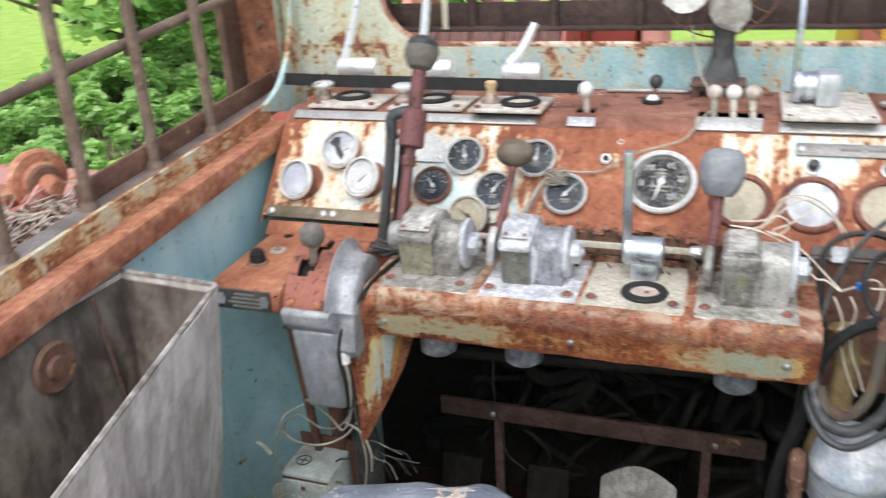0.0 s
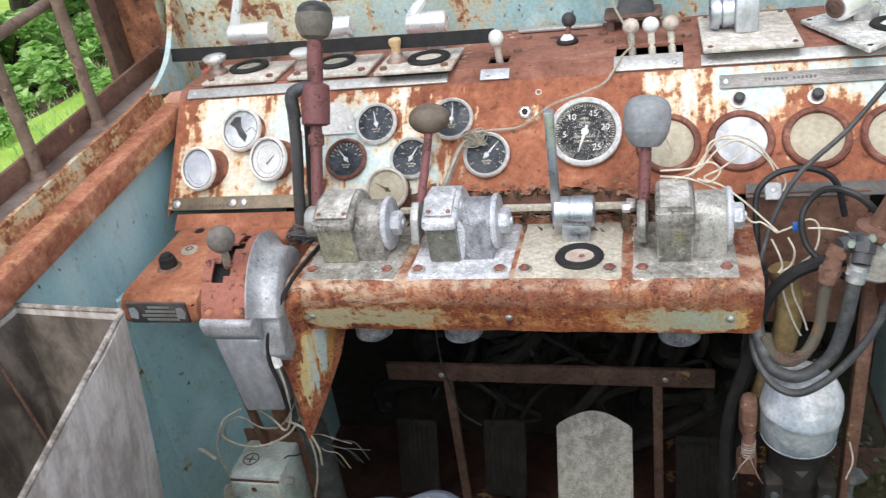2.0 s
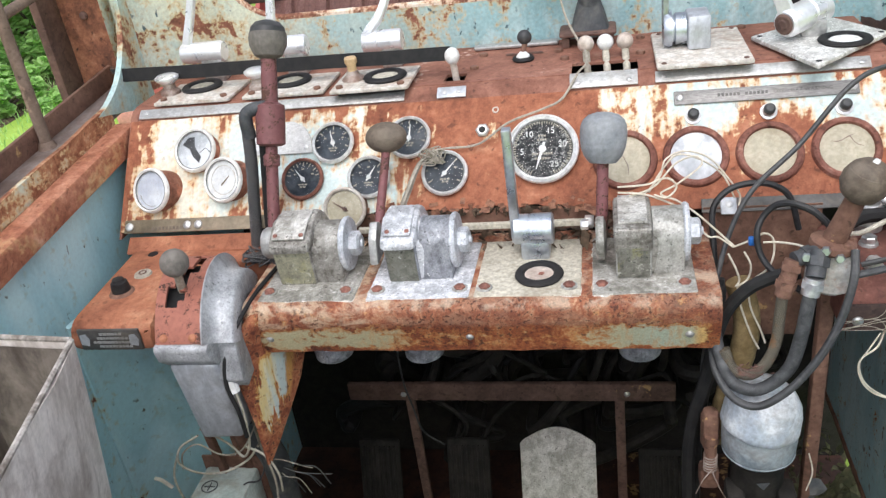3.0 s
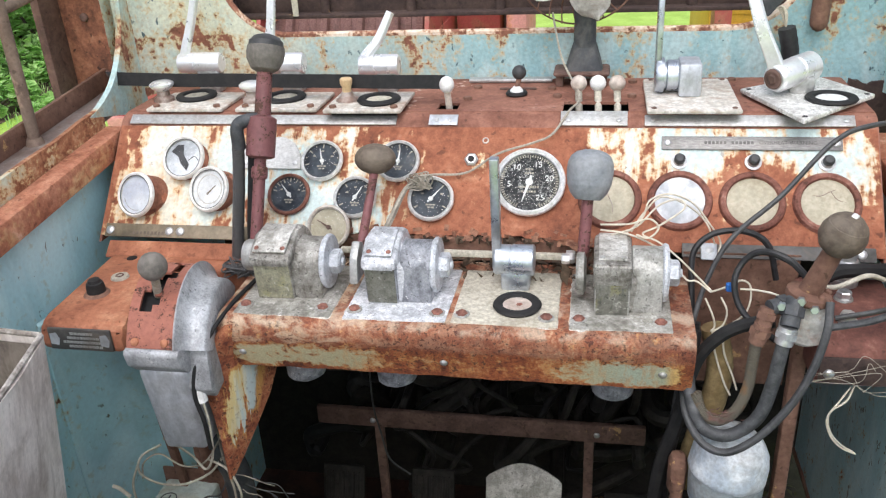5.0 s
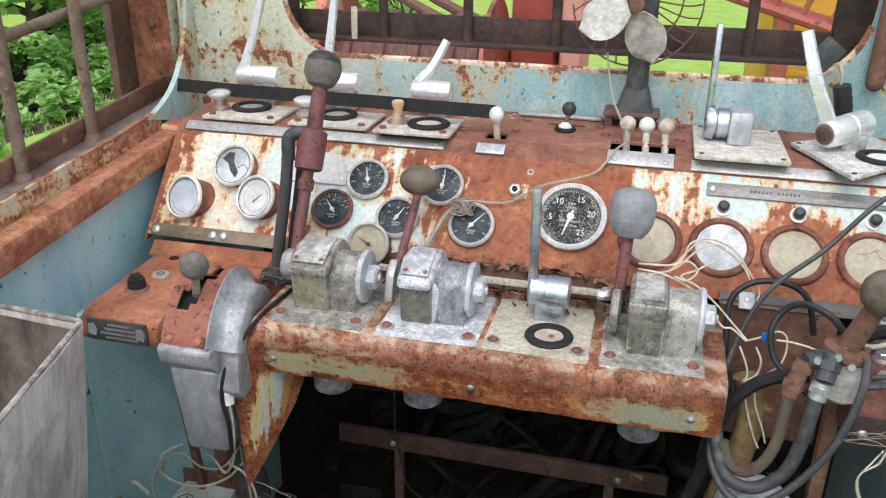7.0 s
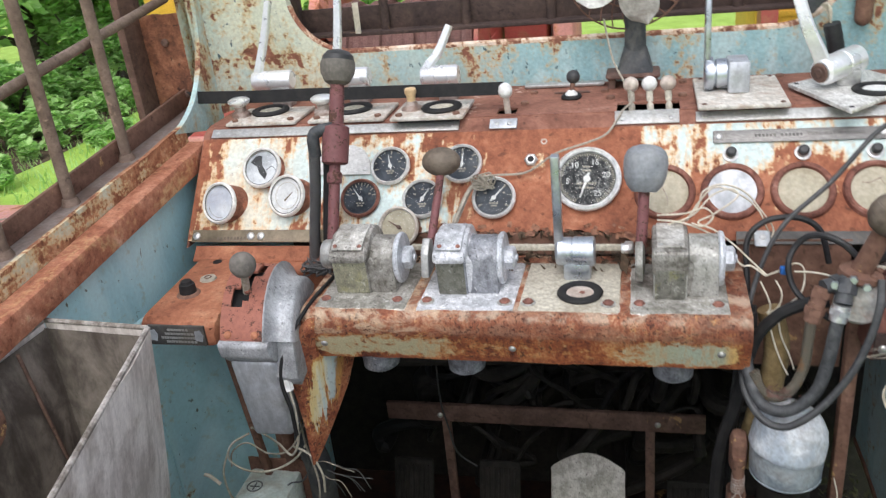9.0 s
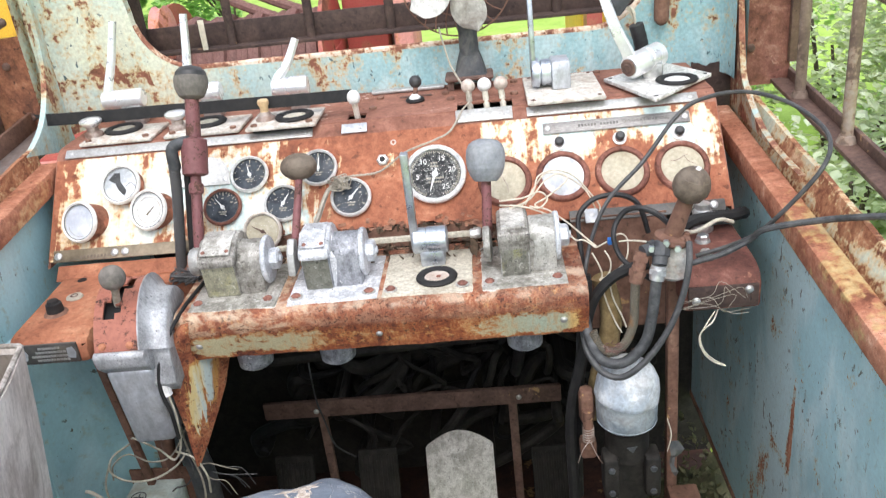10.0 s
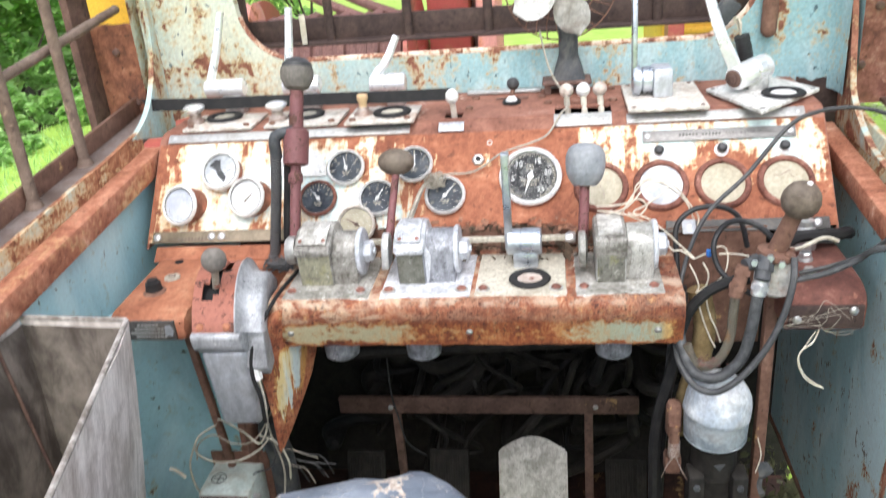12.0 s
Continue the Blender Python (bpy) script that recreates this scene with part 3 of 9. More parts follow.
    "knob_brown": worn("brown_weathered_knob", (0.1, 0.075, 0.055), (0.16, 0.125, 0.095), 0.75, 0, 80, (0.24, 0.2, 0.16), 0.4, 0.35),
    "knob_grey": worn("grey_plastic_knob", (0.2, 0.215, 0.235), (0.29, 0.305, 0.325), 0.55, 0, 50, (0.34, 0.34, 0.34), 0.35, 0.2),
    "knob_white": worn("white_plastic_ball", (0.75, 0.74, 0.72), (0.85, 0.85, 0.84), 0.4, 0, 80, (0.45, 0.4, 0.34), 0.35, 0.15),
    "knob_pale": worn("stained_ivory_ball", (0.5, 0.42, 0.36), (0.68, 0.6, 0.53), 0.5, 0, 90, (0.3, 0.2, 0.15), 0.5, 0.2),
    "knob_foot": worn("rust_stained_knob_foot", (0.2, 0.13, 0.1), (0.46, 0.4, 0.36), 0.6, 0.2, 50, (0.22, 0.11, 0.07), 0.6, 0.3),
    "tan": worn("tan_plastic", (0.55, 0.38, 0.2), (0.66, 0.48, 0.28), 0.6, 0, 60, (0.3, 0.2, 0.1), 0.4, 0.2),
    "wood": worn("pale_weathered_hide", (0.5, 0.44, 0.4), (0.87, 0.81, 0.765), 0.85, 0, 5, (0.3, 0.235, 0.195), 0.6, 0.45, (9, 6, 1.4), mottle=0.12),
    "hide_edge": worn("frayed_brown_grey_edge", (0.2, 0.17, 0.145), (0.56, 0.52, 0.48), 0.9, 0, 40, (0.1, 0.08, 0.065), 0.6, 0.6, mottle=0.4),
    "foot_plate": cast("scuffed_bright_plate", (0.36, 0.34, 0.31), (0.64, 0.62, 0.59), (0.78, 0.77, 0.75), 0.3, bump=0.3),
    # Stained board colour, darkened to carry the shade inside the bin.
    "wood_shaded": worn("stained_shaded_lining", (0.07, 0.055, 0.045), (0.27, 0.23, 0.195), 0.85, 0, 5, (0.06, 0.045, 0.035), 0.6, 0.5, (4, 5, 2.0), mottle=0.12),
    "foam": worn("weathered_brown_foam", (0.16, 0.12, 0.085), (0.46, 0.38, 0.31), 0.95, 0, 45, (0.18, 0.11, 0.06), 0.6, 0.9, mottle=0.5),
    "wire": worn("cream_wire_sheath", (0.6, 0.54, 0.43), (0.72, 0.67, 0.56), 0.6, 0, 60, (0.35, 0.28, 0.2), 0.4, 0.1),
    "wire_dull": worn("dull_cream_cable", (0.4, 0.37, 0.29), (0.62, 0.59, 0.5), 0.55, 0, 60, (0.22, 0.18, 0.12), 0.5, 0.1),
    "plate_rusty": rusted("pitted_orange_brown_plate", (0.4, 0.28, 0.2), 0.86, [(0.3, (0.06, 0.026, 0.018)), (0.44, (0.17, 0.07, 0.042)), (0.56, (0.32, 0.135, 0.075)), (0.7, (0.46, 0.26, 0.17))], 14.0, 0.35, (24, 24, 9), heights=(1.03, 1.26, [(0.0, 0.5), (1.0, 0.5)]), bump=0.7, pock=0.85, stain=(0.42, 0.2, 0.1)),
    "cast_housing": cast("matt_scuffed_aluminium", (0.3, 0.305, 0.315), (0.48, 0.49, 0.51), (0.7, 0.7, 0.7), 0.22, bump=0.3),
    "box_red": rusted("dark_red_box_rust", (0.3, 0.15, 0.115), 0.8, [(0.3, (0.05, 0.02, 0.016)), (0.44, (0.13, 0.052, 0.041)), (0.56, (0.2, 0.082, 0.062)), (0.7, (0.36, 0.2, 0.15))], 10.0, 0.3, bump=0.4, stain=(0.3, 0.13, 0.08)),
    "floor_rust": rusted("rusty_floor_plate", (0.09, 0.075, 0.06), 0.8, [(q, tuple(0.75 * x for x in c)) for q, c in RUST_DARK], 6.0, 0.2, bump=0.4),
    "string": worn("grey_cord", (0.32, 0.29, 0.23), (0.45, 0.41, 0.34), 0.8, 0, 300, (0.15, 0.12, 0.1), 0.4, 0.4),
    "hose": braid("grey_braided_hose", (0.03, 0.03, 0.032), (0.24, 0.24, 0.245), (0.1, 0.09, 0.08)),
    "hose_tan": braid("tan_braided_hose", (0.06, 0.05, 0.034), (0.33, 0.3, 0.235), (0.26, 0.13, 0.05)),
    "hose_grey": worn("grey_rubber_hose", (0.03, 0.031, 0.033), (0.075, 0.078, 0.082), 0.55, 0, 70, (0.22, 0.22, 0.215), 0.4, 0.4),
    "cable": worn("dark_grey_cable", (0.035, 0.036, 0.038), (0.065, 0.066, 0.068), 0.5, 0, 50, (0.15, 0.15, 0.145), 0.3, 0.15),
    "pipe_ochre": worn("ochre_foam_pipe", (0.2, 0.135, 0.055), (0.34, 0.25, 0.12), 0.85, 0, 40, (0.13, 0.08, 0.035), 0.6, 0.5),
    # Near black stands in for the shade under the shelf and dashboard.
    "near_black": worn("near_black_iron", (0.017, 0.016, 0.015), (0.04, 0.036, 0.032), 0.65, 0.0, 40, (0.035, 0.03, 0.025), 0.4, 0.5, spec=0.2),
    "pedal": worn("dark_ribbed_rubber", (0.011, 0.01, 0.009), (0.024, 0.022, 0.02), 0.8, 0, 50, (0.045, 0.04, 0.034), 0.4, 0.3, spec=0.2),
    # Blue-grey in the black stands in for haze and reflection on the glass.
    "dial_black": worn("hazy_black_dial", (0.014, 0.019, 0.028), (0.07, 0.082, 0.1), 0.5, 0, 38, (0.15, 0.16, 0.17), 0.4, 0.1, mottle=0.2, spec=0.2),
    "dial_pale": worn("pale_white_dial", (0.38, 0.4, 0.43), (0.76, 0.77, 0.79), 0.5, 0, 24, (0.5, 0.49, 0.48), 0.3, 0.1, mottle=0.15),
    "dial_cream": worn("cream_blank_dial", (0.36, 0.32, 0.22), (0.52, 0.47, 0.355), 0.5, 0, 26, (0.28, 0.22, 0.14), 0.5, 0.15, mottle=0.2),
    "white": worn("white_mark", (0.72, 0.72, 0.7), (0.82, 0.82, 0.8), 0.6, 0, 60, (0.4, 0.4, 0.38), 0.2, 0.05),
    "bezel": worn("tarnished_chrome_bezel", (0.72, 0.72, 0.71), (0.94, 0.94, 0.92), 0.34, 0.35, 120, (0.3, 0.26, 0.22), 0.3, 0.3),
    "bezel_white": worn("chalky_white_bezel", (0.72, 0.7, 0.66), (0.88, 0.87, 0.84), 0.5, 0.1, 90, (0.45, 0.36, 0.26), 0.4, 0.3, mottle=0.2),
    "zinc": worn("galvanised_screw", (0.55, 0.55, 0.55), (0.75, 0.75, 0.75), 0.4, 0.8, 100, (0.35, 0.3, 0.25), 0.3, 0.2),
    "ebox": worn("grey_green_enamel_box", (0.44, 0.52, 0.49), (0.66, 0.73, 0.69), 0.45, 0, 30, (0.3, 0.22, 0.13), 0.55, 0.2, mottle=0.18),
    "filter": worn("blue_white_weathered_can", (0.46, 0.52, 0.59), (0.82, 0.84, 0.86), 0.42, 0.1, 22, (0.3, 0.28, 0.25), 0.5, 0.25, mottle=0.3),
    "filter_grey": worn("blue_grey_weathered_can", (0.26, 0.31, 0.35), (0.47, 0.52, 0.55), 0.45, 0.1, 26, (0.2, 0.17, 0.14), 0.55, 0.25, mottle=0.3),
    "grey_iron": worn("grey_painted_iron", (0.04, 0.044, 0.05), (0.085, 0.09, 0.097), 0.6, 0.1, 30, (0.2, 0.185, 0.16), 0.35, 0.3),
    "blade": worn("oxidised_fan_blade", (0.42, 0.41, 0.39), (0.66, 0.65, 0.62), 0.65, 0.25, 60, (0.22, 0.18, 0.14), 0.6, 0.4),
    "red_machine": rusted("faded_red_machine_paint", (0.42, 0.1, 0.085), 0.3, RUST, 3.0, 0.3, (9, 9, 2), stain=(0.4, 0.16, 0.1)),
    "pink_machine": rusted("sun_bleached_red_paint", (0.66, 0.31, 0.27), 0.3, RUST_BEAM, 6.0, 0.3, (9, 9, 2), stain=(0.6, 0.26, 0.13)),
    "yellow_machine": rusted("yellow_machine_paint", (0.75, 0.42, 0.05), 0.14, RUST, 3.0, 0.3, (9, 9, 2), stain=(0.6, 0.32, 0.06)),
    "rope": worn("rusty_wire_rope", (0.13, 0.06, 0.05), (0.27, 0.15, 0.13), 0.8, 0.1, 120, (0.07, 0.04, 0.035), 0.5, 0.8, (1, 3, 3)),
    "grass": worn("mown_grass", (0.3, 0.46, 0.06), (0.42, 0.6, 0.12), 0.9, 0, 3.0, (0.24, 0.34, 0.06), 0.4, 0.8),
    "bark": worn("grey_brown_bark", (0.06, 0.045, 0.035), (0.13, 0.1, 0.08), 0.9, 0, 30, (0.04, 0.03, 0.02), 0.4, 0.8),
    "litter": worn("dry_leaf_litter", (0.06, 0.04, 0.025), (0.15, 0.1, 0.065), 0.95, 0, 60, (0.03, 0.02, 0.012), 0.6, 0.9),
    "mossy": worn("mossy_leaf_rubbish", (0.05, 0.06, 0.025), (0.13, 0.12, 0.06), 0.95, 0, 40, (0.04, 0.03, 0.02), 0.6, 0.9),
    "flake": worn("rusty_paint_flake", (0.14, 0.05, 0.028), (0.4, 0.2, 0.12), 0.75, 0, 120, (0.07, 0.03, 0.018), 0.5, 0.4),
    "dry_leaf": worn("brown_dry_leaf", (0.16, 0.06, 0.03), (0.34, 0.16, 0.08), 0.7, 0, 60, (0.08, 0.03, 0.018), 0.4, 0.4),
    "twig": worn("bleached_twigs", (0.36, 0.31, 0.25), (0.74, 0.69, 0.61), 0.9, 0, 60, (0.14, 0.1, 0.07), 0.5, 0.5),
    # Leaf colours are lifted for overexposed outdoor light, leaf_light nearly to white.
    "leaf": leafy("broad_green_leaves", (0.25, 0.48, 0.13), (0.64, 0.86, 0.38), 0.36),
    "leaf_light": leafy("light_paled_leaves", (0.4, 0.48, 0.2), (0.9, 0.93, 0.84)),
    "yellow_leaf": leafy("yellow_leaves", (0.5, 0.3, 0.02), (0.75, 0.5, 0.05)),
    "blue": worn("blue_wire_joint", (0.02, 0.12, 0.45), (0.04, 0.2, 0.6), 0.5, 0, 50, (0.1, 0.1, 0.1), 0.2, 0.1),
}
gm, gnt, gb = nodes_of("dusty_glass")
clear = gnt.nodes.new("ShaderNodeBsdfTransparent")
clear.inputs["Color"].default_value = (0.93, 0.94, 0.94, 1)
shine = gnt.nodes.new("ShaderNodeBsdfGlossy")
shine.inputs["Roughness"].default_value = 0.2
mixg = gnt.nodes.new("ShaderNodeMixShader")
mixg.inputs[0].default_value = 0.008
gnt.links.new(clear.outputs[0], mixg.inputs[1])
gnt.links.new(shine.outputs[0], mixg.inputs[2])
gnt.links.new(mixg.outputs[0], gnt.nodes["Material Output"].inputs["Surface"])
M["glass"] = gm

# ---- building blocks ----
def finish(bm, name, mat, smooth=0.55):
    bmesh.ops.recalc_face_normals(bm, faces=bm.faces)
    for f in bm.faces:
        f.smooth = True
    for e in bm.edges:
        if len(e.link_faces) != 2 or e.calc_face_angle(0) > smooth:
            e.smooth = False
    me = bpy.data.meshes.new(name)
    bm.to_mesh(me)
    bm.free()
    me.materials.append(M[mat] if isinstance(mat, str) else mat)
    return me


def thing(name, at, label, category, group="", kind=""):
    """An Empty at the base of a thing; at is a place or a pose."""
    ob = new(name)
    ob.empty_display_size = 0.02
    ob.matrix_world = at if isinstance(at, Matrix) else Matrix.Translation(at)
    INV[ob.name] = ob.matrix_world.inverted()
    return tagged(ob, label, category, group, kind)


INV = {}


def part(name, bm, mat, parent, label="", local=False, smooth=0.55):
    """Links a bmesh as ONE mesh under a thing or a part; given in world metres unless local."""
    me = finish(bm, name, mat, smooth)
    ob = new(name, me)
    inv = INV[parent.name]
    if not local:
        me.transform(inv)
    ob.parent = parent
    INV[ob.name] = inv
    if label:
        ob["label"] = label
    return ob


def single(name, bm, mat, label, category, group="", kind="", smooth=0.55):
    """A thing that is one mesh, its origin at the middle of its base."""
    lo = [min(v.co[i] for v in bm.verts) for i in range(3)]
    hi = [max(v.co[i] for v in bm.verts) for i in range(3)]
    base = Vector(((lo[0] + hi[0]) / 2, (lo[1] + hi[1]) / 2, lo[2]))
    bmesh.ops.translate(bm, verts=bm.verts, vec=-base)
    ob = new(name, finish(bm, name, mat, smooth))
    ob.location = base
    INV[ob.name] = Matrix.Translation(-base)
    return tagged(ob, label, category, group, kind)


def B():
    return bmesh.new()


def box(bm, lo, hi, bev=0.0, m=None, seg=2):
    lo, hi = Vector(lo), Vector(hi)
    c, s = (lo + hi) / 2, hi - lo
    g = bmesh.ops.create_cube(bm, size=1.0, matrix=(m or Matrix()) @ Matrix.Translation(c) @ Matrix.Diagonal((*s, 1)))
    if bev:
        edges = {e for v in g["verts"] for e in v.link_edges}
        bmesh.ops.bevel(bm, geom=list(edges), offset=bev, segments=seg, affect="EDGES", profile=0.5)
    return bm


def axis(a, b):
    a, b = Vector(a), Vector(b)
    return Matrix.Translation(a) @ (b - a).to_track_quat("Z", "Y").to_matrix().to_4x4(), (b - a).length


def lathe(bm, prof, m=None, seg=20, cap=True):
    """Turns a profile of (radius, height) round the local z of m."""
    m = m or Matrix()
    rings = []
    for r, z in prof:
        rings.append([bm.verts.new(m @ Vector((r * math.cos(2 * math.pi * i / seg), r * math.sin(2 * math.pi * i / seg), z))) for i in range(seg)])
    for a, b in zip(rings, rings[1:]):
        for i in range(seg):
            bm.faces.new((a[i], a[(i + 1) % seg], b[(i + 1) % seg], b[i]))
    if cap:
        bm.faces.new(rings[0][::-1])
        bm.faces.new(rings[-1])
    return bm


def rod(bm, a, b, r, r2=None, seg=12):
    m, n = axis(a, b)
    return lathe(bm, [(r, 0), (r if r2 is None else r2, n)], m, seg)


def hexhead(bm, c, n, r, h):
    m, _ = axis(c, Vector(c) + Vector(n))
    return lathe(bm, [(r, 0), (r, h * 0.8), (r * 0.82, h)], m, 6)


def dome(bm, c, n, r, h, seg=10):
    m, _ = axis(c, Vector(c) + Vector(n))
    return lathe(bm, [(r, 0), (r * 0.95, h * 0.45), (r * 0.65, h * 0.85), (r * 0.2, h)], m, seg)


def ball(bm, c, r, sx=1, sy=1, sz=1, seg=20, turn=None):
    m = Matrix.Translation(c) @ (turn or Matrix()) @ Matrix.Diagonal((sx, sy, sz, 1))
    bmesh.ops.create_uvsphere(bm, u_segments=seg, v_segments=seg // 2 + 2, radius=r, matrix=m)
    return bm


def smooth_line(pts, n=8):
    pts = [Vector(p) for p in pts]
    if len(pts) == 2:
        return pts
    p = [2 * pts[0] - pts[1], *pts, 2 * pts[-1] - pts[-2]]
    out = []
    for i in range(1, len(p) - 2):
        for k in range(n):
            t = k / n
            a, b, c, d = p[i - 1 : i + 3]
            out.append(0.5 * (2 * b + (c - a) * t + (2 * a - 5 * b + 4 * c - d) * t * t + (3 * b - a - 3 * c + d) * t**3))
    return [*out, pts[-1]]


def tube(bm, pts, r, seg=8, n=8, ribs=0.0):
    """A round tube swept along a smooth line through pts."""
    line = smooth_line(pts, n)
    up, rings = Vector((0.31, 0.2, 0.93)), []
    for i, p in enumerate(line):
        d = (line[min(i + 1, len(line) - 1)] - line[max(i - 1, 0)]).normalized()
        x = up - d * up.dot(d)
        x = x.normalized() if x.length > 1e-4 else d.orthogonal().normalized()
        up, y = x, d.cross(x)
        rr = r * (1 + (ribs if i % 2 else 0))
        rings.append([bm.verts.new(p + rr * (math.cos(2 * math.pi * k / seg) * x + math.sin(2 * math.pi * k / seg) * y)) for k in range(seg)])
    for a, b in zip(rings, rings[1:]):
        for k in range(seg):
            bm.faces.new((a[k], a[(k + 1) % seg], b[(k + 1) % seg], b[k]))
    bm.faces.new(rings[0][::-1])
    bm.faces.new(rings[-1])
    return bm


def prism(bm, poly, m, depth, bev=0.0):
    """Extrudes a 2D outline along the local z of m."""
    a = [bm.verts.new(m @ Vector((x, y, 0))) for x, y in poly]
    b = [bm.verts.new(m @ Vector((x, y, depth))) for x, y in poly]
    fs = [bm.faces.new(a[::-1]), bm.faces.new(b)]
    for i in range(len(poly)):
        fs.append(bm.faces.new((a[i], a[(i + 1) % len(poly)], b[(i + 1) % len(poly)], b[i])))
    if bev:
        bmesh.ops.bevel(bm, geom=list({e for f in fs for e in f.edges}), offset=bev, segments=2, affect="EDGES", profile=0.5)
    return bm


# local x, y of an outline laid along world y, z; depth runs along +x
YZ = Matrix(((0, 0, 1, 0), (1, 0, 0, 0), (0, 1, 0, 0), (0, 0, 0, 1)))
XZ = Matrix(((1, 0, 0, 0), (0, 0, -1, 0), (0, 1, 0, 0), (0, 0, 0, 1)))


def at_x(x):
    return Matrix.Translation((x, 0, 0)) @ YZ


def holed(bm, xs, ys, holes, put, thick):
    """A sheet over the grid xs, ys with cells left out where holes (x0, y0, x1, y1) lie; put turns x, y, depth into a place."""
    cut = lambda x, y: any(h[0] < x < h[2] and h[1] < y < h[3] for h in holes)
    keep = {(i, j) for i in range(len(xs) - 1) for j in range(len(ys) - 1) if not cut((xs[i] + xs[i + 1]) / 2, (ys[j] + ys[j + 1]) / 2)}
    made = {}

    def v(i, j, d):
        if (i, j, d) not in made:
            made[i, j, d] = bm.verts.new(put(xs[i], ys[j], d))
        return made[i, j, d]

    for i, j in keep:
        q = ((i, j), (i + 1, j), (i + 1, j + 1), (i, j + 1))
        bm.faces.new([v(*c, 0) for c in q])
        bm.faces.new([v(*c, -thick) for c in q[::-1]])
        for k, (di, dj) in enumerate(((0, -1), (1, 0), (0, 1), (-1, 0))):
            if (i + di, j + dj) not in keep:
                a, b = q[k], q[(k + 1) % 4]
                bm.faces.new([v(*b, 0), v(*a, 0), v(*a, -thick), v(*b, -thick)])
    return bm


def torus(bm, m, R, r, seg=28, sub=8, flat=1.0):
    rings = []
    for i in range(seg):
        a = 2 * math.pi * i / seg
        rings.append([bm.verts.new(m @ Vector(((R + r * math.cos(2 * math.pi * k / sub)) * math.cos(a), (R + r * math.cos(2 * math.pi * k / sub)) * math.sin(a), flat * r * math.sin(2 * math.pi * k / sub)))) for k in range(sub)])
    for i in range(seg):
        for k in range(sub):
            bm.faces.new((rings[i][k], rings[(i + 1) % seg][k], rings[(i + 1) % seg][(k + 1) % sub], rings[i][(k + 1) % sub]))
    return bm


def letters(text, size, m, mat, parent, name="number"):
    """Writing in the built-in font as a flat mesh, centred on m."""
    cu = bpy.data.curves.new(name, "FONT")
    cu.body, cu.size, cu.align_x, cu.align_y, cu.extrude = text, size, "CENTER", "CENTER", 0.0002
    ob = bpy.data.objects.new(name, cu)
    scene.collection.objects.link(ob)
    me = bpy.data.meshes.new_from_object(ob.evaluated_get(bpy.context.evaluated_depsgraph_get()))
    bpy.data.objects.remove(ob)
    me.transform(m)
    me.materials.clear()
    me.materials.append(M[mat])
    t = new(name, me)
    t.parent = parent
    INV[t.name] = INV[parent.name]
    return t


def jitter(bm, amount, scale, keep=lambda v: False):
    for v in bm.verts:
        if not keep(v):
            v.co += amount * noise.noise_vector(v.co * scale)
    return bm

# ---- the cab ----
LEAN_BACK = radians(41.9)
SL, CL = math.sin(LEAN_BACK), math.cos(LEAN_BACK)
# gauge panel: x along, y up the slope, z out of it
PM = Matrix(((1, 0, 0, 0), (0, SL, -CL, 0.16), (0, CL, SL, 0.925), (0, 0, 0, 1)))


def on_panel(u, v, d=0.0):
    return PM @ Matrix.Translation((u, v, d))


ground = single("ground", holed(B(), [-150, -40, -12, 0, 12, 40, 150], [-150, -40, -12, 0, 12, 40, 150], [], lambda x, y, d: Vector((x, y, -1.1 + d)), 0.3), "grass", "mown lawn of bright green grass", "lawn", kind="structure")

floor = single("floor", box(B(), (-0.66, -1.9, 0.04), (0.66, 0.62, 0.08), 0.004), "floor_rust", "dark rusty steel cab floor plate", "floor", kind="structure")
# Closes off the footwell; its shade is put into the near-black colour.
bulkhead = single("wall_bulkhead", box(B(), (-0.66, 0.6, 0.08), (0.66, 0.62, 1.07), 0), "near_black", "steel bulkhead behind the pedals, near black for the shade", "wall", kind="structure")





def side_wall(sign, xw, zl, slope, y0, y1, name, beam_mat):
    """Inner sheet, box beam, upright lip and sill of one side; zl + slope * y is the beam's lower edge."""
    low = lambda y: zl + slope * y
    w = thing(name, (sign * xw, 0, 0.08), "teal painted steel cab side with rusty box beam", "wall", kind="structure")
    # inner sheet, rounded towards the front
    prof = [(xw, y0), (xw, -0.9), (xw, -0.45), (xw, 0.0)]
    prof += [(xw, 0.3), (xw, 0.5), (xw, 0.6)]
    bm = B()
    cols = []
    for x, y in prof:
        zs = [0.08 if sign < 0 else 0.245, 0.35, 0.6, low(y) + 0.012]
        cols.append([(bm.verts.new((sign * x, y, z)), bm.verts.new((sign * (x + 0.006), y, z))) for z in zs])
    for a, b in zip(cols, cols[1:]):
        for k in range(3):
            bm.faces.new((a[k][0], b[k][0], b[k + 1][0], a[k + 1][0]))
            bm.faces.new((a[k][1], a[k + 1][1], b[k + 1][1], b[k][1]))
        bm.faces.new((a[3][0], b[3][0], b[3][1], a[3][1]))
    part("panel", bm, "teal" if sign < 0 else "teal_right", w, "teal painted sheet with rust scars", smooth=0.9)
    if sign > 0:
        n = 70
        bm = B()
        rim_ = [[bm.verts.new((xw - 0.001 - o, y0 + (0.6 - y0) * i / n, 0.245 + u + 0.006 * noise.noise((i * 0.9, u * 40, 3)))) for o, u in ((0.0, 0.0), (0.003, 0.004), (0.003, 0.012), (0.0, 0.016))] for i in range(n + 1)]
        for a, b in zip(rim_, rim_[1:]):
            for k in range(3):
                bm.faces.new((a[k], b[k], b[k + 1], a[k + 1]))
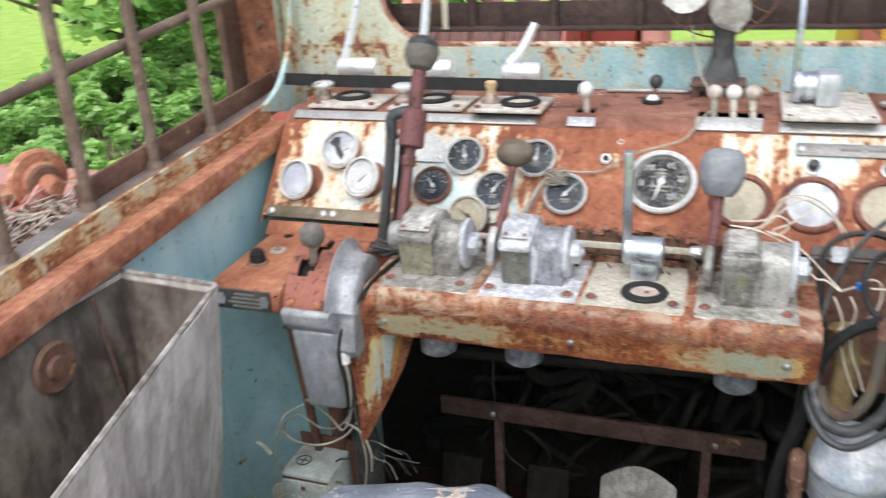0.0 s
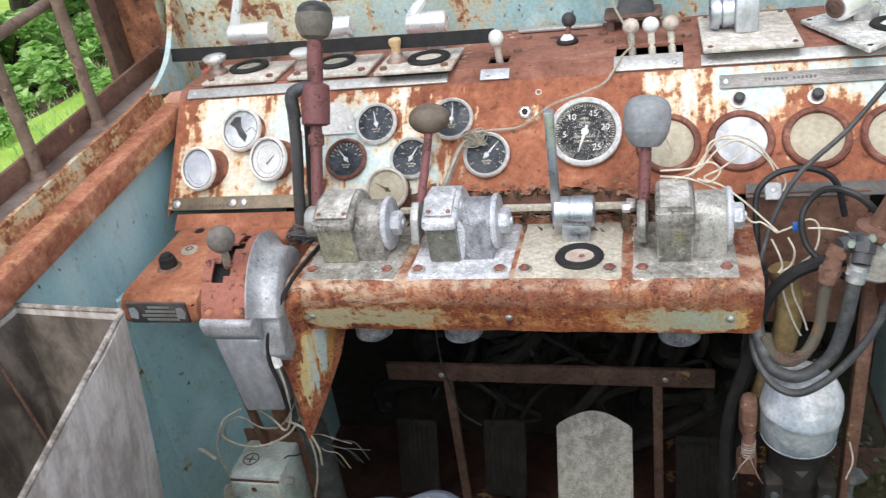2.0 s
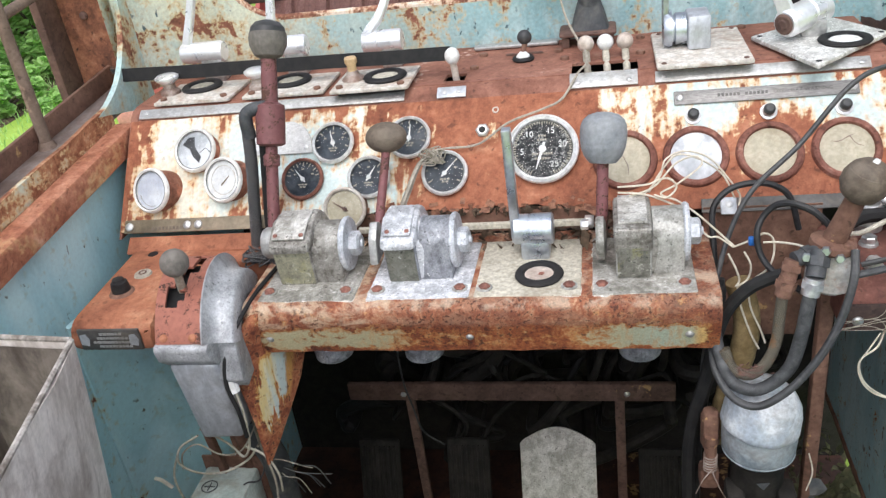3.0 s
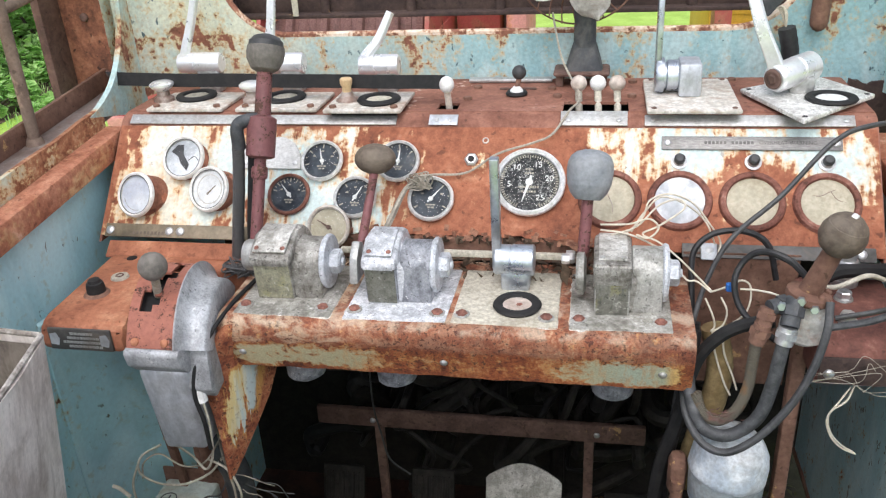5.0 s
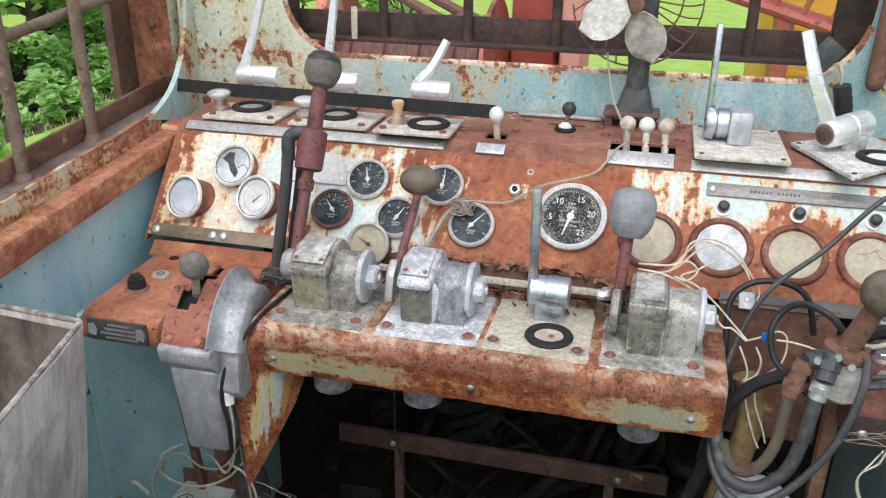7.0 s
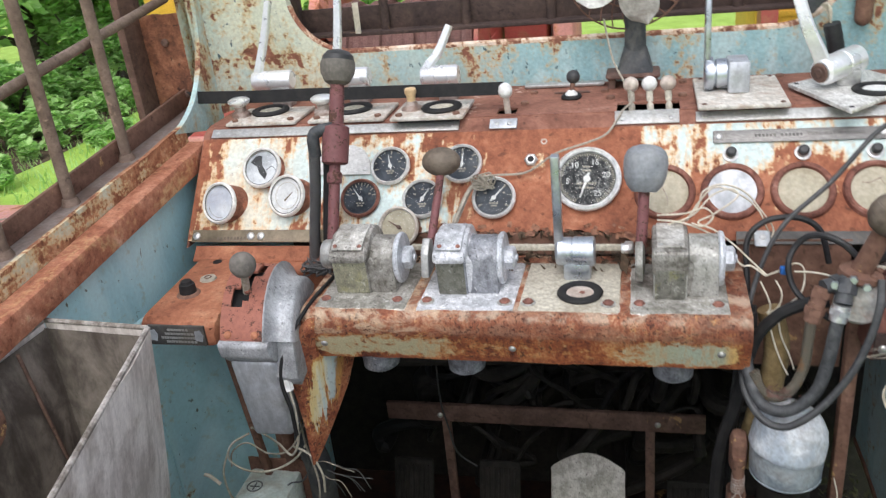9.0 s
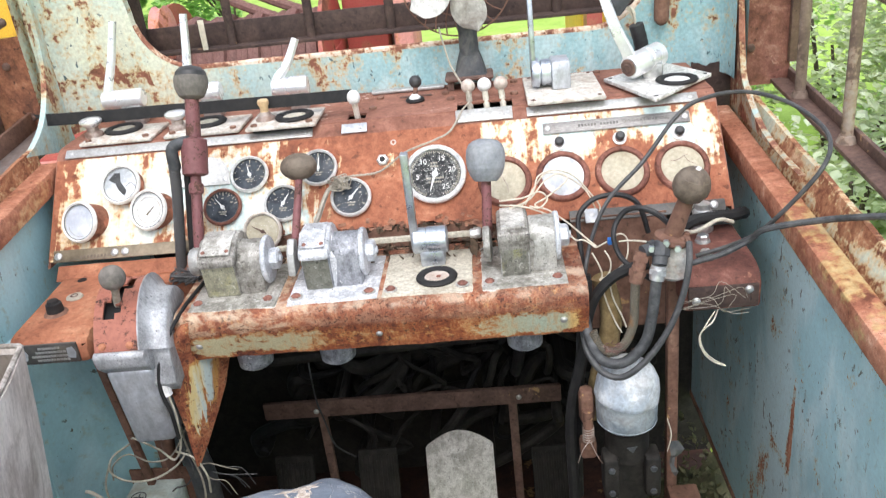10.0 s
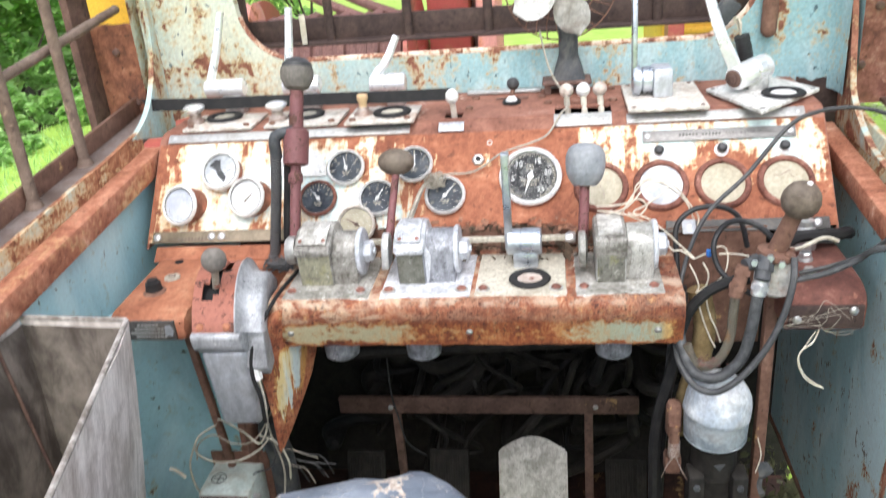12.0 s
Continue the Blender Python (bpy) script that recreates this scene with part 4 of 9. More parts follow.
        part("lower_edge", bm, "iron_red", w, "rusted lower edge of the sheet", smooth=0.9)
    # box beam under the sill
    bm = B()
    sh = Matrix(((1, 0, 0, 0), (0, 1, 0, 0), (0, slope, 1, zl), (0, 0, 0, 1)))
    a, b = sorted((sign * (xw - 0.022), sign * (xw + 0.016)))
    box(bm, (a, y0, 0), (b, y1, 0.04), 0.006, sh)
    beam = part("beam", bm, beam_mat, w, "rusty steel box beam")
    # upright lip with a wavy worn edge
    bm = B()
    a, b = sorted((sign * (xw + 0.016), sign * (xw + 0.024)))
    n = 60
    lean = 0.0 if sign < 0 else 0.026
    for i in range(n):
        ya, yb = y0 + (y1 - y0) * i / n, y0 + (y1 - y0) * (i + 1) / n
        ta, tb = [0.07 + 0.004 * noise.noise((7 * sign, q * 9, 0)) for q in (ya, yb)]
        vs = [bm.verts.new((x, y, low(y) + z)) for y, t in ((ya, ta), (yb, tb)) for x, z in ((a, 0.0), (b, 0.0), (b + lean, t), (a + lean, t))]
        for q in ((0, 3, 7, 4), (1, 5, 6, 2), (3, 2, 6, 7)):
            bm.faces.new([vs[k] for k in q])
    bmesh.ops.remove_doubles(bm, verts=bm.verts, dist=0.0004)
    part("lip", bm, "lip", w, "teal and ochre rusted upright lip")
    # sill: a channel beside the lip, or a bare angle iron that stands clear of it
    bm = B()
    x_in, x_out, up, start = (0.022, 0.1, 0.04, -0.118) if sign < 0 else (0.094, 0.132, 0.066, y0)
    a, b = sorted((sign * (xw + x_in), sign * (xw + x_out - 0.001)))
    box(bm, (a, y0, up), (b, y1 + (0.18 if sign < 0 else 0.06), up + 0.008), 0.002, sh)
    if sign < 0:
        part("sill_plate", bm, "sill_grey", w, "worn sill plate, grey sky sheen in its colour")
        bm = B()
    a, b = sorted((sign * (xw + x_out - 0.008), sign * (xw + x_out)))
    box(bm, (a, start, up + 0.006), (b, y1 + (0.18 if sign < 0 else 0.06), up + (0.042 if sign < 0 else 0.026)), 0.002, sh)
    part("sill", bm, "iron_red" if sign < 0 else "iron", w, "dark rusty angle-iron sill")
    return w, low


wall_left, low_left = side_wall(-1, 0.6, 0.985, 0.095, -1.7, 0.3, "wall_left", "beam")
wall_right, low_right = side_wall(1, 0.61, 0.925, 0.09, -1.7, 0.44, "wall_right", "beam_right")


# lower front sheet under the control box, rounded into the side
bm = B()
prof = [(-0.598, 0.0)] + [(-0.598 + 0.13 - 0.13 * math.cos(radians(10 * k)), 0.13 * math.sin(radians(10 * k))) for k in range(10)] + [(-0.43, 0.13)]
cols = [[bm.verts.new((x, y, z)) for z in (0.08, 0.3, 0.55, 0.852)] for x, y in prof]
for a, b in zip(cols, cols[1:]):
    for k in range(3):
        bm.faces.new((a[k], b[k], b[k + 1], a[k + 1]))
foot = single("wall_foot", bm, "teal", "teal painted lower front sheet with rusty foot", "wall", kind="structure", smooth=0.9)
fs = foot.modifiers.new("thick", "SOLIDIFY")
fs.thickness = 0.006


def side_grille(sign, x, low, ys, rail, name, foot, r=0.0092):
    g = thing(name, (sign * x, 0, low(0) + 0.05), "rusty steel bar grille over the open side window", "window grille", kind="structure")
    for y in ys:
        bm = rod(B(), (sign * x, y, low(y) + foot), (sign * (x + 0.002), y + 0.01, 2.0), r, seg=14)
        lathe(bm, [(r * 1.7, 0), (r * 1.2, 0.012)], Matrix.Translation((sign * x, y, low(y) + foot)), 14)
        part("post", bm, "bars", g)
    for z0, s in rail:
        bm = rod(B(), (sign * (x + 0.022), -1.7, z0 - 1.7 * s), (sign * (x + 0.022), 0.47, z0 + 0.47 * s), r * 0.92, seg=14)
        part("rail", bm, "bars", g)
    return g


side_grille(-1, 0.68, low_left, [-0.9, -0.745, -0.59, -0.43, -0.27, -0.115, 0.042, 0.205], [(1.222, 0.12)], "window_1", 0.046)
side_grille(1, 0.722, low_right, [-0.85, -0.65, -0.447, -0.246, -0.046, 0.154, 0.356], [(1.215, 0.11)], "window_2", 0.073)

# corner plates behind the side windows' front ends
for sign, x0, x1, nm in ((-1, 0.662, 0.76, "left"), (1, 0.635, 0.735, "right")):
    c = thing("wall_corner_" + nm, (sign * (x0 + x1) / 2, 0.46, 1.03), "bolted rusty steel corner plate", "wall", kind="structure")
    a, b = sorted((sign * x0, sign * x1))
    top_z = 1.252 if sign < 0 else 1.5
    bm = holed(B(), [a + (b - a) * i / 10 for i in range(11)], [1.03 + (top_z - 1.03) * j / 20 for j in range(21)], [], lambda x, z, d: Vector((x + 0.002 * noise.noise((z * 30, x * 9, 1)) * (abs(x - a) < 0.02 or abs(x - b) < 0.02), 0.4555 + 0.0025 * noise.noise((x * 14, z * 14, 2)) + d, z + (0.006 * noise.noise((x * 60, 3, 0)) if z > top_z - 0.005 else 0))), -0.006)
    part("plate", bm, "plate_rusty" if sign < 0 else "ring_rust", c, "pitted rusty plate with a torn top")
    a, b = sorted((sign * (x1 - 0.004), sign * (x1 + 0.012)))
    part("edge_bar", box(B(), (a, 0.4 if sign < 0 else 0.445, 1.03 if sign < 0 else 1.07), (b, 0.47, 2.0), 0.002), "iron", c)
    for z in (1.1, 1.2, 1.33):
        part("bolt", dome(B(), (sign * (x0 + 0.03 + 0.02 * (z > 1.15)), 0.455, z), (0, -1, 0), 0.008, 0.006), "iron", c)

# front wall with the rounded window opening
WX0, WX1, WZ0, WZ1, WR = -0.475, 0.5, 1.152, 1.72, 0.115
front = thing("wall_front", (0, 0.5, 1.06), "pale teal windscreen wall, paint peeling to rust", "wall", kind="structure")
plan = [(-0.622, 0.4), (-0.622, 0.43)] + [(-0.622 + 0.07 - 0.07 * math.cos(a), 0.43 + 0.07 * math.sin(a)) for a in [radians(15 * k) for k in range(1, 6)]]
flat = [-0.552 + 0.077 * k / 4 for k in range(4)] + [WX0 + WR * (1 - math.cos(radians(90 * k / 12))) for k in range(13)] + [-0.2, 0.0, 0.2] + [WX1 - WR * (1 - math.sin(radians(90 * k / 12))) for k in range(13)] + [WX1 + 0.05 * k / 3 for k in range(1, 4)]
plan += [(x, 0.5) for x in flat]
plan += [(0.622 - 0.07 + 0.07 * math.sin(a), 0.43 + 0.07 * math.cos(a)) for a in [radians(15 * k) for k in range(1, 7)]] + [(0.622, 0.4)]


def opening(x):
    if x <= WX0 + 1e-6 or x >= WX1 - 1e-6:
        return None
    d = min(x - WX0, WX1 - x)
    c = WR - math.sqrt(max(WR * WR - (WR - d) ** 2, 0)) if d < WR else 0.0
    return WZ0 + c, WZ1 - c


bm = B()
T = 0.02
prev = None
for i, (x, y) in enumerate(plan):
    o = opening(x) if abs(y - 0.5) < 1e-6 else None
    edge = abs(x - WX0) < 1e-6 or abs(x - WX1) < 1e-6
    lo, hi = o if o else ((WZ0 + WR, WZ1 - WR) if edge else (1.4, 1.4))
    nx, ny = (0.0, T) if abs(x) < 0.55 else (math.copysign(T, x), 0.0)
    col = {k: bm.verts.new(p) for k, p in {"b": (x, y, 1.06), "l": (x, y, lo), "h": (x, y, hi), "t": (x, y, 2.0), "B": (x + nx, y + ny, 1.06), "L": (x + nx, y + ny, lo), "H": (x + nx, y + ny, hi), "T": (x + nx, y + ny, 2.0)}.items()}
    if prev:
        a, b = prev[0], col
        for f in ("bl", "ht"):
            bm.faces.new((a[f[0]], b[f[0]], b[f[1]], a[f[1]]))
            u = f.upper()
            bm.faces.new((a[u[0]], a[u[1]], b[u[1]], b[u[0]]))
        if o or prev[1]:
            bm.faces.new((a["l"], b["l"], b["L"], a["L"]))
            bm.faces.new((a["h"], a["H"], b["H"], b["h"]))
    prev = (col, o)
bmesh.ops.remove_doubles(bm, verts=bm.verts, dist=1e-5)
part("sheet", bm, "teal_front", front, smooth=0.7)
edge = [(x, 0.506, opening(x)[0] + 0.001) for x in [WX0 + WR * (1 - math.cos(radians(6 * k))) for k in range(2, 16)] + [-0.25, -0.1, 0.05, 0.2, 0.33] + [WX1 - WR * (1 - math.sin(radians(6 * k))) for k in range(14)]]
part("rolled_rim", tube(B(), edge, 0.0065, 8, 3), "rim_pale", front, "pink rusty rolled rim of the opening")


# flared cheek plates that run from the windscreen wall into the side lips
for sign, low, x in ((-1, low_left, 0.62), (1, low_right, 0.63)):
    d = 0.0 if sign < 0 else -0.055
    curve = [(0.07, 1.052 + d), (0.176, 1.056 + d), (0.25, 1.067 + d), (0.3, 1.084 + d), (0.343, 1.108 + d), (0.376, 1.14 + d), (0.4, 1.18), (0.414, 1.23), (0.42, 1.3), (0.42, 1.6), (0.42, 2.0)]
    if sign < 0:
        curve = [(0.262, 1.0765), (0.3, 1.0865)] + curve[4:]
    bm = B()
    rows = []
    for p in smooth_line([(0, y, z) for y, z in curve], 4):
        y, z = p.y, p.z
        foot = min(0, 1.03 - z) if z < 1.15 else 0
        rows.append([bm.verts.new((sign * (x + q), w, z + s)) for q, w, s in ((-0.005, y, 0), (0.005, y, 0), (0.006, 0.45, foot), (0.0, 0.45, foot))])
    for a, b in zip(rows, rows[1:]):
        for k in range(4):
            bm.faces.new((a[k], a[(k + 1) % 4], b[(k + 1) % 4], b[k]))
    part("cheek", bm, "cheek" if sign < 0 else "cheek_rust", front, "curved flange with rusted rim", smooth=0.9)
part("rusty_arm", lathe(B(), [(0.003, -0.0135), (0.0085, -0.0105), (0.0125, -0.005), (0.0138, 0.002), (0.0135, 0.05), (0.013, 0.36)], axis((0.511, 0.484, 1.164), (0.515, 0.484, 1.5))[0], 18), "iron_red", front, "rusty round arm with a blunt end", smooth=0.9)

# Dark sheet added where the rusted corner hole shows only shade.
rng = random.Random(15)
ragged = [(0.562, 0.86), (0.66, 0.86)] + [(0.66 - 0.098 * k / 14, 1.079 + 0.006 * math.sin(k * 0.5) + rng.uniform(-0.003, 0.003)) for k in range(15)]
part("corner_filler", prism(B(), ragged, Matrix.Translation((0, 0.47, 0)) @ XZ, 0.006), "iron_dark", front, "dark ragged sheet standing in for a shaded rust hole")

# guard grille outside the windscreen
gr = thing("window_3", (0, 0.66, 1.11), "dark brown steel guard grille before the windscreen", "window grille", kind="structure")
bm = B()
box(bm, (-0.56, 0.655, 1.162), (0.56, 0.661, 1.213), 0.001)
box(bm, (-0.56, 0.622, 1.16), (0.56, 0.656, 1.167), 0.001)
part("lower_bar", bm, "iron_dark", gr)
part("upper_bar", box(B(), (-0.56, 0.655, 1.8), (0.56, 0.661, 1.86), 0.001), "iron_dark", gr)
for x in (-0.333, -0.167, -0.001, 0.168, 0.336):
    part("post", rod(B(), (x, 0.648, 1.166), (x, 0.648, 1.82), 0.0095), "iron_dark", gr)
for x in (-0.541, 0.497):
    part("side_bar", box(B(), (x - 0.03, 0.64, 1.12), (x + 0.03, 0.662, 1.86), 0.002), "iron_dark", gr)
part("tape", jitter(box(B(), (-0.388, 0.618, 1.166), (-0.376, 0.622, 1.225), 0.001), 0.003, 60), "wire", gr, "scrap of cream tape tied to the bar")


# ---- dashboard ----
DX0, DX1 = -0.573, 0.558
TOPZ = 1.075
dash = thing("dashboard", (0, 0.33, 0.9), "sheet-steel instrument console, mint paint rusting through", "dashboard")
HOLES = [(-0.062, 0.318, -0.03, 0.352), (0.13, 0.306, 0.226, 0.358)]
bend = [(0.2805, 1.0595), (0.288, 1.067), (0.298, 1.0725), (0.31, TOPZ)]
# sloping face down to its lower flange, as a fine sheet with small dents
bm = B()
xs = [DX0 + (DX1 - DX0) * i / 180 for i in range(181)]
vs = [-0.016 + 0.1955 * j / 14 for j in range(15)]
dent = lambda x, v: 0.0012 * noise.noise((x * 9, v * 9, 3.0))
foot_edge = lambda x: -0.004 + (0.014 + 0.006 * noise.noise((x * 34, 1, 0)) + 0.004 * noise.noise((x * 110, 4, 0))) * min(1.0, max(0.0, (x + 0.292) / 0.02)) * min(1.0, max(0.0, (0.2 - x) / 0.08)) if -0.3 < x < 0.21 else -0.004
holed(bm, xs, vs, [], lambda x, v, d: PM @ Vector((x, foot_edge(x) + (v + 0.016) / 0.1955 * (0.1795 - foot_edge(x)), dent(x, v) + d)), 0.004)
part("face", bm, "panel", dash, "mint panel face with rust runs", smooth=0.9)
# bend and top
bm = B()
prof = [(0.2795, 1.0585), *bend[1:]]
for a, b in zip(prof, prof[1:]):
    for xa, xb in zip(xs, xs[1:]):
        bm.faces.new([bm.verts.new(p) for p in ((xa, *a), (xb, *a), (xb, *b), (xa, *b))])
bmesh.ops.remove_doubles(bm, verts=bm.verts, dist=1e-5)
part("bend", bm, "dash", dash, smooth=0.9)
bm = B()
gx = sorted({DX0, DX1, *[DX0 + (DX1 - DX0) * i / 30 for i in range(31)], *[h[k] for h in HOLES for k in (0, 2)]})
gy = sorted({0.31, 0.345, 0.38, 0.42, 0.46, 0.5, *[h[k] for h in HOLES for k in (1, 3)]})
holed(bm, gx, gy, HOLES, lambda x, y, d: Vector((x, y, TOPZ + 0.001 * noise.noise((x * 8, y * 8, 0)) + d)), 0.004)
part("top", bm, "dash", dash, "pink-brown rusted top sheet", smooth=0.9)
for x, nm in ((DX0, "end_left"), (DX1, "end_right")):
    poly = [(0.152, 0.912), (0.28, 1.058), (0.288, 1.066), (0.298, 1.0715), (0.31, 1.074), (0.5, 1.074), (0.5, 0.9)]
    part("end_plate", prism(B(), poly, at_x(x - 0.002), 0.004), "dash", dash)
# Near-black sheet makes the gaps and slots before it look shaded.
part("lining", box(B(), (DX0 + 0.01, 0.49, 0.9), (DX1 - 0.01, 0.499, 1.07)), "near_black", dash)
# rotten lower edge behind the lever shelf
bm = B()
rng = random.Random(5)
for i in range(170):
    x = -0.29 + 0.48 * rng.random()
    h = 0.002 + 0.009 * rng.random() ** 2
    q = PM @ Vector((x, foot_edge(x) - 0.004, 0.0))
    box(bm, (x, q.y - 0.001 - 0.004 * rng.random(), q.z - h * 0.6), (x + 0.006 * rng.uniform(0.2, 1.1), q.y + 0.003 * rng.random(), q.z + 0.3 * h))
part("rotten_edge", jitter(bm, 0.006, 160), "litter", dash, "rotten flaking lower edge")
part("inner_flange", jitter(box(B(), (-0.3, 0.166, 0.893), (0.215, 0.172, 0.93), 0.002), 0.003, 60), "iron_red", dash, "rusty flange behind the torn edge")
# lower flange strips, trim strips, engraved strip
bm = box(B(), (-0.562, -0.008, 0.0035), (-0.292, 0.013, 0.0065), 0.0008, PM)
lo_strip = part("label_strip", bm, "strip_brown", dash, "brown-grey engraved strip")
bm = B()
for k in range(9):
    box(bm, (-0.515 + k * 0.006, -0.004, 0.0066), (-0.5115 + k * 0.006, 0.001, 0.0069), 0, PM)
part("marks", bm, "knob_brown", lo_strip, "worn raised writing as bars")
bm = box(B(), (0.3, -0.012, 0.0035), (0.545, 0.0075, 0.0065), 0.0008, PM)
part("label_strip", bm, "strip_dark", dash, "brown-grey engraved strip")
for u in (-0.553, -0.455, -0.437, 0.335, 0.527):
    part("screw", dome(B(), PM @ Vector((u, 0.002 if u < 0 else -0.002, 0.0065)), PM.to_3x3() @ Vector((0, 0, 1)), 0.0068, 0.004, 12), "zinc", dash)
part("clip", box(B(), (0.324, -0.016, 0.006), (0.345, 0.008, 0.0095), 0.002, PM), "alu_smooth", dash, "bent cable clip")
for x0, x1, y0, y1, nm in ((-0.558, -0.118, 0.284, 0.299, "strip"), (0.248, 0.53, 0.284, 0.3, "strip"), (-0.068, -0.024, 0.284, 0.3, "alu_smooth"), (0.128, 0.224, 0.287, 0.31, "strip")):
    tilt = Matrix.Translation((0, 0.2795, 1.0612)) @ Matrix.Rotation(radians(36), 4, "X")
    part("trim_strip", box(B(), (x0, 0, 0), (x1, y1 - y0 + 0.003, 0.0025), 0.0008, tilt), nm, dash, "bare grey metal trim strip")
    for x in (x0 + 0.012, x1 - 0.012):
        part("rivet", dome(B(), tilt @ Vector((x, 0.009, 0.0025)), (0, -0.37, 0.93), 0.004, 0.002, 8), "zinc", dash)
part("trim_strip", box(B(), (-0.035, 0.468, TOPZ + 0.001), (0.105, 0.486, TOPZ + 0.008), 0.003), "strip", dash, "bare grey metal trim strip")
bm = box(B(), (0.272, 0.146, 0.001), (0.512, 0.166, 0.0038), 0.0008, PM)
st = part("engraved_strip", bm, "strip_grey", dash, "grey metal strip with worn engraving")
bm = B()
for k in range(13):
    if k != 6:
        box(bm, (0.33 + k * 0.0052, 0.154, 0.0038), (0.3335 + k * 0.0052, 0.1585, 0.004), 0, PM)
part("marks", bm, "strip_dark", st, "worn writing as bars")
words = letters("OVERHEAT WARNING", 0.0075, PM @ Matrix.Translation((0.441, 0.1565, 0.0039)), "strip_dark", st, "engraving")
words["label"] = "faint dark engraved writing"
words.data.transform(INV[st.name])
for u in (0.28, 0.504):
    part("screw", dome(B(), PM @ Vector((u, 0.156, 0.0038)), PM.to_3x3() @ Vector((0, 0, 1)), 0.0055, 0.003, 10), "zinc", dash)
# lower flange folded forward on to the control box
bm = B()
fx = [-0.556 + 0.272 * i / 40 for i in range(41)]
holed(bm, fx, [0.0, 0.25, 0.5, 0.75, 1.0], [], lambda x, t, d: Vector((x, 0.153 - 0.018 * t - 0.002 * t * t, 0.915 - 0.017 * t + 0.0012 * noise.noise((x * 14, t, 0)) + d)), 0.003)
part("flange", bm, "box", dash, "rusty lower flange", smooth=0.9)
# bolts on the top sheet
for x, y in ((-0.022, 0.372), (-0.015, 0.44), (0.118, 0.385), (0.232, 0.385), (0.107, 0.43), (0.235, 0.47), (0.3, 0.47), (0.39, 0.48), (-0.09, 0.45)):
    part("bolt", hexhead(B(), (x, y, TOPZ), (0, 0, 1), 0.007, 0.005), "iron_red", dash)
part("groove", box(B(), (0.022, 0.428, TOPZ), (0.082, 0.433, TOPZ + 0.003), 0.001), "iron", dash, "dark slot rim")
for u, v in ((0.02, 0.158), (-0.43, 0.01)):
    part("hole_rim", torus(B(), on_panel(u, v, 0.001), 0.004, 0.0012, 12, 6), "knob_pale", dash)


def gauge(u, v, r, face, label, proud=0.004, needle=None, ticks=0, rim="bezel", glass=True, sweep=(220, -40), tilt=0.0, body="iron_red", hand="white", dense=False, yaw=0.0, sunk=0.002):
    m = on_panel(u, v, 0.0) @ Matrix.Rotation(yaw, 4, "Y") @ Matrix.Rotation(tilt, 4, "X")
    g = thing("gauge", m, label, "gauge", "instruments in the dashboard")
    part("case", lathe(B(), [(r * 0.93, -sunk), (r * 0.93, proud)], Matrix(), 32), body, g, local=True)
    bz = lathe(B(), [(r * 0.84, proud), (r * 0.86, proud + 0.005), (r * 0.93, proud + 0.0075), (r, proud + 0.005), (r * 1.02, proud + 0.001), (r * 0.95, proud - 0.002)], Matrix(), 36, cap=False)
    part("bezel", bz, rim, g, local=True)
    d = proud + 0.0012
    part("dial", lathe(B(), [(r * 0.86, d - 0.001), (r * 0.86, d)], Matrix(), 32), face, g, local=True)
    if ticks:
        bm = B()
        for k in range(ticks):
            a = radians(sweep[0] + (sweep[1] - sweep[0]) * k / (ticks - 1))
            big = k % (5 if dense else 2) == 0
            mm = Matrix.Rotation(a, 4, "Z")
            box(bm, (r * ((0.7 if dense else 0.62) if big else 0.74), -r * (0.014 if dense else 0.028), d + 0.0002), (r * 0.82, r * (0.014 if dense else 0.028), d + 0.0006), 0, mm)
        part("scale", bm, "string" if hand == "white" else hand, g, "pale scale marks", local=True)
    if needle is not None:
        bm = B()
        mm = Matrix.Rotation(radians(needle), 4, "Z")
        prism(bm, [(-r * 0.2, -r * 0.035), (r * 0.1, -r * 0.04), (r * 0.62, -r * 0.01), (r * 0.62, r * 0.01), (r * 0.1, r * 0.04), (-r * 0.2, r * 0.035)], mm @ Matrix.Translation((0, 0, d + 0.001)), 0.0006)
        lathe(bm, [(r * 0.11, d + 0.0008), (r * 0.1, d + 0.0025)], Matrix(), 12)
        part("needle", bm, hand, g, local=True)
    if face == "dial_black":
        part("gasket", torus(B(), Matrix.Translation((0, 0, proud + 0.003)), r * 0.845, r * 0.035, 32, 6), "knob_cap", g, "dark ring inside the bezel", local=True)
        bm = B()
        for x, y in ((-0.2, -0.3), (-0.05, -0.3), (0.1, -0.3), (-0.12, -0.42), (0.04, -0.42), (-0.45, 0.2), (0.4, 0.2), (-0.08, 0.45)):
            box(bm, (x * r, y * r, d + 0.0002), ((x + 0.12) * r, (y + 0.07) * r, d + 0.0005))
        part("writing", bm, "string", g, "worn dial writing as bars", local=True)
    if glass:
        gl = part("glass", lathe(B(), [(r * 0.85, proud + 0.0035), (r * 0.5, proud + 0.0045), (r * 0.01, proud + 0.005)], Matrix(), 28, cap=False), "glass", g, "dusty glass", local=True)
        gl.visible_shadow = False
    return g


tach = gauge(0.088, 0.0915, 0.051, "dial_scratched", "large round tachometer, black dial, chrome bezel, scratched glass", 0.006, 253, 61, dense=True, sweep=(245, -65))
for txt, a, s in (("5", 187, 0.0125), ("10", 130, 0.0125), ("15", 66, 0.0125), ("20", 11, 0.0125), ("25", -55, 0.0125)):
    letters(txt, s, Matrix.Translation((0.029 * math.cos(radians(a)), 0.029 * math.sin(radians(a)), 0.0076)), "white", tach)
bm = B()
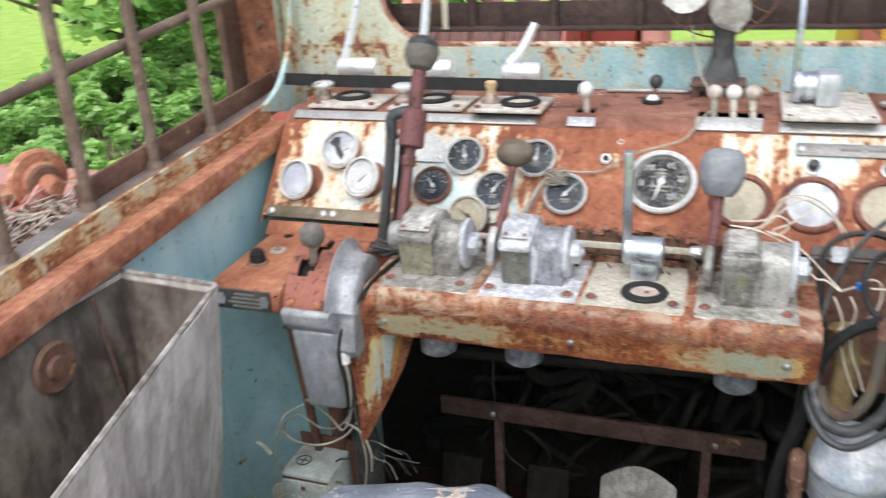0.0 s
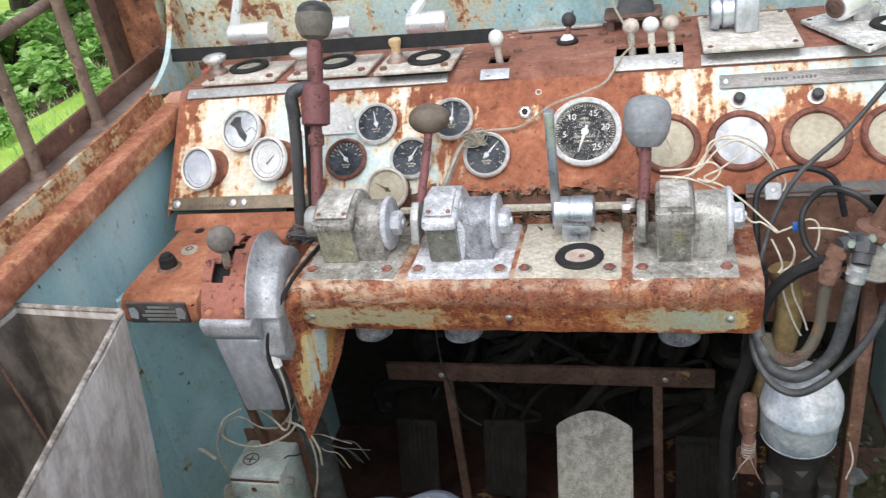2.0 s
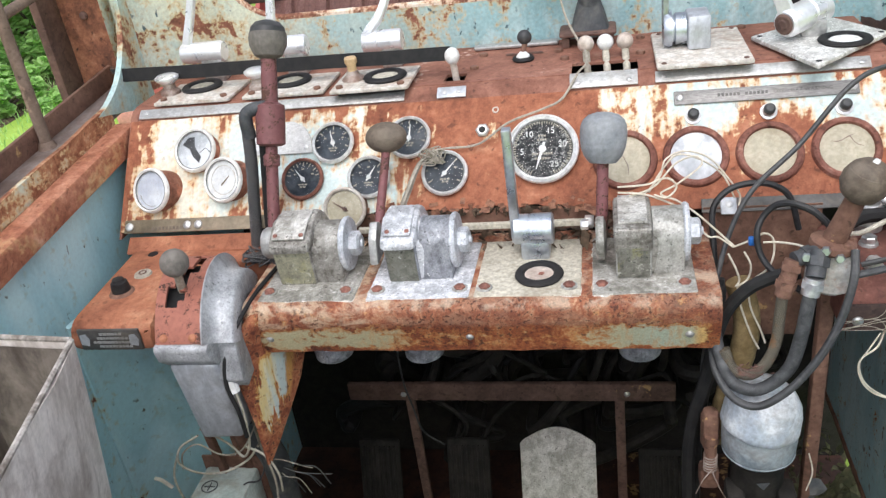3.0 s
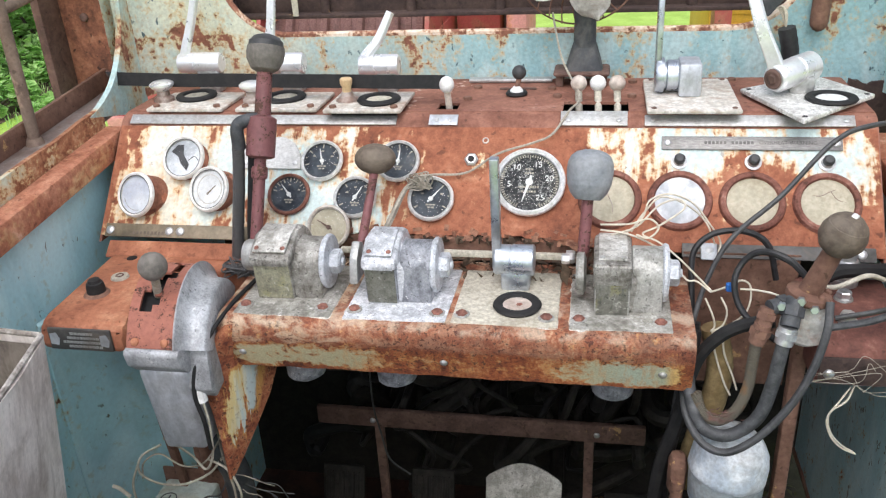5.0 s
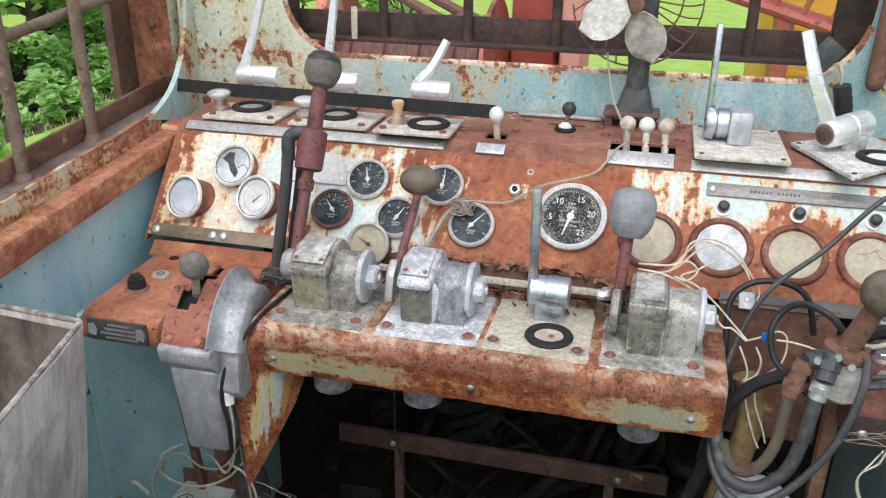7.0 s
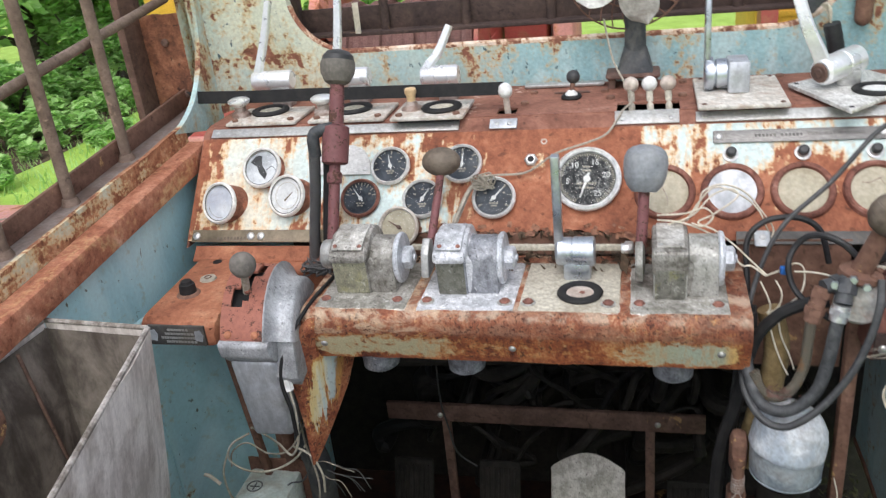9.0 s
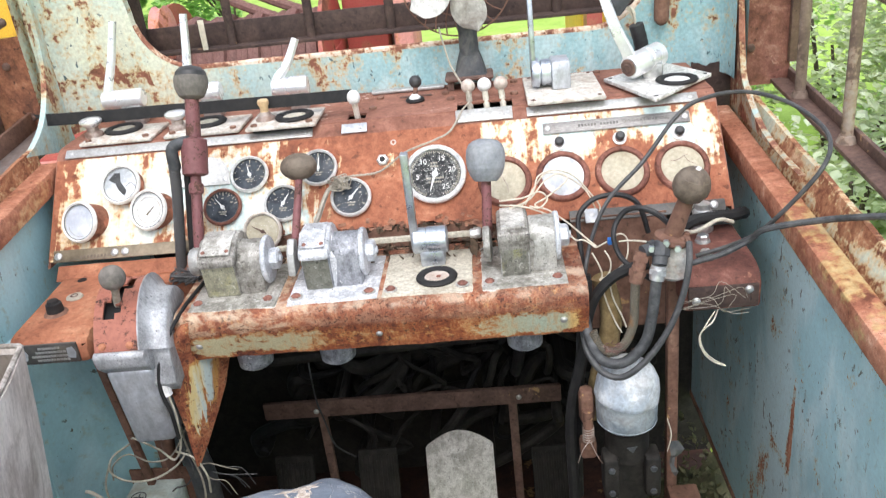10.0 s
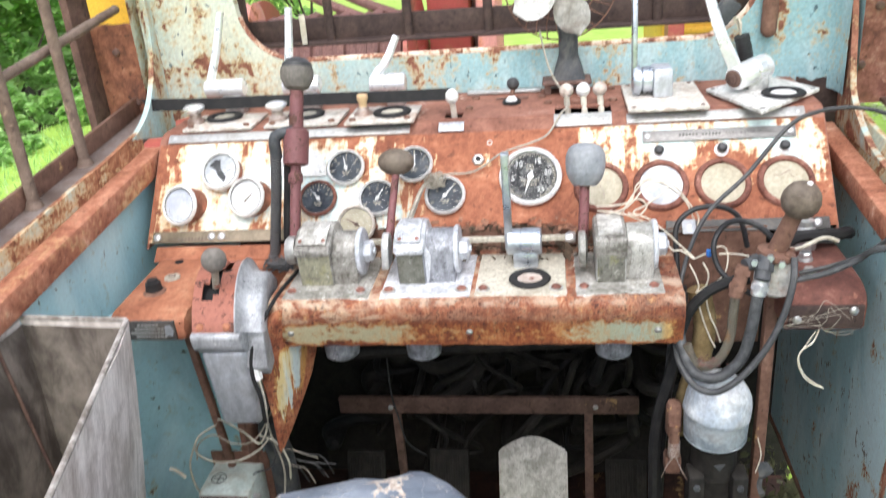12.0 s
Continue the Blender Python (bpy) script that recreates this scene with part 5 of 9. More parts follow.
for y, w, n in ((0.012, 0.014, 4), (-0.009, 0.03, 9), (-0.016, 0.022, 6), (0.018, 0.012, 3)):
    for k in range(n):
        box(bm, (-w / 2 + w * k / n, y, 0.0074), (-w / 2 + w * (k + 0.7) / n, y + 0.003, 0.0078))
part("writing", bm, "string", tach, "worn dial writing as bars", local=True)
gauge(-0.226, 0.12, 0.0325, "dial_black", "small black gauge, chrome bezel, needle upright", 0.006, 105, 9, sweep=(195, -15))
gauge(-0.108, 0.121, 0.0325, "dial_black", "small black gauge, dull chrome bezel", 0.006, 85, 9, sweep=(195, -15))
gauge(-0.168, 0.063, 0.0325, "dial_black", "small black gauge with white needle", 0.006, 60, 7, sweep=(210, -30))
gauge(-0.0535, 0.063, 0.034, "dial_black", "small black gauge, cracked glass, string tied on", 0.006, 50, 7, sweep=(210, -30))
gauge(-0.272, 0.066, 0.0325, "dial_black", "small black gauge in a rusty brown bezel", 0.004, 130, 13, rim="ring_rust", sweep=(165, 15))
loose = gauge(-0.199, 0.018, 0.032, "dial_cream", "loose cream faced gauge hanging out of its hole", 0.018, 150, 0, rim="plate_rust", glass=True, tilt=0.3, hand="iron")
# Three dials coloured pale for the sky reflected in their glass.
for u, v, pr, sag, yaw, mt in ((-0.5105, 0.055, 0.022, 0.26, -0.24, "dial_grey"), (-0.446, 0.118, 0.016, 0.12, -0.05, "dial_pale"), (-0.392, 0.066, 0.022, 0.22, -0.2, "dial_skywhite")):
    pale = gauge(u - pr * math.sin(yaw) * 0.9, v + pr * math.sin(sag), 0.0345, mt, "gauge with sky reflection in its pale dial colour, protruding rusty case", pr, None, 0, rim="bezel_white", hand="knob_cap", body="case_red", tilt=sag, yaw=yaw, sunk=0.016)
    part("gasket", torus(B(), Matrix.Translation((0, 0, pr + 0.0045)), 0.0295, 0.0008, 36, 5), "knob_cap", pale, "thin dark gasket ring", local=True)
    d = pr + 0.0014
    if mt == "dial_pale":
        # Dark reflection in the glass, painted as a band on the dial.
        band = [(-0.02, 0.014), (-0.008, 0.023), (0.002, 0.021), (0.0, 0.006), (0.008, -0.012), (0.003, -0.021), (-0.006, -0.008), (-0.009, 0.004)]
        part("reflection_band", prism(B(), band, Matrix.Translation((0, 0, d)) @ Matrix.Rotation(radians(10), 4, "Z"), 0.0003), "knob_cap", pale, "dark reflection painted across the dial", local=True)
        part("crack", tube(B(), [(0.008, -0.004, d + 0.0004), (0.018, 0.002, d + 0.0004), (0.027, -0.006, d + 0.0004)], 0.0005, 5), "knob_cap", pale, "crack in the dial", local=True)
    elif mt == "dial_grey":
        part("faded_arc", tube(B(), [(0.024 * math.cos(radians(q)), 0.024 * math.sin(radians(q)), d) for q in range(190, 290, 10)], 0.0006, 5), "strip", pale, "faded arc of the scale", local=True)
    else:
        part("inner_ring", torus(B(), Matrix.Translation((0, 0, d)), 0.022, 0.0007, 30, 5), "plate_rust", pale, "faint inner ring", local=True)
        part("needle", prism(B(), [(-0.0015, -0.006), (0.0015, -0.006), (0.0006, 0.014), (-0.0006, 0.014)], Matrix.Translation((0, -0.004, d)) @ Matrix.Rotation(radians(-50), 4, "Z"), 0.0004), "strip_brown", pale, "faded needle", local=True)
for u, face in ((0.202, "dial_cream"), (0.297, "dial_pale"), (0.393, "dial_cream"), (0.489, "dial_cream")):
    g = thing("blank_dial", on_panel(u, 0.07), "round blank %s dial in a thick rusty ring" % ("white" if face == "dial_pale" else "cream"), "dial", "blank dials in the dashboard")
    part("ring", lathe(B(), [(0.0335, 0.0), (0.0342, 0.004), (0.0355, 0.0075), (0.0395, 0.0085), (0.0425, 0.0065), (0.0445, 0.0)], Matrix(), 40, cap=False), "ring_rust", g, "thick brown rusted ring", local=True)
    part("dial", lathe(B(), [(0.0345, 0.001), (0.0343, 0.0025), (0.028, 0.0042), (0.016, 0.0054), (0.004, 0.0058)], Matrix(), 32), face, g, local=True)
    cracks = {0.202: [[(-0.008, 0.03), (-0.004, 0.008), (0.004, -0.012), (0.002, -0.031)]], 0.489: [[(-0.028, 0.012), (-0.01, 0.009), (0.004, 0.016), (0.022, 0.022)], [(0.004, 0.016), (0.012, 0.004), (0.028, 0.0)]]}
    for line in cracks.get(u, []):
        part("crack", tube(B(), [(x, y, 0.0062 - 3.6 * (x * x + y * y)) for x, y in line], 0.0006, 4, 5), "knob_foot", g, "crack across the dial", local=True)
for u in (0.296, 0.395, 0.491):
    g = thing("push_button", on_panel(u, 0.128), "small dark push button in a chrome nut", "button", "push buttons over the blank dials")
    part("nut", lathe(B(), [(0.0115, 0), (0.0115, 0.003), (0.0085, 0.004), (0.008, 0.009)], Matrix(), 14), "zinc", g, local=True)
    part("cap", lathe(B(), [(0.0078, 0.009), (0.0076, 0.014), (0.005, 0.0168), (0.001, 0.0175)], Matrix(), 14), "knob_cap", g, local=True)
g = thing("panel_socket", on_panel(0.001, 0.127), "small chrome socket fitting on the rusty panel", "socket")
part("nut", lathe(B(), [(0.0105, 0), (0.0105, 0.004), (0.0075, 0.006)], Matrix(), 6), "zinc", g, local=True)
part("core", lathe(B(), [(0.005, 0.006), (0.0045, 0.008)], Matrix(), 10), "black", g, local=True)
# bracket behind the hose
g = thing("bracket", on_panel(-0.31, 0.12), "half-round grey bracket plate with two screws", "bracket")
poly = [(-0.05, -0.012), (0.05, -0.012), (0.047, 0.012), (0.036, 0.03), (0.018, 0.04), (-0.018, 0.04), (-0.036, 0.03), (-0.047, 0.012)]
part("plate", prism(B(), poly, Matrix.Translation((0, 0, 0.001)), 0.003), "strip", g, local=True)
for x in (-0.04, 0.04):
    part("screw", dome(B(), (x, -0.003, 0.004), (0, 0, 1), 0.004, 0.002), "zinc", g, local=True)


# ---- on the dashboard top ----
def ring_plate(c, w, d, lift, mat, ringx, ringy, label, ring_r=0.034, knob=None):
    """A pale mounting plate with a black rubber ring, and a knob beside it."""
    x, y = c
    z = TOPZ + lift
    g = thing("ring_plate", (x, y, TOPZ), label, "mounting plate", "plates with rubber rings")
    part("plate", box(B(), (x - w / 2, y - d / 2, z), (x + w / 2, y + d / 2, z + 0.006), 0.002), mat, g)
    for sx in (-1, 1):
        part("bolt", hexhead(B(), (x + sx * (w / 2 - 0.013), y - d / 2 + 0.013, z + 0.006), (0, 0, 1), 0.006, 0.004), "iron_red", g)
    if lift > 0.003:
        part("spacer", box(B(), (x - w / 2 + 0.01, y - d / 2 + 0.012, TOPZ), (x + w / 2 - 0.01, y + d / 2 - 0.01, z)), "black", g)
    part("ring", torus(B(), Matrix.Translation((x + ringx, y + ringy, z + 0.009)), ring_r * 0.8, ring_r * 0.21, 28, 8, 0.6), "black", g, "black rubber ring")
    part("disc", lathe(B(), [(ring_r * 0.65, 0), (ring_r * 0.62, 0.003)], Matrix.Translation((x + ringx, y + ringy, z + 0.006)), 20), "plate", g, "stained pale disc")
    if knob:
        kx, ky, mat2 = knob
        if mat2 == "tan":
            skirt, neck = [(0.0185, 0), (0.0175, 0.003), (0.011, 0.008), (0.0085, 0.014)], [(0.0072, 0.013), (0.0074, 0.022), (0.0098, 0.027), (0.0098, 0.033), (0.0085, 0.035)]
        else:
            skirt, neck = [(0.0165, 0), (0.0165, 0.005), (0.014, 0.007), (0.0105, 0.009), (0.0105, 0.017), (0.009, 0.018)], [(0.009, 0.017), (0.0165, 0.022), (0.0198, 0.026), (0.0195, 0.029), (0.015, 0.032), (0.004, 0.0335)]
        part("knob_base", lathe(B(), skirt, Matrix.Translation((x + kx, y + ky, z + 0.006)), 20), "knob_foot", g, "rust-stained knob base")
        part("knob", lathe(B(), neck, Matrix.Translation((x + kx, y + ky, z + 0.006)), 22), mat2, g, "turned pull knob")
    return g


ring_plate((-0.47, 0.345), 0.13, 0.1, 0.001, "plate_rust", -0.008, 0.018, "pale stained plate with black ring and chrome knob", knob=(-0.056, -0.002, "chrome"))
ring_plate((-0.315, 0.345), 0.135, 0.1, 0.001, "plate_rust", -0.004, 0.01, "pale stained plate with black ring beside a chrome knob", knob=(-0.052, -0.008, "chrome"))
ring_plate((-0.169, 0.325), 0.122, 0.105, 0.006, "plate_rust", 0.016, -0.003, "raised pale plate with black ring and tan knob", knob=(-0.036, 0.002, "tan"))

# long black strip lying across
a, b_ = Vector((-0.6386, 0.3662, 1.1129)), Vector((-0.05, 0.3377, 1.1115))
m, n = axis(a, b_)
d = (b_ - a).normalized()
up = Vector((0, 0.25, 1)).normalized()
side = d.cross(up).normalized()
bm2 = B()
pts = [a + d * 0.024 - up * 0.011, a + d * 0.011 + up * 0.001, a + up * 0.011, b_ + up * 0.0105, b_ - up * 0.0105]
f0 = [bm2.verts.new(p) for p in pts]
f1 = [bm2.verts.new(p + side * 0.004) for p in pts]
bm2.faces.new(f0), bm2.faces.new(f1[::-1])
for i in range(5):
    bm2.faces.new((f0[i], f1[i], f1[(i + 1) % 5], f0[(i + 1) % 5]))
bmesh.ops.subdivide_edges(bm2, edges=[e for e in bm2.edges if e.calc_length() > 0.2], cuts=24, use_grid_fill=True)
for v in bm2.verts:
    v.co += Vector((0, 0.0012, 0.0016)) * noise.noise((v.co.x * 7, 0, 2))
single("black_strip", bm2, "black", "long flat black rubber strip lying over the dashboard", "strip")


def bent_arm(pts, w0, w1, thick):
    """A flat bar along a bent line: wide across x, thin the other way, its edges rounded, narrowing to the tip."""
    line = smooth_line(pts, 6)
    n = len(line) - 1
    bm, rows = B(), []
    for i, p in enumerate(line):
        zz = (line[min(i + 1, n)] - line[max(i - 1, 0)]).normalized()
        xx = (Vector((0.94, -0.34, 0)) - zz * zz.dot(Vector((0.94, -0.34, 0)))).normalized()
        yy = zz.cross(xx)
        w, h = (w0 + (w1 - w0) * i / n) / 2, thick / 2
        rows.append([bm.verts.new(p + xx * a * w + yy * b_ * h) for a, b_ in ((-1, -0.55), (-0.8, -1), (0.8, -1), (1, -0.55), (1, 0.55), (0.8, 1), (-0.8, 1), (-1, 0.55))])
    for a, b_ in zip(rows, rows[1:]):
        for k in range(8):
            bm.faces.new((a[k], a[(k + 1) % 8], b_[(k + 1) % 8], b_[k]))
    bm.faces.new(rows[0][::-1]), bm.faces.new(rows[-1])
    return bm


def chrome_lever(hub, right, tip, r, label, arm_w=0.021, mat="chrome"):
    """A barrel hub lying along x with a flat arm that rises from its left end."""
    hub, tip = Vector(hub), Vector(tip)
    g = thing("control_lever", (hub.x + right / 2, hub.y, TOPZ), label, "control lever", "chrome levers on the dashboard")
    bm = lathe(B(), [(r * 0.9, 0), (r, 0.004), (r, right * 0.38), (r * 0.93, right * 0.4), (r, right * 0.42), (r, right - 0.004), (r * 0.88, right)], axis(hub, hub + Vector((1, 0, 0)))[0], 24)
    part("barrel", bm, mat, g)
    part("foot", box(B(), (hub.x + right * 0.45, hub.y - r * 0.8, TOPZ), (hub.x + right * 0.95, hub.y + r * 0.8, hub.z), 0.003), "alu", g)
    start = hub + Vector((right * 0.13, 0, 0))
    part("arm", bent_arm([start + Vector((-0.003, -0.002, -r * 0.7)), start + Vector((0.001, -0.002, r * 0.7)), start.lerp(tip, 0.5) + Vector((0.002, -0.004, 0)), tip], arm_w, arm_w * 0.62, 0.009), mat, g, "flat polished arm", smooth=0.6)
    return g


chrome_lever((-0.532, 0.43, 1.124), 0.076, (-0.488, 0.455, 1.262), 0.0175, "chrome control lever, flat arm standing upright")
chrome_lever((-0.378, 0.43, 1.122), 0.07, (-0.355, 0.455, 1.262), 0.0175, "chrome control lever, arm upright, partly hidden")
chrome_lever((-0.21, 0.43, 1.117), 0.066, (-0.157, 0.45, 1.199), 0.018, "short chrome control lever leaning to its side")

g = thing("control_lever", (0.315, 0.37, TOPZ), "dull grey lever with tall flat handle on a pale plate", "control lever")
part("plate", box(B(), (0.25, 0.274, TOPZ + 0.005), (0.38, 0.45, TOPZ + 0.012), 0.003), "plate_rust", g, "pale weathered plate")
part("gasket", box(B(), (0.253, 0.3, TOPZ), (0.377, 0.447, TOPZ + 0.005)), "black", g)
bm = lathe(B(), [(0.024, 0), (0.026, 0.004), (0.026, 0.012), (0.02, 0.013), (0.02, 0.015), (0.023, 0.017), (0.023, 0.032), (0.021, 0.034)], axis((0.264, 0.37, 1.112), (0.4, 0.37, 1.112))[0], 28)
part("hub", bm, "chrome_dull", g)
bm = B()
prism(bm, [(0.338, TOPZ + 0.012), (0.402, TOPZ + 0.012), (0.396, 1.135), (0.344, 1.135)], at_x(0.297), 0.032, 0.004)
part("housing", bm, "alu_smooth", g, "grey metal housing")
m = Matrix.Translation((0.266, 0.37, 1.1)) @ Matrix.Rotation(radians(-4), 4, "X")
part("arm", box(B(), (-0.003, -0.012, 0), (0.006, 0.012, 0.155), 0.002, m), "chrome_dull", g, "flat grey arm")
for x, y in ((0.26, 0.284), (0.37, 0.284), (0.37, 0.44), (0.262, 0.44)):
    part("screw", dome(B(), (x, y, TOPZ + 0.012), (0, 0, 1), 0.004, 0.002, 8), "iron", g)

g = thing("control_lever", (0.46, 0.35, TOPZ), "chrome lever on a loose turned white speckled plate", "control lever")
ask = [Vector(p) for p in ((0.451, 0.232, 0), (0.572, 0.36, 0), (0.512, 0.474, 0), (0.391, 0.392, 0))]
part("plate", prism(B(), [(p.x, p.y) for p in ask], Matrix.Translation((0, 0, TOPZ + 0.004)), 0.007, 0.0022), "plate_speckled", g, "speckled white plate lying askew")
for p in ask[:2] + ask[3:]:
    c = p.lerp((ask[0] + ask[2]) / 2, 0.13)
    # Black disc painted for the shade in a bolt hole.
    part("hole", lathe(B(), [(0.004, 0), (0.0036, 0.0006)], Matrix.Translation((c.x, c.y, TOPZ + 0.011)), 10), "black", g, "black disc standing for a bolt hole")
part("ring", torus(B(), Matrix.Translation((0.506, 0.33, TOPZ + 0.0135)), 0.029, 0.0068, 30, 8, 0.55), "black", g, "black rubber ring")
part("disc", lathe(B(), [(0.023, 0), (0.02, 0.003)], Matrix.Translation((0.506, 0.33, TOPZ + 0.011)), 20), "white", g)
a, b_ = Vector((0.428, 0.345, 1.112)), Vector((0.488, 0.4, 1.118))
m, n = axis(a, b_)
part("barrel", lathe(B(), [(0.016, 0), (0.019, 0.002), (0.021, 0.006), (0.021, n * 0.55), (0.019, n * 0.57), (0.0215, n * 0.6), (0.0215, n), (0.018, n + 0.003)], m, 26), "chrome", g)
part("end_cap", lathe(B(), [(0.015, -0.002), (0.012, -0.004), (0.008, -0.004), (0.006, -0.006)], m, 20), "iron", g, "dark bolted end")
part("foot", box(B(), (0.455, 0.36, TOPZ + 0.01), (0.49, 0.395, 1.11), 0.005), "alu", g)
part("arm", bent_arm([(0.437, 0.352, 1.1), (0.428, 0.352, 1.135), (0.408, 0.36, 1.18), (0.386, 0.38, 1.25)], 0.024, 0.016, 0.011), "chrome", g, "curved polished arm", smooth=0.6)

# small toggles and the cluster of three
g = thing("toggle_lever", (-0.045, 0.33, TOPZ), "small toggle with a white ball in a square slot", "toggle lever")
part("stem", rod(B(), (-0.044, 0.335, TOPZ - 0.02), (-0.046, 0.327, 1.103), 0.0052), "knob_pale", g)
part("knob", ball(B(), (-0.046, 0.326, 1.111), 0.0115, 1, 1, 1.12), "knob_white", g, "white plastic ball")
g = thing("toggle_lever", (0.055, 0.41, TOPZ), "small toggle with a dark ball in a black collar", "toggle lever")
part("collar", torus(B(), Matrix.Translation((0.053, 0.398, TOPZ + 0.003)), 0.0135, 0.004, 22, 6), "black", g)
part("boot", lathe(B(), [(0.011, 0), (0.0105, 0.008), (0.005, 0.014)], Matrix.Translation((0.053, 0.398, TOPZ)), 16), "knob_white", g, "white boot")
part("stem", rod(B(), (0.053, 0.398, TOPZ + 0.01), (0.056, 0.41, 1.1), 0.0042), "iron_red", g)
part("knob", ball(B(), (0.056, 0.411, 1.108), 0.0115), "knob_cap", g, "dark rubber ball")
for i, x in enumerate((0.151, 0.18, 0.209)):
    g = thing("toggle_lever", (x, 0.35, TOPZ), "one of three stick levers with pale ball in a slot", "toggle lever", "three stick levers in one slot")
    part("stem", rod(B(), (x + 0.003, 0.345, TOPZ - 0.03), (x, 0.374, 1.09), 0.0055), "plate" if i else "string", g)
    part("knob", ball(B(), (x, 0.376, 1.099), 0.0125), ("knob_pale", "knob_white", "knob_pale")[i], g, "pale plastic ball")

# desk fan without its front cage
g = thing("fan", (0.153, 0.435, TOPZ), "rusty desk fan with grey oxidised blades and broken wire cage", "fan")
bm = box(B(), (0.108, 0.436, 1.093), (0.198, 0.496, 1.101), 0.004)
for sx in (0.118, 0.188):
    box(bm, (sx - 0.006, 0.445, TOPZ), (sx + 0.006, 0.488, 1.095), 0.002)
part("base", bm, "iron", g, "rusty brown base bracket")
bm = B()
fm = Matrix.Translation((0.157, 0.466, 1.1)) @ Matrix.Diagonal((1, 0.8, 1, 1))
ring = []
for hw, z in ((0.03, 0.0), (0.029, 0.006), (0.0255, 0.02), (0.0205, 0.036), (0.0185, 0.042)):
    q = 0.75 - 0.6 * z / 0.042
    pts = []
    for k in range(24):
        a = 2 * math.pi * k / 24
        c, sn = math.cos(a), math.sin(a)
        sq = 1 / max(abs(c), abs(sn))
        pts.append(bm.verts.new(fm @ Vector((hw * c * (sq * q + 1 - q), hw * sn * (sq * q + 1 - q), z))))
    ring.append(pts)
for a, b_ in zip(ring, ring[1:]):
    for k in range(24):
        bm.faces.new((a[k], a[(k + 1) % 24], b_[(k + 1) % 24], b_[k]))
bm.faces.new(ring[0][::-1])
bm.faces.new(ring[-1])
part("foot", bm, "grey_iron", g, "grey flared foot", smooth=0.9)
part("neck", lathe(B(), [(0.0178, 0), (0.0172, 0.05), (0.0185, 0.052), (0.018, 0.075), (0.016, 0.09), (0.014, 0.115)], Matrix.Translation((0.157, 0.466, 1.138)), 20), "grey_iron", g)
hubp = Vector((0.145, 0.425, 1.272))
part("motor", lathe(B(), [(0.012, 0), (0.03, 0.005), (0.034, 0.03), (0.028, 0.06), (0.01, 0.07)], axis(hubp + Vector((0, 0.01, 0)), hubp + Vector((0, 0.1, 0)))[0], 24), "grey_iron", g)
part("hub", lathe(B(), [(0.013, 0), (0.012, 0.02), (0.006, 0.023)], axis(hubp + Vector((0, 0.012, 0)), hubp - Vector((0, 0.02, 0)))[0], 18), "iron_red", g)
for ang in (-69, 205, 75):
    bm = B()
    nr, na = 8, 8
    gridv = []
    for i in range(nr + 1):
        t = i / nr
        rad = 0.012 + 0.075 * t
        wdt = 0.004 + 0.0275 * math.sin(math.pi * (0.04 + t * 0.86)) ** 0.75
        if i == nr:
            wdt *= 0.45
        gridv.append([bm.verts.new(hubp + Matrix.Rotation(radians(-ang), 3, "Y") @ Vector((rad + 0.006 * (1 - abs(s)) * t, -0.004 - 0.012 * s, wdt * s))) for s in [2 * k / na - 1 for k in range(na + 1)]])
    for i in range(nr):
        for k in range(na):
            bm.faces.new((gridv[i][k], gridv[i + 1][k], gridv[i + 1][k + 1], gridv[i][k + 1]))
    blade = part("blade", bm, "blade", g, "grey oxidised blade", smooth=1.2)
    so = blade.modifiers.new("thick", "SOLIDIFY")
    so.thickness = 0.0016
rng = random.Random(3)
for k in range(20):
    a0 = radians(-175 + 13 * k)
    pts = [hubp + Vector((0.02 * math.cos(a0), 0.09, 0.02 * math.sin(a0))), hubp + Vector((0.075 * math.cos(a0), 0.075, 0.075 * math.sin(a0))), hubp + Vector((0.1 * math.cos(a0 + 0.1), 0.03 + 0.02 * rng.random(), 0.1 * math.sin(a0 + 0.1)))]
    part("cage_wire", tube(B(), pts, 0.0013, 5, 6), "iron_red", g)
for R, y in ((0.1, 0.04), (0.07, 0.078)):
    part("cage_ring", tube(B(), [hubp + Vector((R * math.cos(radians(a)), y, R * math.sin(radians(a)))) for a in range(-175, 60, 15)], 0.0015, 5, 3), "iron_red", g)

# plug with frayed wires and a conduit by the right window corner
g = thing("plug", (0.47, 0.47, TOPZ), "dark cable plug with frayed yellow wires on a conduit", "cable plug")
part("conduit", tube(B(), [(0.475, 0.475, TOPZ), (0.472, 0.47, 1.12), (0.462, 0.468, 1.16)], 0.013, 12, 6, 0.06), "black_gloss", g)
mm = Matrix.Translation((0.432, 0.468, 1.205)) @ Matrix.Rotation(radians(38), 4, "Y")
part("shell", box(B(), (-0.016, -0.014, -0.022), (0.016, 0.014, 0.022), 0.004, mm), "grey_iron", g)
for k in range(6):
    part("frayed_wire", tube(B(), [(0.44 + 0.002 * k, 0.463, 1.19), (0.452 + 0.003 * (k % 3), 0.458 + 0.002 * k, 1.193 - 0.004 * k), (0.46, 0.465, 1.162)], 0.0014, 5), "wire", g)

# ---- lever shelf ----
SX0, SX1, SZ = -0.302, 0.306, 0.893
shelf = thing("lever_shelf", (0, 0.05, 0.815), "bent steel shelf, orange rust over old green paint", "shelf")
bm = B()
prof = [(0.155, SZ), (-0.016, SZ)] + [(-0.016 - 0.012 * math.sin(radians(a)), SZ - 0.012 + 0.012 * math.cos(radians(a))) for a in (15, 30, 45, 60, 75, 90)] + [(-0.0285, 0.872), (-0.011, 0.8165)]
xs = [SX0 + (SX1 - SX0) * i / 60 for i in range(61)]
fine = []
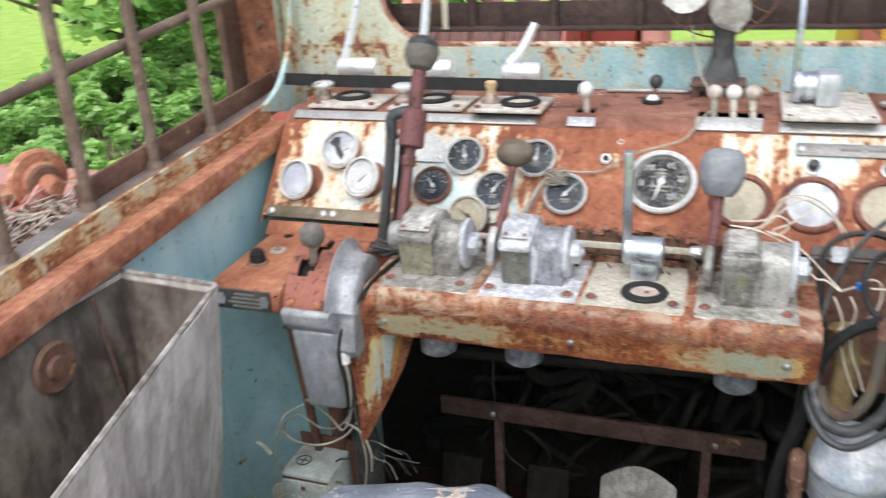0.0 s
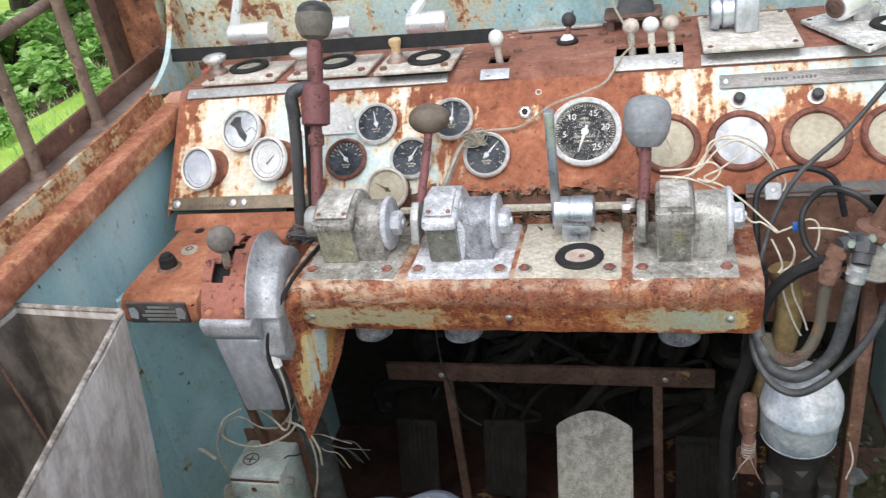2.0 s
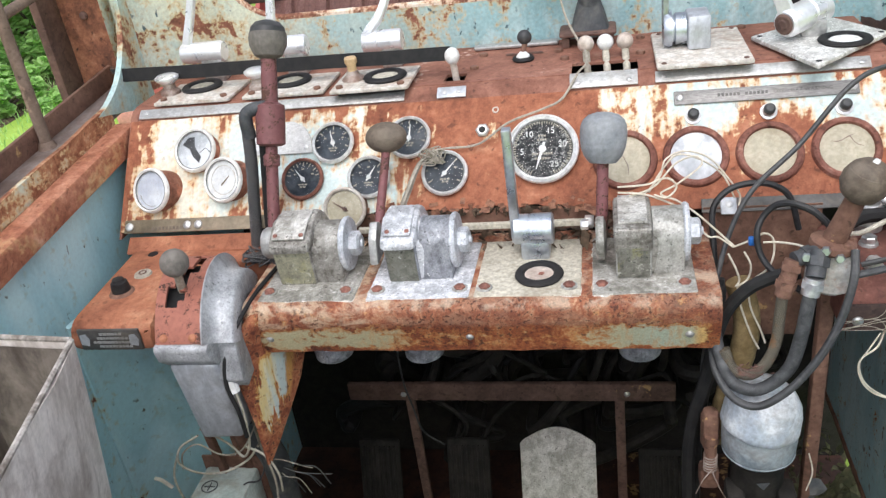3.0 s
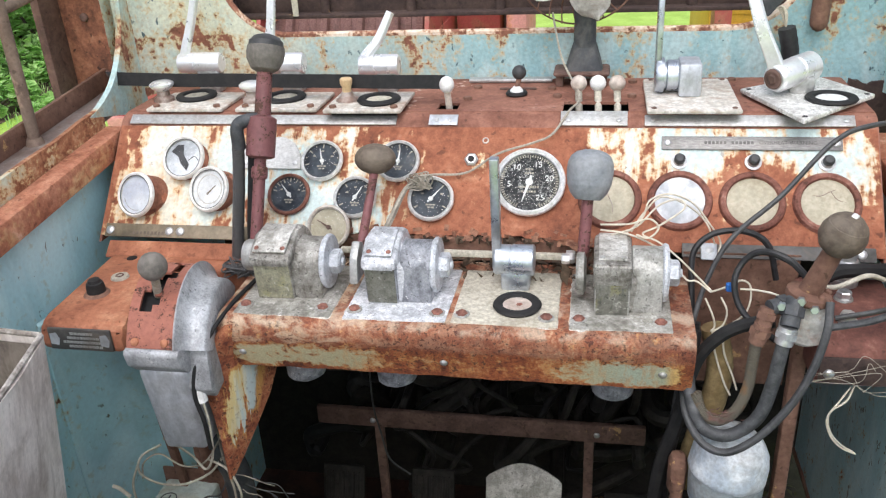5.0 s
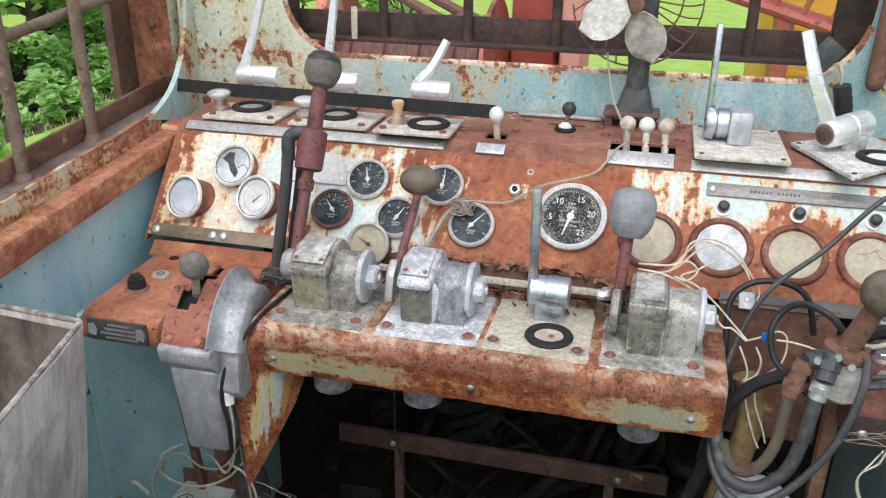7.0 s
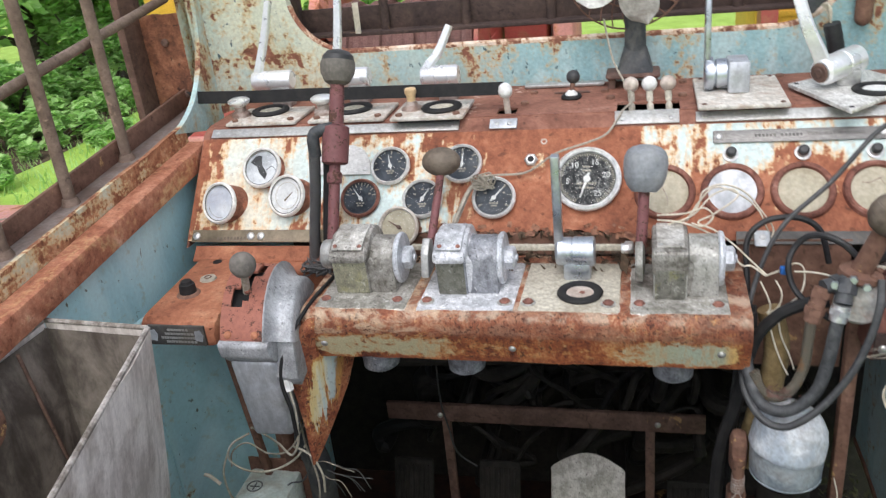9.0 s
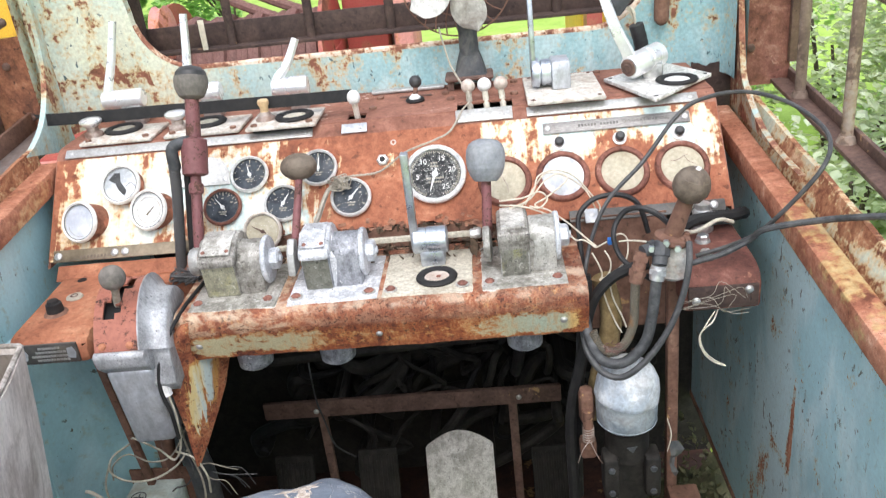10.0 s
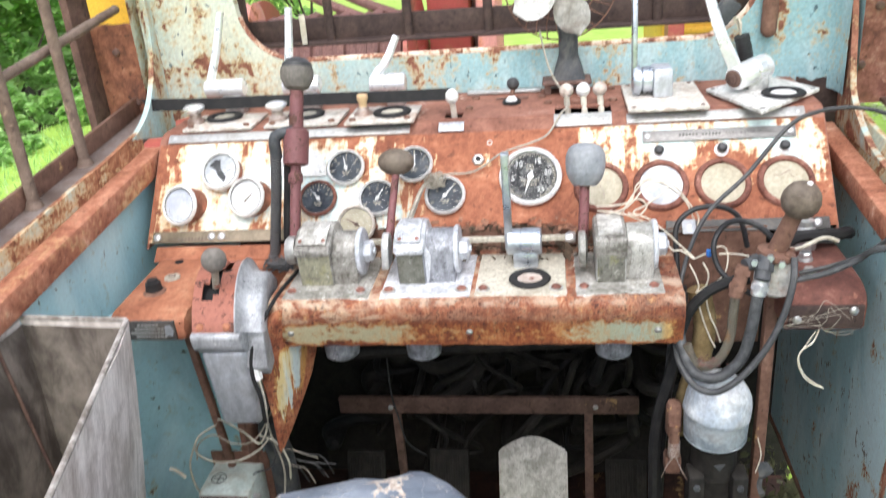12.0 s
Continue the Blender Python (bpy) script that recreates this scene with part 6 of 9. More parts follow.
for a, b_ in zip(prof, prof[1:]):
    k = 8 if abs(a[0] - b_[0]) + abs(a[1] - b_[1]) > 0.04 else 1
    fine += [(a[0] + (b_[0] - a[0]) * i / k, a[1] + (b_[1] - a[1]) * i / k) for i in range(k)]
fine.append(prof[-1])
rows = []
for y, z in fine:
    rows.append([bm.verts.new((x, y + 0.0012 * noise.noise((x * 25, y * 25, z * 25)), z + 0.0012 * noise.noise((x * 20, z * 25, 4)) + (0.0018 * noise.noise((x * 40, 1, 1)) if z < 0.818 else 0))) for x in xs])
for a, b_ in zip(rows, rows[1:]):
    for i in range(60):
        bm.faces.new((a[i], a[i + 1], b_[i + 1], b_[i]))
sheet = part("sheet", bm, "shelf", shelf, "shelf sheet with turned-down front lip", smooth=0.9)
so = sheet.modifiers.new("thick", "SOLIDIFY")
so.thickness, so.offset = 0.004, 1.0
for x in (SX0 + 0.002, SX1 - 0.002):
    bm = prism(B(), [(0.15, SZ - 0.002), (-0.016, SZ - 0.002), (-0.0255, SZ - 0.014), (-0.0255, 0.872), (-0.0085, 0.8185), (0.1, 0.828)], at_x(x - 0.002), 0.004)
    part("end_cheek", bm, "shelf", shelf)
for x in (-0.275, -0.0015, 0.27):
    part("screw", dome(B(), (x, -0.0228, 0.8425), (0, -1, -0.3), 0.0055, 0.004, 12), "zinc", shelf, "bright screw head")
# hanging gusset: a tapering folded plate at the open left end, its flange swelling out past the shelf
gus = thing("gusset", (-0.32, -0.03, 0.62), "pointed steel gusset plate, cream paint and rust", "bracket")
edge_out = [(-0.281, -0.02, 0.893), (-0.3, -0.038, 0.878), (-0.3215, -0.05, 0.852), (-0.3265, -0.053, 0.826), (-0.325, -0.052, 0.79), (-0.3215, -0.05, 0.752), (-0.3195, -0.048, 0.71), (-0.3185, -0.047, 0.67), (-0.317, -0.046, 0.642)]
fold = [(-0.27, -0.02, 0.892), (-0.279, -0.0285, 0.872), (-0.287, -0.026, 0.85), (-0.291, -0.022, 0.826), (-0.294, -0.024, 0.79), (-0.2985, -0.028, 0.752), (-0.304, -0.033, 0.71), (-0.3095, -0.039, 0.67), (-0.3145, -0.045, 0.642)]
inner = [(-0.262, 0.08, 0.828), (-0.2615, 0.08, 0.822), (-0.261, 0.078, 0.815), (-0.262, 0.07, 0.8), (-0.2655, 0.052, 0.774), (-0.273, 0.03, 0.741), (-0.286, 0.004, 0.705), (-0.301, -0.024, 0.668), (-0.314, -0.044, 0.641)]


def strip_sheet(rails, steps, thick, rough):
    """A sheet through rows of points; each row goes once across."""
    bm = B()
    grid = []
    for row in rails:
        line = smooth_line(row, steps)
        grid.append([bm.verts.new(p + rough * noise.noise_vector(p * 45)) for p in line])
    for a, b_ in zip(grid, grid[1:]):
        for i in range(len(a) - 1):
            bm.faces.new((a[i], a[i + 1], b_[i + 1], b_[i]))
    return bm


bm = strip_sheet([[a, [(p + q) / 2 - (0.0, 0.004, 0.0)[k] for k, (p, q) in enumerate(zip(a, b_))], b_] for a, b_ in zip(edge_out, fold)], 5, 0.004, 0.0012)
fl_ = part("flange", bm, "gusset", gus, "swelling rusty front flange with cream runs", smooth=1.0)
so = fl_.modifiers.new("thick", "SOLIDIFY")
so.thickness, so.offset = 0.0035, 0.0
bm = strip_sheet([[a, [p + (q - p) * 0.5 for p, q in zip(a, b_)], b_] for a, b_ in zip(fold[3:], inner[3:])], 5, 0.004, 0.0012)
web_ = part("web", bm, "gusset", gus, "cream and teal painted web, rust at the ragged rim", smooth=1.0)
so = web_.modifiers.new("thick", "SOLIDIFY")
so.thickness, so.offset = 0.0035, 0.0
part("bolt", jitter(dome(B(), (-0.312, -0.0515, 0.788), (-0.1, -1, 0.1), 0.0095, 0.007, 12), 0.0015, 90), "gusset", gus, "rust-swollen bolt head")


def base_plate(g, x0, x1, mat, y0=-0.017, y1=0.128, bolts=((0.012, 0.012), (-0.014, 0.012))):
    bm = box(B(), (x0, y0, SZ), (x1, y1, SZ + 0.006), 0.0025)
    part("base_plate", jitter(bm, 0.0008, 60), mat, g)
    loop = [(x0, y1), (x0, y0), (x1, y0), (x1, y1)]
    path = []
    for (ax_, ay_), (bx_, by_) in zip(loop, loop[1:]):
        path += [Vector((ax_ + (bx_ - ax_) * k / 16 + 0.0022 * noise.noise((ax_ * 30 + k, ay_ * 30, 1)), ay_ + (by_ - ay_) * k / 16 + 0.0022 * noise.noise((k * 0.7, ax_ * 40, 2)), SZ + 0.0012 + 0.001 * noise.noise((k * 1.3, ay_ * 50, 7)))) for k in range(16)]
    part("crust", tube(B(), path, 0.0026, 6, 3), "crust", g, "white corrosion crust round the plate")
    for dx, dy in bolts:
        c = Vector(((x0 if dx > 0 else x1) + dx, y0 + dy + 0.008, SZ + 0.006))
        part("washer", lathe(B(), [(0.0105, 0), (0.0105, 0.0012), (0.0095, 0.0016)], Matrix.Translation(c), 16), "cast_side", g)
        part("bolt", dome(hexhead(B(), c, (0, 0, 1), 0.0075, 0.0045), c + Vector((0, 0, 0.004)), (0, 0, 1), 0.0055, 0.0025, 8), "bolt_rust", g, "red rusty bolt head")


def valve(x, label, mat, plate, plate_mat, w, end, face_mat, face_label, cover_mat, lower_mat, top=0.984, y=0.062, flat_top=False):
    """A cast lever housing: a hooded block, a shoulder, a drum that stands on the base, a disc and a hex nut."""
    g = thing("lever_housing", (x, y, SZ), label, "lever housing", "cast lever housings on the shelf")
    base_plate(g, plate[0], plate[1], plate_mat)
    z0 = SZ + 0.005
    if flat_top:
        hood = [(0.0135, 0.935), (0.0125, 0.962), (0.0165, 0.97), (0.022, 0.972), (0.096, 0.974), (0.106, 0.969), (0.111, 0.955), (0.112, 0.935)]
        cap = [(0.024, 0.9718), (0.098, 0.9738), (0.098, 0.9758), (0.024, 0.9738)]
        low_p = [(0.0185, z0), (0.0145, 0.9365), (0.112, 0.9365), (0.112, z0)]
        face = [(0.0172, z0 + 0.002), (0.0128, 0.944), (0.018, 0.944), (0.022, z0 + 0.002)]
        screws = [(0.029, 0.9742, (0, 0, 1))]
    else:
        hood = [(0.013, 0.951), (0.0118, 0.958), (0.0165, 0.966), (0.05, top - 0.004), (0.066, top), (0.088, top - 0.003), (0.103, top - 0.014), (0.111, top - 0.034), (0.111, 0.95)]
        cap = [(0.0195, 0.9685), (0.0505, top - 0.0026), (0.075, top + 0.0005), (0.0745, top + 0.0028), (0.0495, top), (0.0185, 0.9713)]
        low_p = [(0.024, z0), (0.0195, 0.953), (0.104, 0.953), (0.108, z0)]
        face = [(0.0226, z0 + 0.002), (0.0178, 0.9525), (0.022, 0.9525), (0.027, z0 + 0.002)]
        screws = [(0.0245, 0.9735, (0, -0.45, 0.9))]
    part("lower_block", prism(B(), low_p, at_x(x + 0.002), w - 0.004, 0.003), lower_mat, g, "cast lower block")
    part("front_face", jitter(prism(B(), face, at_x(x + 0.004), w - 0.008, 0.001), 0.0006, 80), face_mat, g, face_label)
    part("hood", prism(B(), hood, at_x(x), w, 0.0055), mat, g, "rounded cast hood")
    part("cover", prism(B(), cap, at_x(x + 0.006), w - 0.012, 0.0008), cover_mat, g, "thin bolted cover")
    for sy, sz, nrm in screws:
        for sx in (0.0105, w - 0.0105):
            part("cover_screw", dome(B(), (x + sx, sy, sz), nrm, 0.0034, 0.002, 10), "bolt_rust" if not flat_top else "alu", g)
    # rounded shoulder that falls from the hood to the drum
    sh = bmesh.new()
    hi = 0.971 if not flat_top else 0.966
    pa = [(0.026, z0), (0.024, 0.95), (0.05, hi + 0.004), (0.088, hi + 0.002), (0.104, 0.95), (0.106, z0)]
    pb = [(0.03, z0), (0.03, 0.946), (0.048, hi - 0.004), (0.08, hi - 0.006), (0.094, 0.946), (0.096, z0)]
    va = [sh.verts.new((x + w - 0.008, *q)) for q in pa]
    vb = [sh.verts.new((x + w + 0.012, *q)) for q in pb]
    for k in range(6):
        sh.faces.new((va[k], va[(k + 1) % 6], vb[(k + 1) % 6], vb[k]))
    sh.faces.new(va[::-1]), sh.faces.new(vb)
    bmesh.ops.bevel(sh, geom=list(sh.edges), offset=0.006, segments=3, affect="EDGES", profile=0.5)
    part("shoulder", sh, mat, g, "cast shoulder", smooth=0.9)
    # drum: half round above, straight sides down to the base
    rr, zc = 0.0335, 0.939
    arch = [(y + rr * math.cos(radians(a)), zc + rr * math.sin(radians(a))) for a in range(0, 181, 12)]
    part("drum", prism(B(), [(y + rr * 1.02, z0), *arch, (y - rr * 1.02, z0)], at_x(x + w), end - w, 0.0022), lower_mat, g, "cast drum on its foot", smooth=0.7)
    c1 = Vector((x + end, y, zc))
    part("disc", lathe(B(), [(0.0345, -0.001), (0.0368, 0.001), (0.0372, 0.004), (0.0355, 0.0068), (0.03, 0.0075)], axis(c1, c1 + Vector((1, 0, 0)))[0], 34), "alu_disc", g, "smooth pale end disc")
    part("nut", lathe(B(), [(0.0165, 0), (0.0168, 0.003), (0.0168, 0.012), (0.0135, 0.0145)], axis(c1 + Vector((0.007, 0, 0)), c1 + Vector((1, 0, 0)))[0], 6), "alu_disc", g, "hex nut")
    part("stud", rod(B(), c1 + Vector((0.018, 0, 0)), c1 + Vector((0.0245, 0, 0)), 0.006, 0.0052, 10), "alu_disc", g)
    return g


v1 = valve(-0.265, "weathered cast aluminium lever housing, tall maroon lever", "cast_brown", (-0.284, -0.151), "cast_plate", 0.057, 0.092, "moss", "front face overgrown with yellow-green lichen", "cast_pale", "cast_brown")
bm = lathe(B(), [(0.02, 0), (0.022, 0.004), (0.022, 0.016)], axis((-0.292, 0.07, 0.94), (-0.2, 0.07, 0.94))[0], 20)
part("pivot", bm, "alu", v1)
p0, p1 = Vector((-0.285, 0.085, 0.94)), Vector((-0.274, 0.19, 1.185))
dd = (p1 - p0).normalized()
part("rod", rod(B(), p0, p0 + dd * 0.2, 0.0085, 0.0085, 14), "maroon", v1, "pitted maroon rod")
part("rod_joint", lathe(B(), [(0.0105, 0), (0.0115, 0.003), (0.0115, 0.014), (0.01, 0.017)], axis(p0 + dd * 0.1, p1)[0], 14), "maroon", v1)
part("collar", lathe(B(), [(0.014, 0), (0.02, 0.003), (0.0205, 0.04), (0.02, 0.056), (0.013, 0.06)], axis(p0 + dd * 0.128, p1)[0], 22), "maroon", v1, "thick maroon collar")
part("upper_rod", rod(B(), p0 + dd * 0.18, p1, 0.0115, 0.0105, 14), "maroon", v1)
kn = part("knob", lathe(B(), [(0.01, -0.026), (0.019, -0.021), (0.0255, -0.008), (0.0265, 0.003), (0.0255, 0.01)], axis(p1 + dd * 0.006, p1 + dd)[0], 28), "knob_dark", v1, "dusty dark rubber ball knob")
part("cap", lathe(B(), [(0.0245, 0.01), (0.0235, 0.017), (0.017, 0.024), (0.005, 0.0275)], axis(p1 + dd * 0.006, p1 + dd)[0], 28), "knob_cap", kn, "black cap")

v2 = valve(-0.112, "white corroded cast aluminium lever housing", "cast_white", (-0.134, 0.002), "plate_white", 0.047, 0.088, "cast_olive", "grey-olive front face", "cast_white", "cast_grey")
part("arm_plate", prism(B(), [(0.04, 0.915), (0.075, 0.915), (0.085, 0.958), (0.07, 0.966), (0.05, 0.95)], at_x(-0.138), 0.012, 0.003), "alu", v2, "grey lever foot")
p0, p1 = Vector((-0.132, 0.08, 0.94)), Vector((-0.1265, 0.172, 1.03))
part("rod", rod(B(), p0, p1, 0.0065, 0.006, 12), "maroon", v2, "thin maroon rod")
part("knob", ball(B(), (-0.126, 0.178, 1.044), 0.03, 1, 0.8, 0.72), "knob_brown", v2, "flattened brown rubber knob")

g = thing("broken_lever", (0.075, 0.05, SZ), "pale plate with a broken chrome lever and rubber ring", "control lever")
base_plate(g, 0.008, 0.141, "plate")
part("ring", torus(B(), Matrix.Translation((0.088, 0.03, SZ + 0.009)), 0.025, 0.0065, 30, 8, 0.65), "black", g, "black rubber ring")
part("disc", lathe(B(), [(0.02, 0), (0.019, 0.003), (0.002, 0.0035)], Matrix.Translation((0.088, 0.03, SZ + 0.006)), 22), "knob_pale", g, "pale stained disc")
part("disc_hole", prism(B(), [(-0.004, -0.002), (0.001, -0.004), (0.004, 0.0), (0.002, 0.004), (-0.003, 0.003)], Matrix.Translation((0.091, 0.029, SZ + 0.0096)), 0.0005), "ring_rust", g, "rusty hole in the disc")
part("foot", box(B(), (0.062, 0.072, SZ + 0.004), (0.1, 0.105, 0.925), 0.004), "chrome_dull", g)
part("barrel", lathe(B(), [(0.018, 0), (0.0205, 0.003), (0.0205, 0.022), (0.0195, 0.0225), (0.0195, 0.024), (0.021, 0.0245), (0.021, 0.052), (0.019, 0.054)], axis((0.052, 0.088, 0.937), (0.2, 0.088, 0.937))[0], 28), "chrome_dull", g, "chrome barrel")
mm = Matrix.Translation((0.056, 0.086, 0.93)) @ Matrix.Rotation(radians(2), 4, "X")
part("arm", box(B(), (-0.006, -0.006, -0.005), (0.006, 0.008, 0.152), 0.002, mm), "chrome_dull", g, "square chrome arm broken off at the top")

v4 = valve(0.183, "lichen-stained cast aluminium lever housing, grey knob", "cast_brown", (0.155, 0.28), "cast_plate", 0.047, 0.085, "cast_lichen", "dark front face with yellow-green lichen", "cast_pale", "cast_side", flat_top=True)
part("side_disc", lathe(B(), [(0.026, 0), (0.028, 0.003), (0.028, 0.01), (0.02, 0.013)], axis((0.161, 0.065, 0.932), (0.3, 0.065, 0.932))[0], 24), "cast_side", v4)
part("pinch_bolt", hexhead(B(), (0.152, 0.07, 0.95), (-1, 0, 0), 0.007, 0.01), "zinc", v4)
p0, p1 = Vector((0.168, 0.082, 0.935)), Vector((0.173, 0.112, 1.02))
part("rod", rod(B(), p0, p1, 0.008, 0.0075, 14), "maroon", v4, "maroon rod")
ku = (p1 - p0).normalized()
part("knob", lathe(B(), [(0.0165, -0.002), (0.0195, 0.001), (0.0245, 0.0075), (0.0278, 0.0165), (0.028, 0.0166), (0.0296, 0.027), (0.03, 0.037), (0.029, 0.046), (0.0258, 0.0535), (0.019, 0.0592), (0.0095, 0.0622), (0.002, 0.0628)], axis(p1 - ku * 0.002, p1 + ku)[0], 30), "knob_grey", v4, "large grey egg-shaped knob with a moulding seam")

# cross shaft behind the housings
s = thing("cross_shaft", (0.03, 0.118, 0.93), "bare flat steel linkage shaft between the levers", "shaft")
part("bar", box(B(), (-0.17, 0.112, 0.926), (0.15, 0.12, 0.934), 0.001), "plate", s)
part("clevis", hexhead(B(), (0.146, 0.116, 0.93), (1, 0, 0), 0.009, 0.012), "zinc", s)
# dead leaves in the gap
rng = random.Random(8)
bm = B()
for i in range(60):
    c = Vector((rng.uniform(-0.1, 0.18), rng.uniform(0.125, 0.148), rng.uniform(0.896, 0.915)))
    mm = Matrix.Translation(c) @ Euler((rng.uniform(-1.2, 1.2), rng.uniform(-1, 1), rng.uniform(0, 6))).to_matrix().to_4x4()
    L = rng.uniform(0.006, 0.014)
    v = [bm.verts.new(mm @ Vector(p)) for p in ((-L, 0, 0), (0, -L * 0.45, 0.002), (L, 0, 0.004), (0, L * 0.45, 0.002))]
    bm.faces.new(v)
c = Vector((0.146, 0.095, 0.915))
v = [bm.verts.new(c + Vector(p)) for p in ((-0.004, 0, 0.02), (0.006, -0.004, 0.008), (0.003, -0.006, -0.016), (-0.006, -0.002, -0.004))]
bm.faces.new(v)
rng = random.Random(77)
for k in range(170):
    c = Vector((rng.uniform(-0.27, 0.27), rng.uniform(0.1, 0.152), SZ + 0.004 + 0.022 * rng.random() ** 2))
    mm = Matrix.Translation(c) @ Euler((rng.uniform(-0.9, 0.9), rng.uniform(-0.9, 0.9), rng.uniform(0, 6))).to_matrix().to_4x4()
    L = rng.uniform(0.004, 0.011)
    bm.faces.new([bm.verts.new(mm @ Vector(p)) for p in ((-L, 0, 0.002), (-L * 0.2, -L * 0.45, 0), (L, 0, 0.003), (-L * 0.2, L * 0.45, 0))])
single("leaf_litter", bm, "litter", "dry brown leaves caught behind the levers", "dead leaves", kind="stuff")
# knobs that hang under the shelf
for x in (-0.224, -0.088, 0.213):
    single("bushing", lathe(B(), [(0.02, 0), (0.028, 0.006), (0.029, 0.03), (0.03, 0.05), (0.03, 0.139)], Matrix.Translation((x, 0.06, SZ - 0.14)), 24), "cast_grey", "pale metal bushing under the lever shelf", "bushing", "bushings under the shelf")

# ---- left control box with the selector gate ----
cb = thing("control_box", (-0.46, 0.05, 0.85), "smooth orange-rust control box beside the selector", "control box")
bm = B()
prof = [(0.158, 0.85), (0.158, 0.9), (-0.035, 0.894), (-0.052, 0.888), (-0.061, 0.872), (-0.06, 0.85)]
prism(bm, prof, at_x(-0.549), 0.126, 0.0105)
box(bm, (-0.43, 0.1, 0.85), (-0.3, 0.157, 0.896), 0.003)
part("body", bm, "box", cb)
part("washer", lathe(B(), [(0.0185, 0), (0.016, 0.003), (0.0115, 0.004)], Matrix.Translation((-0.503, 0.02, 0.8955)), 20), "iron_red", cb)
part("button", lathe(B(), [(0.013, 0), (0.0125, 0.008), (0.0115, 0.014), (0.009, 0.015), (0.008, 0.019), (0.003, 0.02)], Matrix.Translation((-0.503, 0.02, 0.899)), 20), "black", cb, "black push button")
bm = lathe(B(), [(0.0135, 0), (0.012, 0.003), (0.007, 0.0032)], Matrix.Translation((-0.494, 0.067, 0.897)), 20)
part("plug", bm, "string", cb, "pale slotted plug")
part("plug_slot", torus(B(), Matrix.Translation((-0.494, 0.067, 0.9005)), 0.005, 0.0012, 14, 5), "iron", cb)
# Black disc on the lid, its colour standing for the shaded hole.
part("hole", lathe(B(), [(0.008, 0), (0.0075, 0.0008)], Matrix.Translation((-0.507, 0.125, 0.899)), 14), "black", cb, "black disc standing for a drilled hole")
lp = part("label_plate", box(B(), (-0.528, -0.0655, 0.857), (-0.437, -0.061, 0.889), 0.001), "strip_dark", cb, "dark label plate with worn writing")
bm = B()
rng = random.Random(2)
for row, (x0, x1) in enumerate(((-0.495, -0.462), (-0.5, -0.458), (-0.507, -0.45), (-0.5, -0.455))):
    x = x0
    while x < x1:
        w = rng.uniform(0.003, 0.006)
        box(bm, (x, -0.0662, 0.881 - row * 0.0065), (x + w * 0.8, -0.0653, 0.8845 - row * 0.0065))
        x += w
part("marks", bm, "strip", lp, "worn writing as bars")
for x in (-0.519, -0.446):
    bm = prism(B(), [(x - 0.007, 0.866), (x + 0.004, 0.864), (x + 0.007, 0.874), (x + 0.003, 0.883), (x - 0.006, 0.881)], Matrix.Translation((0, -0.0653, 0)) @ XZ, 0.001)
    part("worn_patch", bm, "alu_smooth", lp, "bare metal patch round the rivet")
bm = box(B(), (-0.56, 0.0, 0.84), (-0.3, 0.15, 0.85))
part("bottom", bm, "iron", cb)

gate = thing("selector_gate", (-0.36, 0.0, 0.71), "gear selector with red gate plate in an aluminium housing", "gear selector")
CY, CZ, R0 = 0.0, 0.831, 0.114
skew = lambda x, y, z: Vector((x - 0.16 * (y + 0.1), y, z))
arc = lambda a, r: (CY - r * math.sin(radians(a)), CZ + r * math.cos(radians(a)))
angs = [-52 + 4 * k for k in range(29)]
gx0, gx1 = -0.393, -0.329
ax = [gx0 + q * (gx1 - gx0) for q in (0.0, 0.21, 0.36, 0.48, 0.62, 0.8, 1.0)]
sl = [(ax[3], -30, ax[5], -16), (ax[4], -16, ax[5], 2), (ax[3], 0, ax[5], 7), (ax[2], 7, ax[4], 20), (ax[1], 20, ax[3], 36), (ax[3], 24, ax[4], 31)]
ay = sorted({*angs, *[h[k] for h in sl for k in (1, 3)]})
part("gate_plate", holed(B(), ax, ay, sl, lambda x, a, d: skew(x, *arc(a, R0 + d)), 0.0035), "gate", gate, "pitted red gate plate with stepped slot", smooth=0.9)


def sector(r, x0, x1, tail, bev):
    bm = prism(B(), [arc(a, r) for a in angs] + tail, at_x(x0), x1 - x0, bev)
    for v in bm.verts:
        v.co = skew(*v.co)
    return bm


part("slot_lining", sector(R0 - 0.014, gx0 + 0.002, gx1, [(-0.05, 0.83), (0.05, 0.83)], 0), "black", gate)
for x in (gx0 + 0.012, gx1 - 0.012):
    part("screw", dome(B(), skew(x, *arc(56, R0)), (0, -0.8, 0.56), 0.0055, 0.004, 10), "box", gate)
# concave aluminium side: thin raised edge, hollow, then a lower flat
bm = B()
cut = [(gx1, R0 - 0.004), (gx1, R0 + 0.003), (gx1 + 0.0025, R0 + 0.004), (gx1 + 0.005, R0 - 0.001), (gx1 + 0.009, R0 - 0.008), (gx1 + 0.014, R0 - 0.0135), (gx1 + 0.021, R0 - 0.017), (gx1 + 0.034, R0 - 0.019), (gx1 + 0.0375, R0 - 0.023), (gx1 + 0.038, R0 - 0.05)]
hoop = [[bm.verts.new(skew(x, *arc(a, r))) for x, r in cut] for a in angs]
for p, q in zip(hoop, hoop[1:]):
    for k in range(len(cut) - 1):
        bm.faces.new((p[k], p[k + 1], q[k + 1], q[k]))
bm.faces.new(hoop[0]), bm.faces.new(hoop[-1][::-1])
part("rim", bm, "cast_housing", gate, "hollow-curved aluminium rim", smooth=0.9)
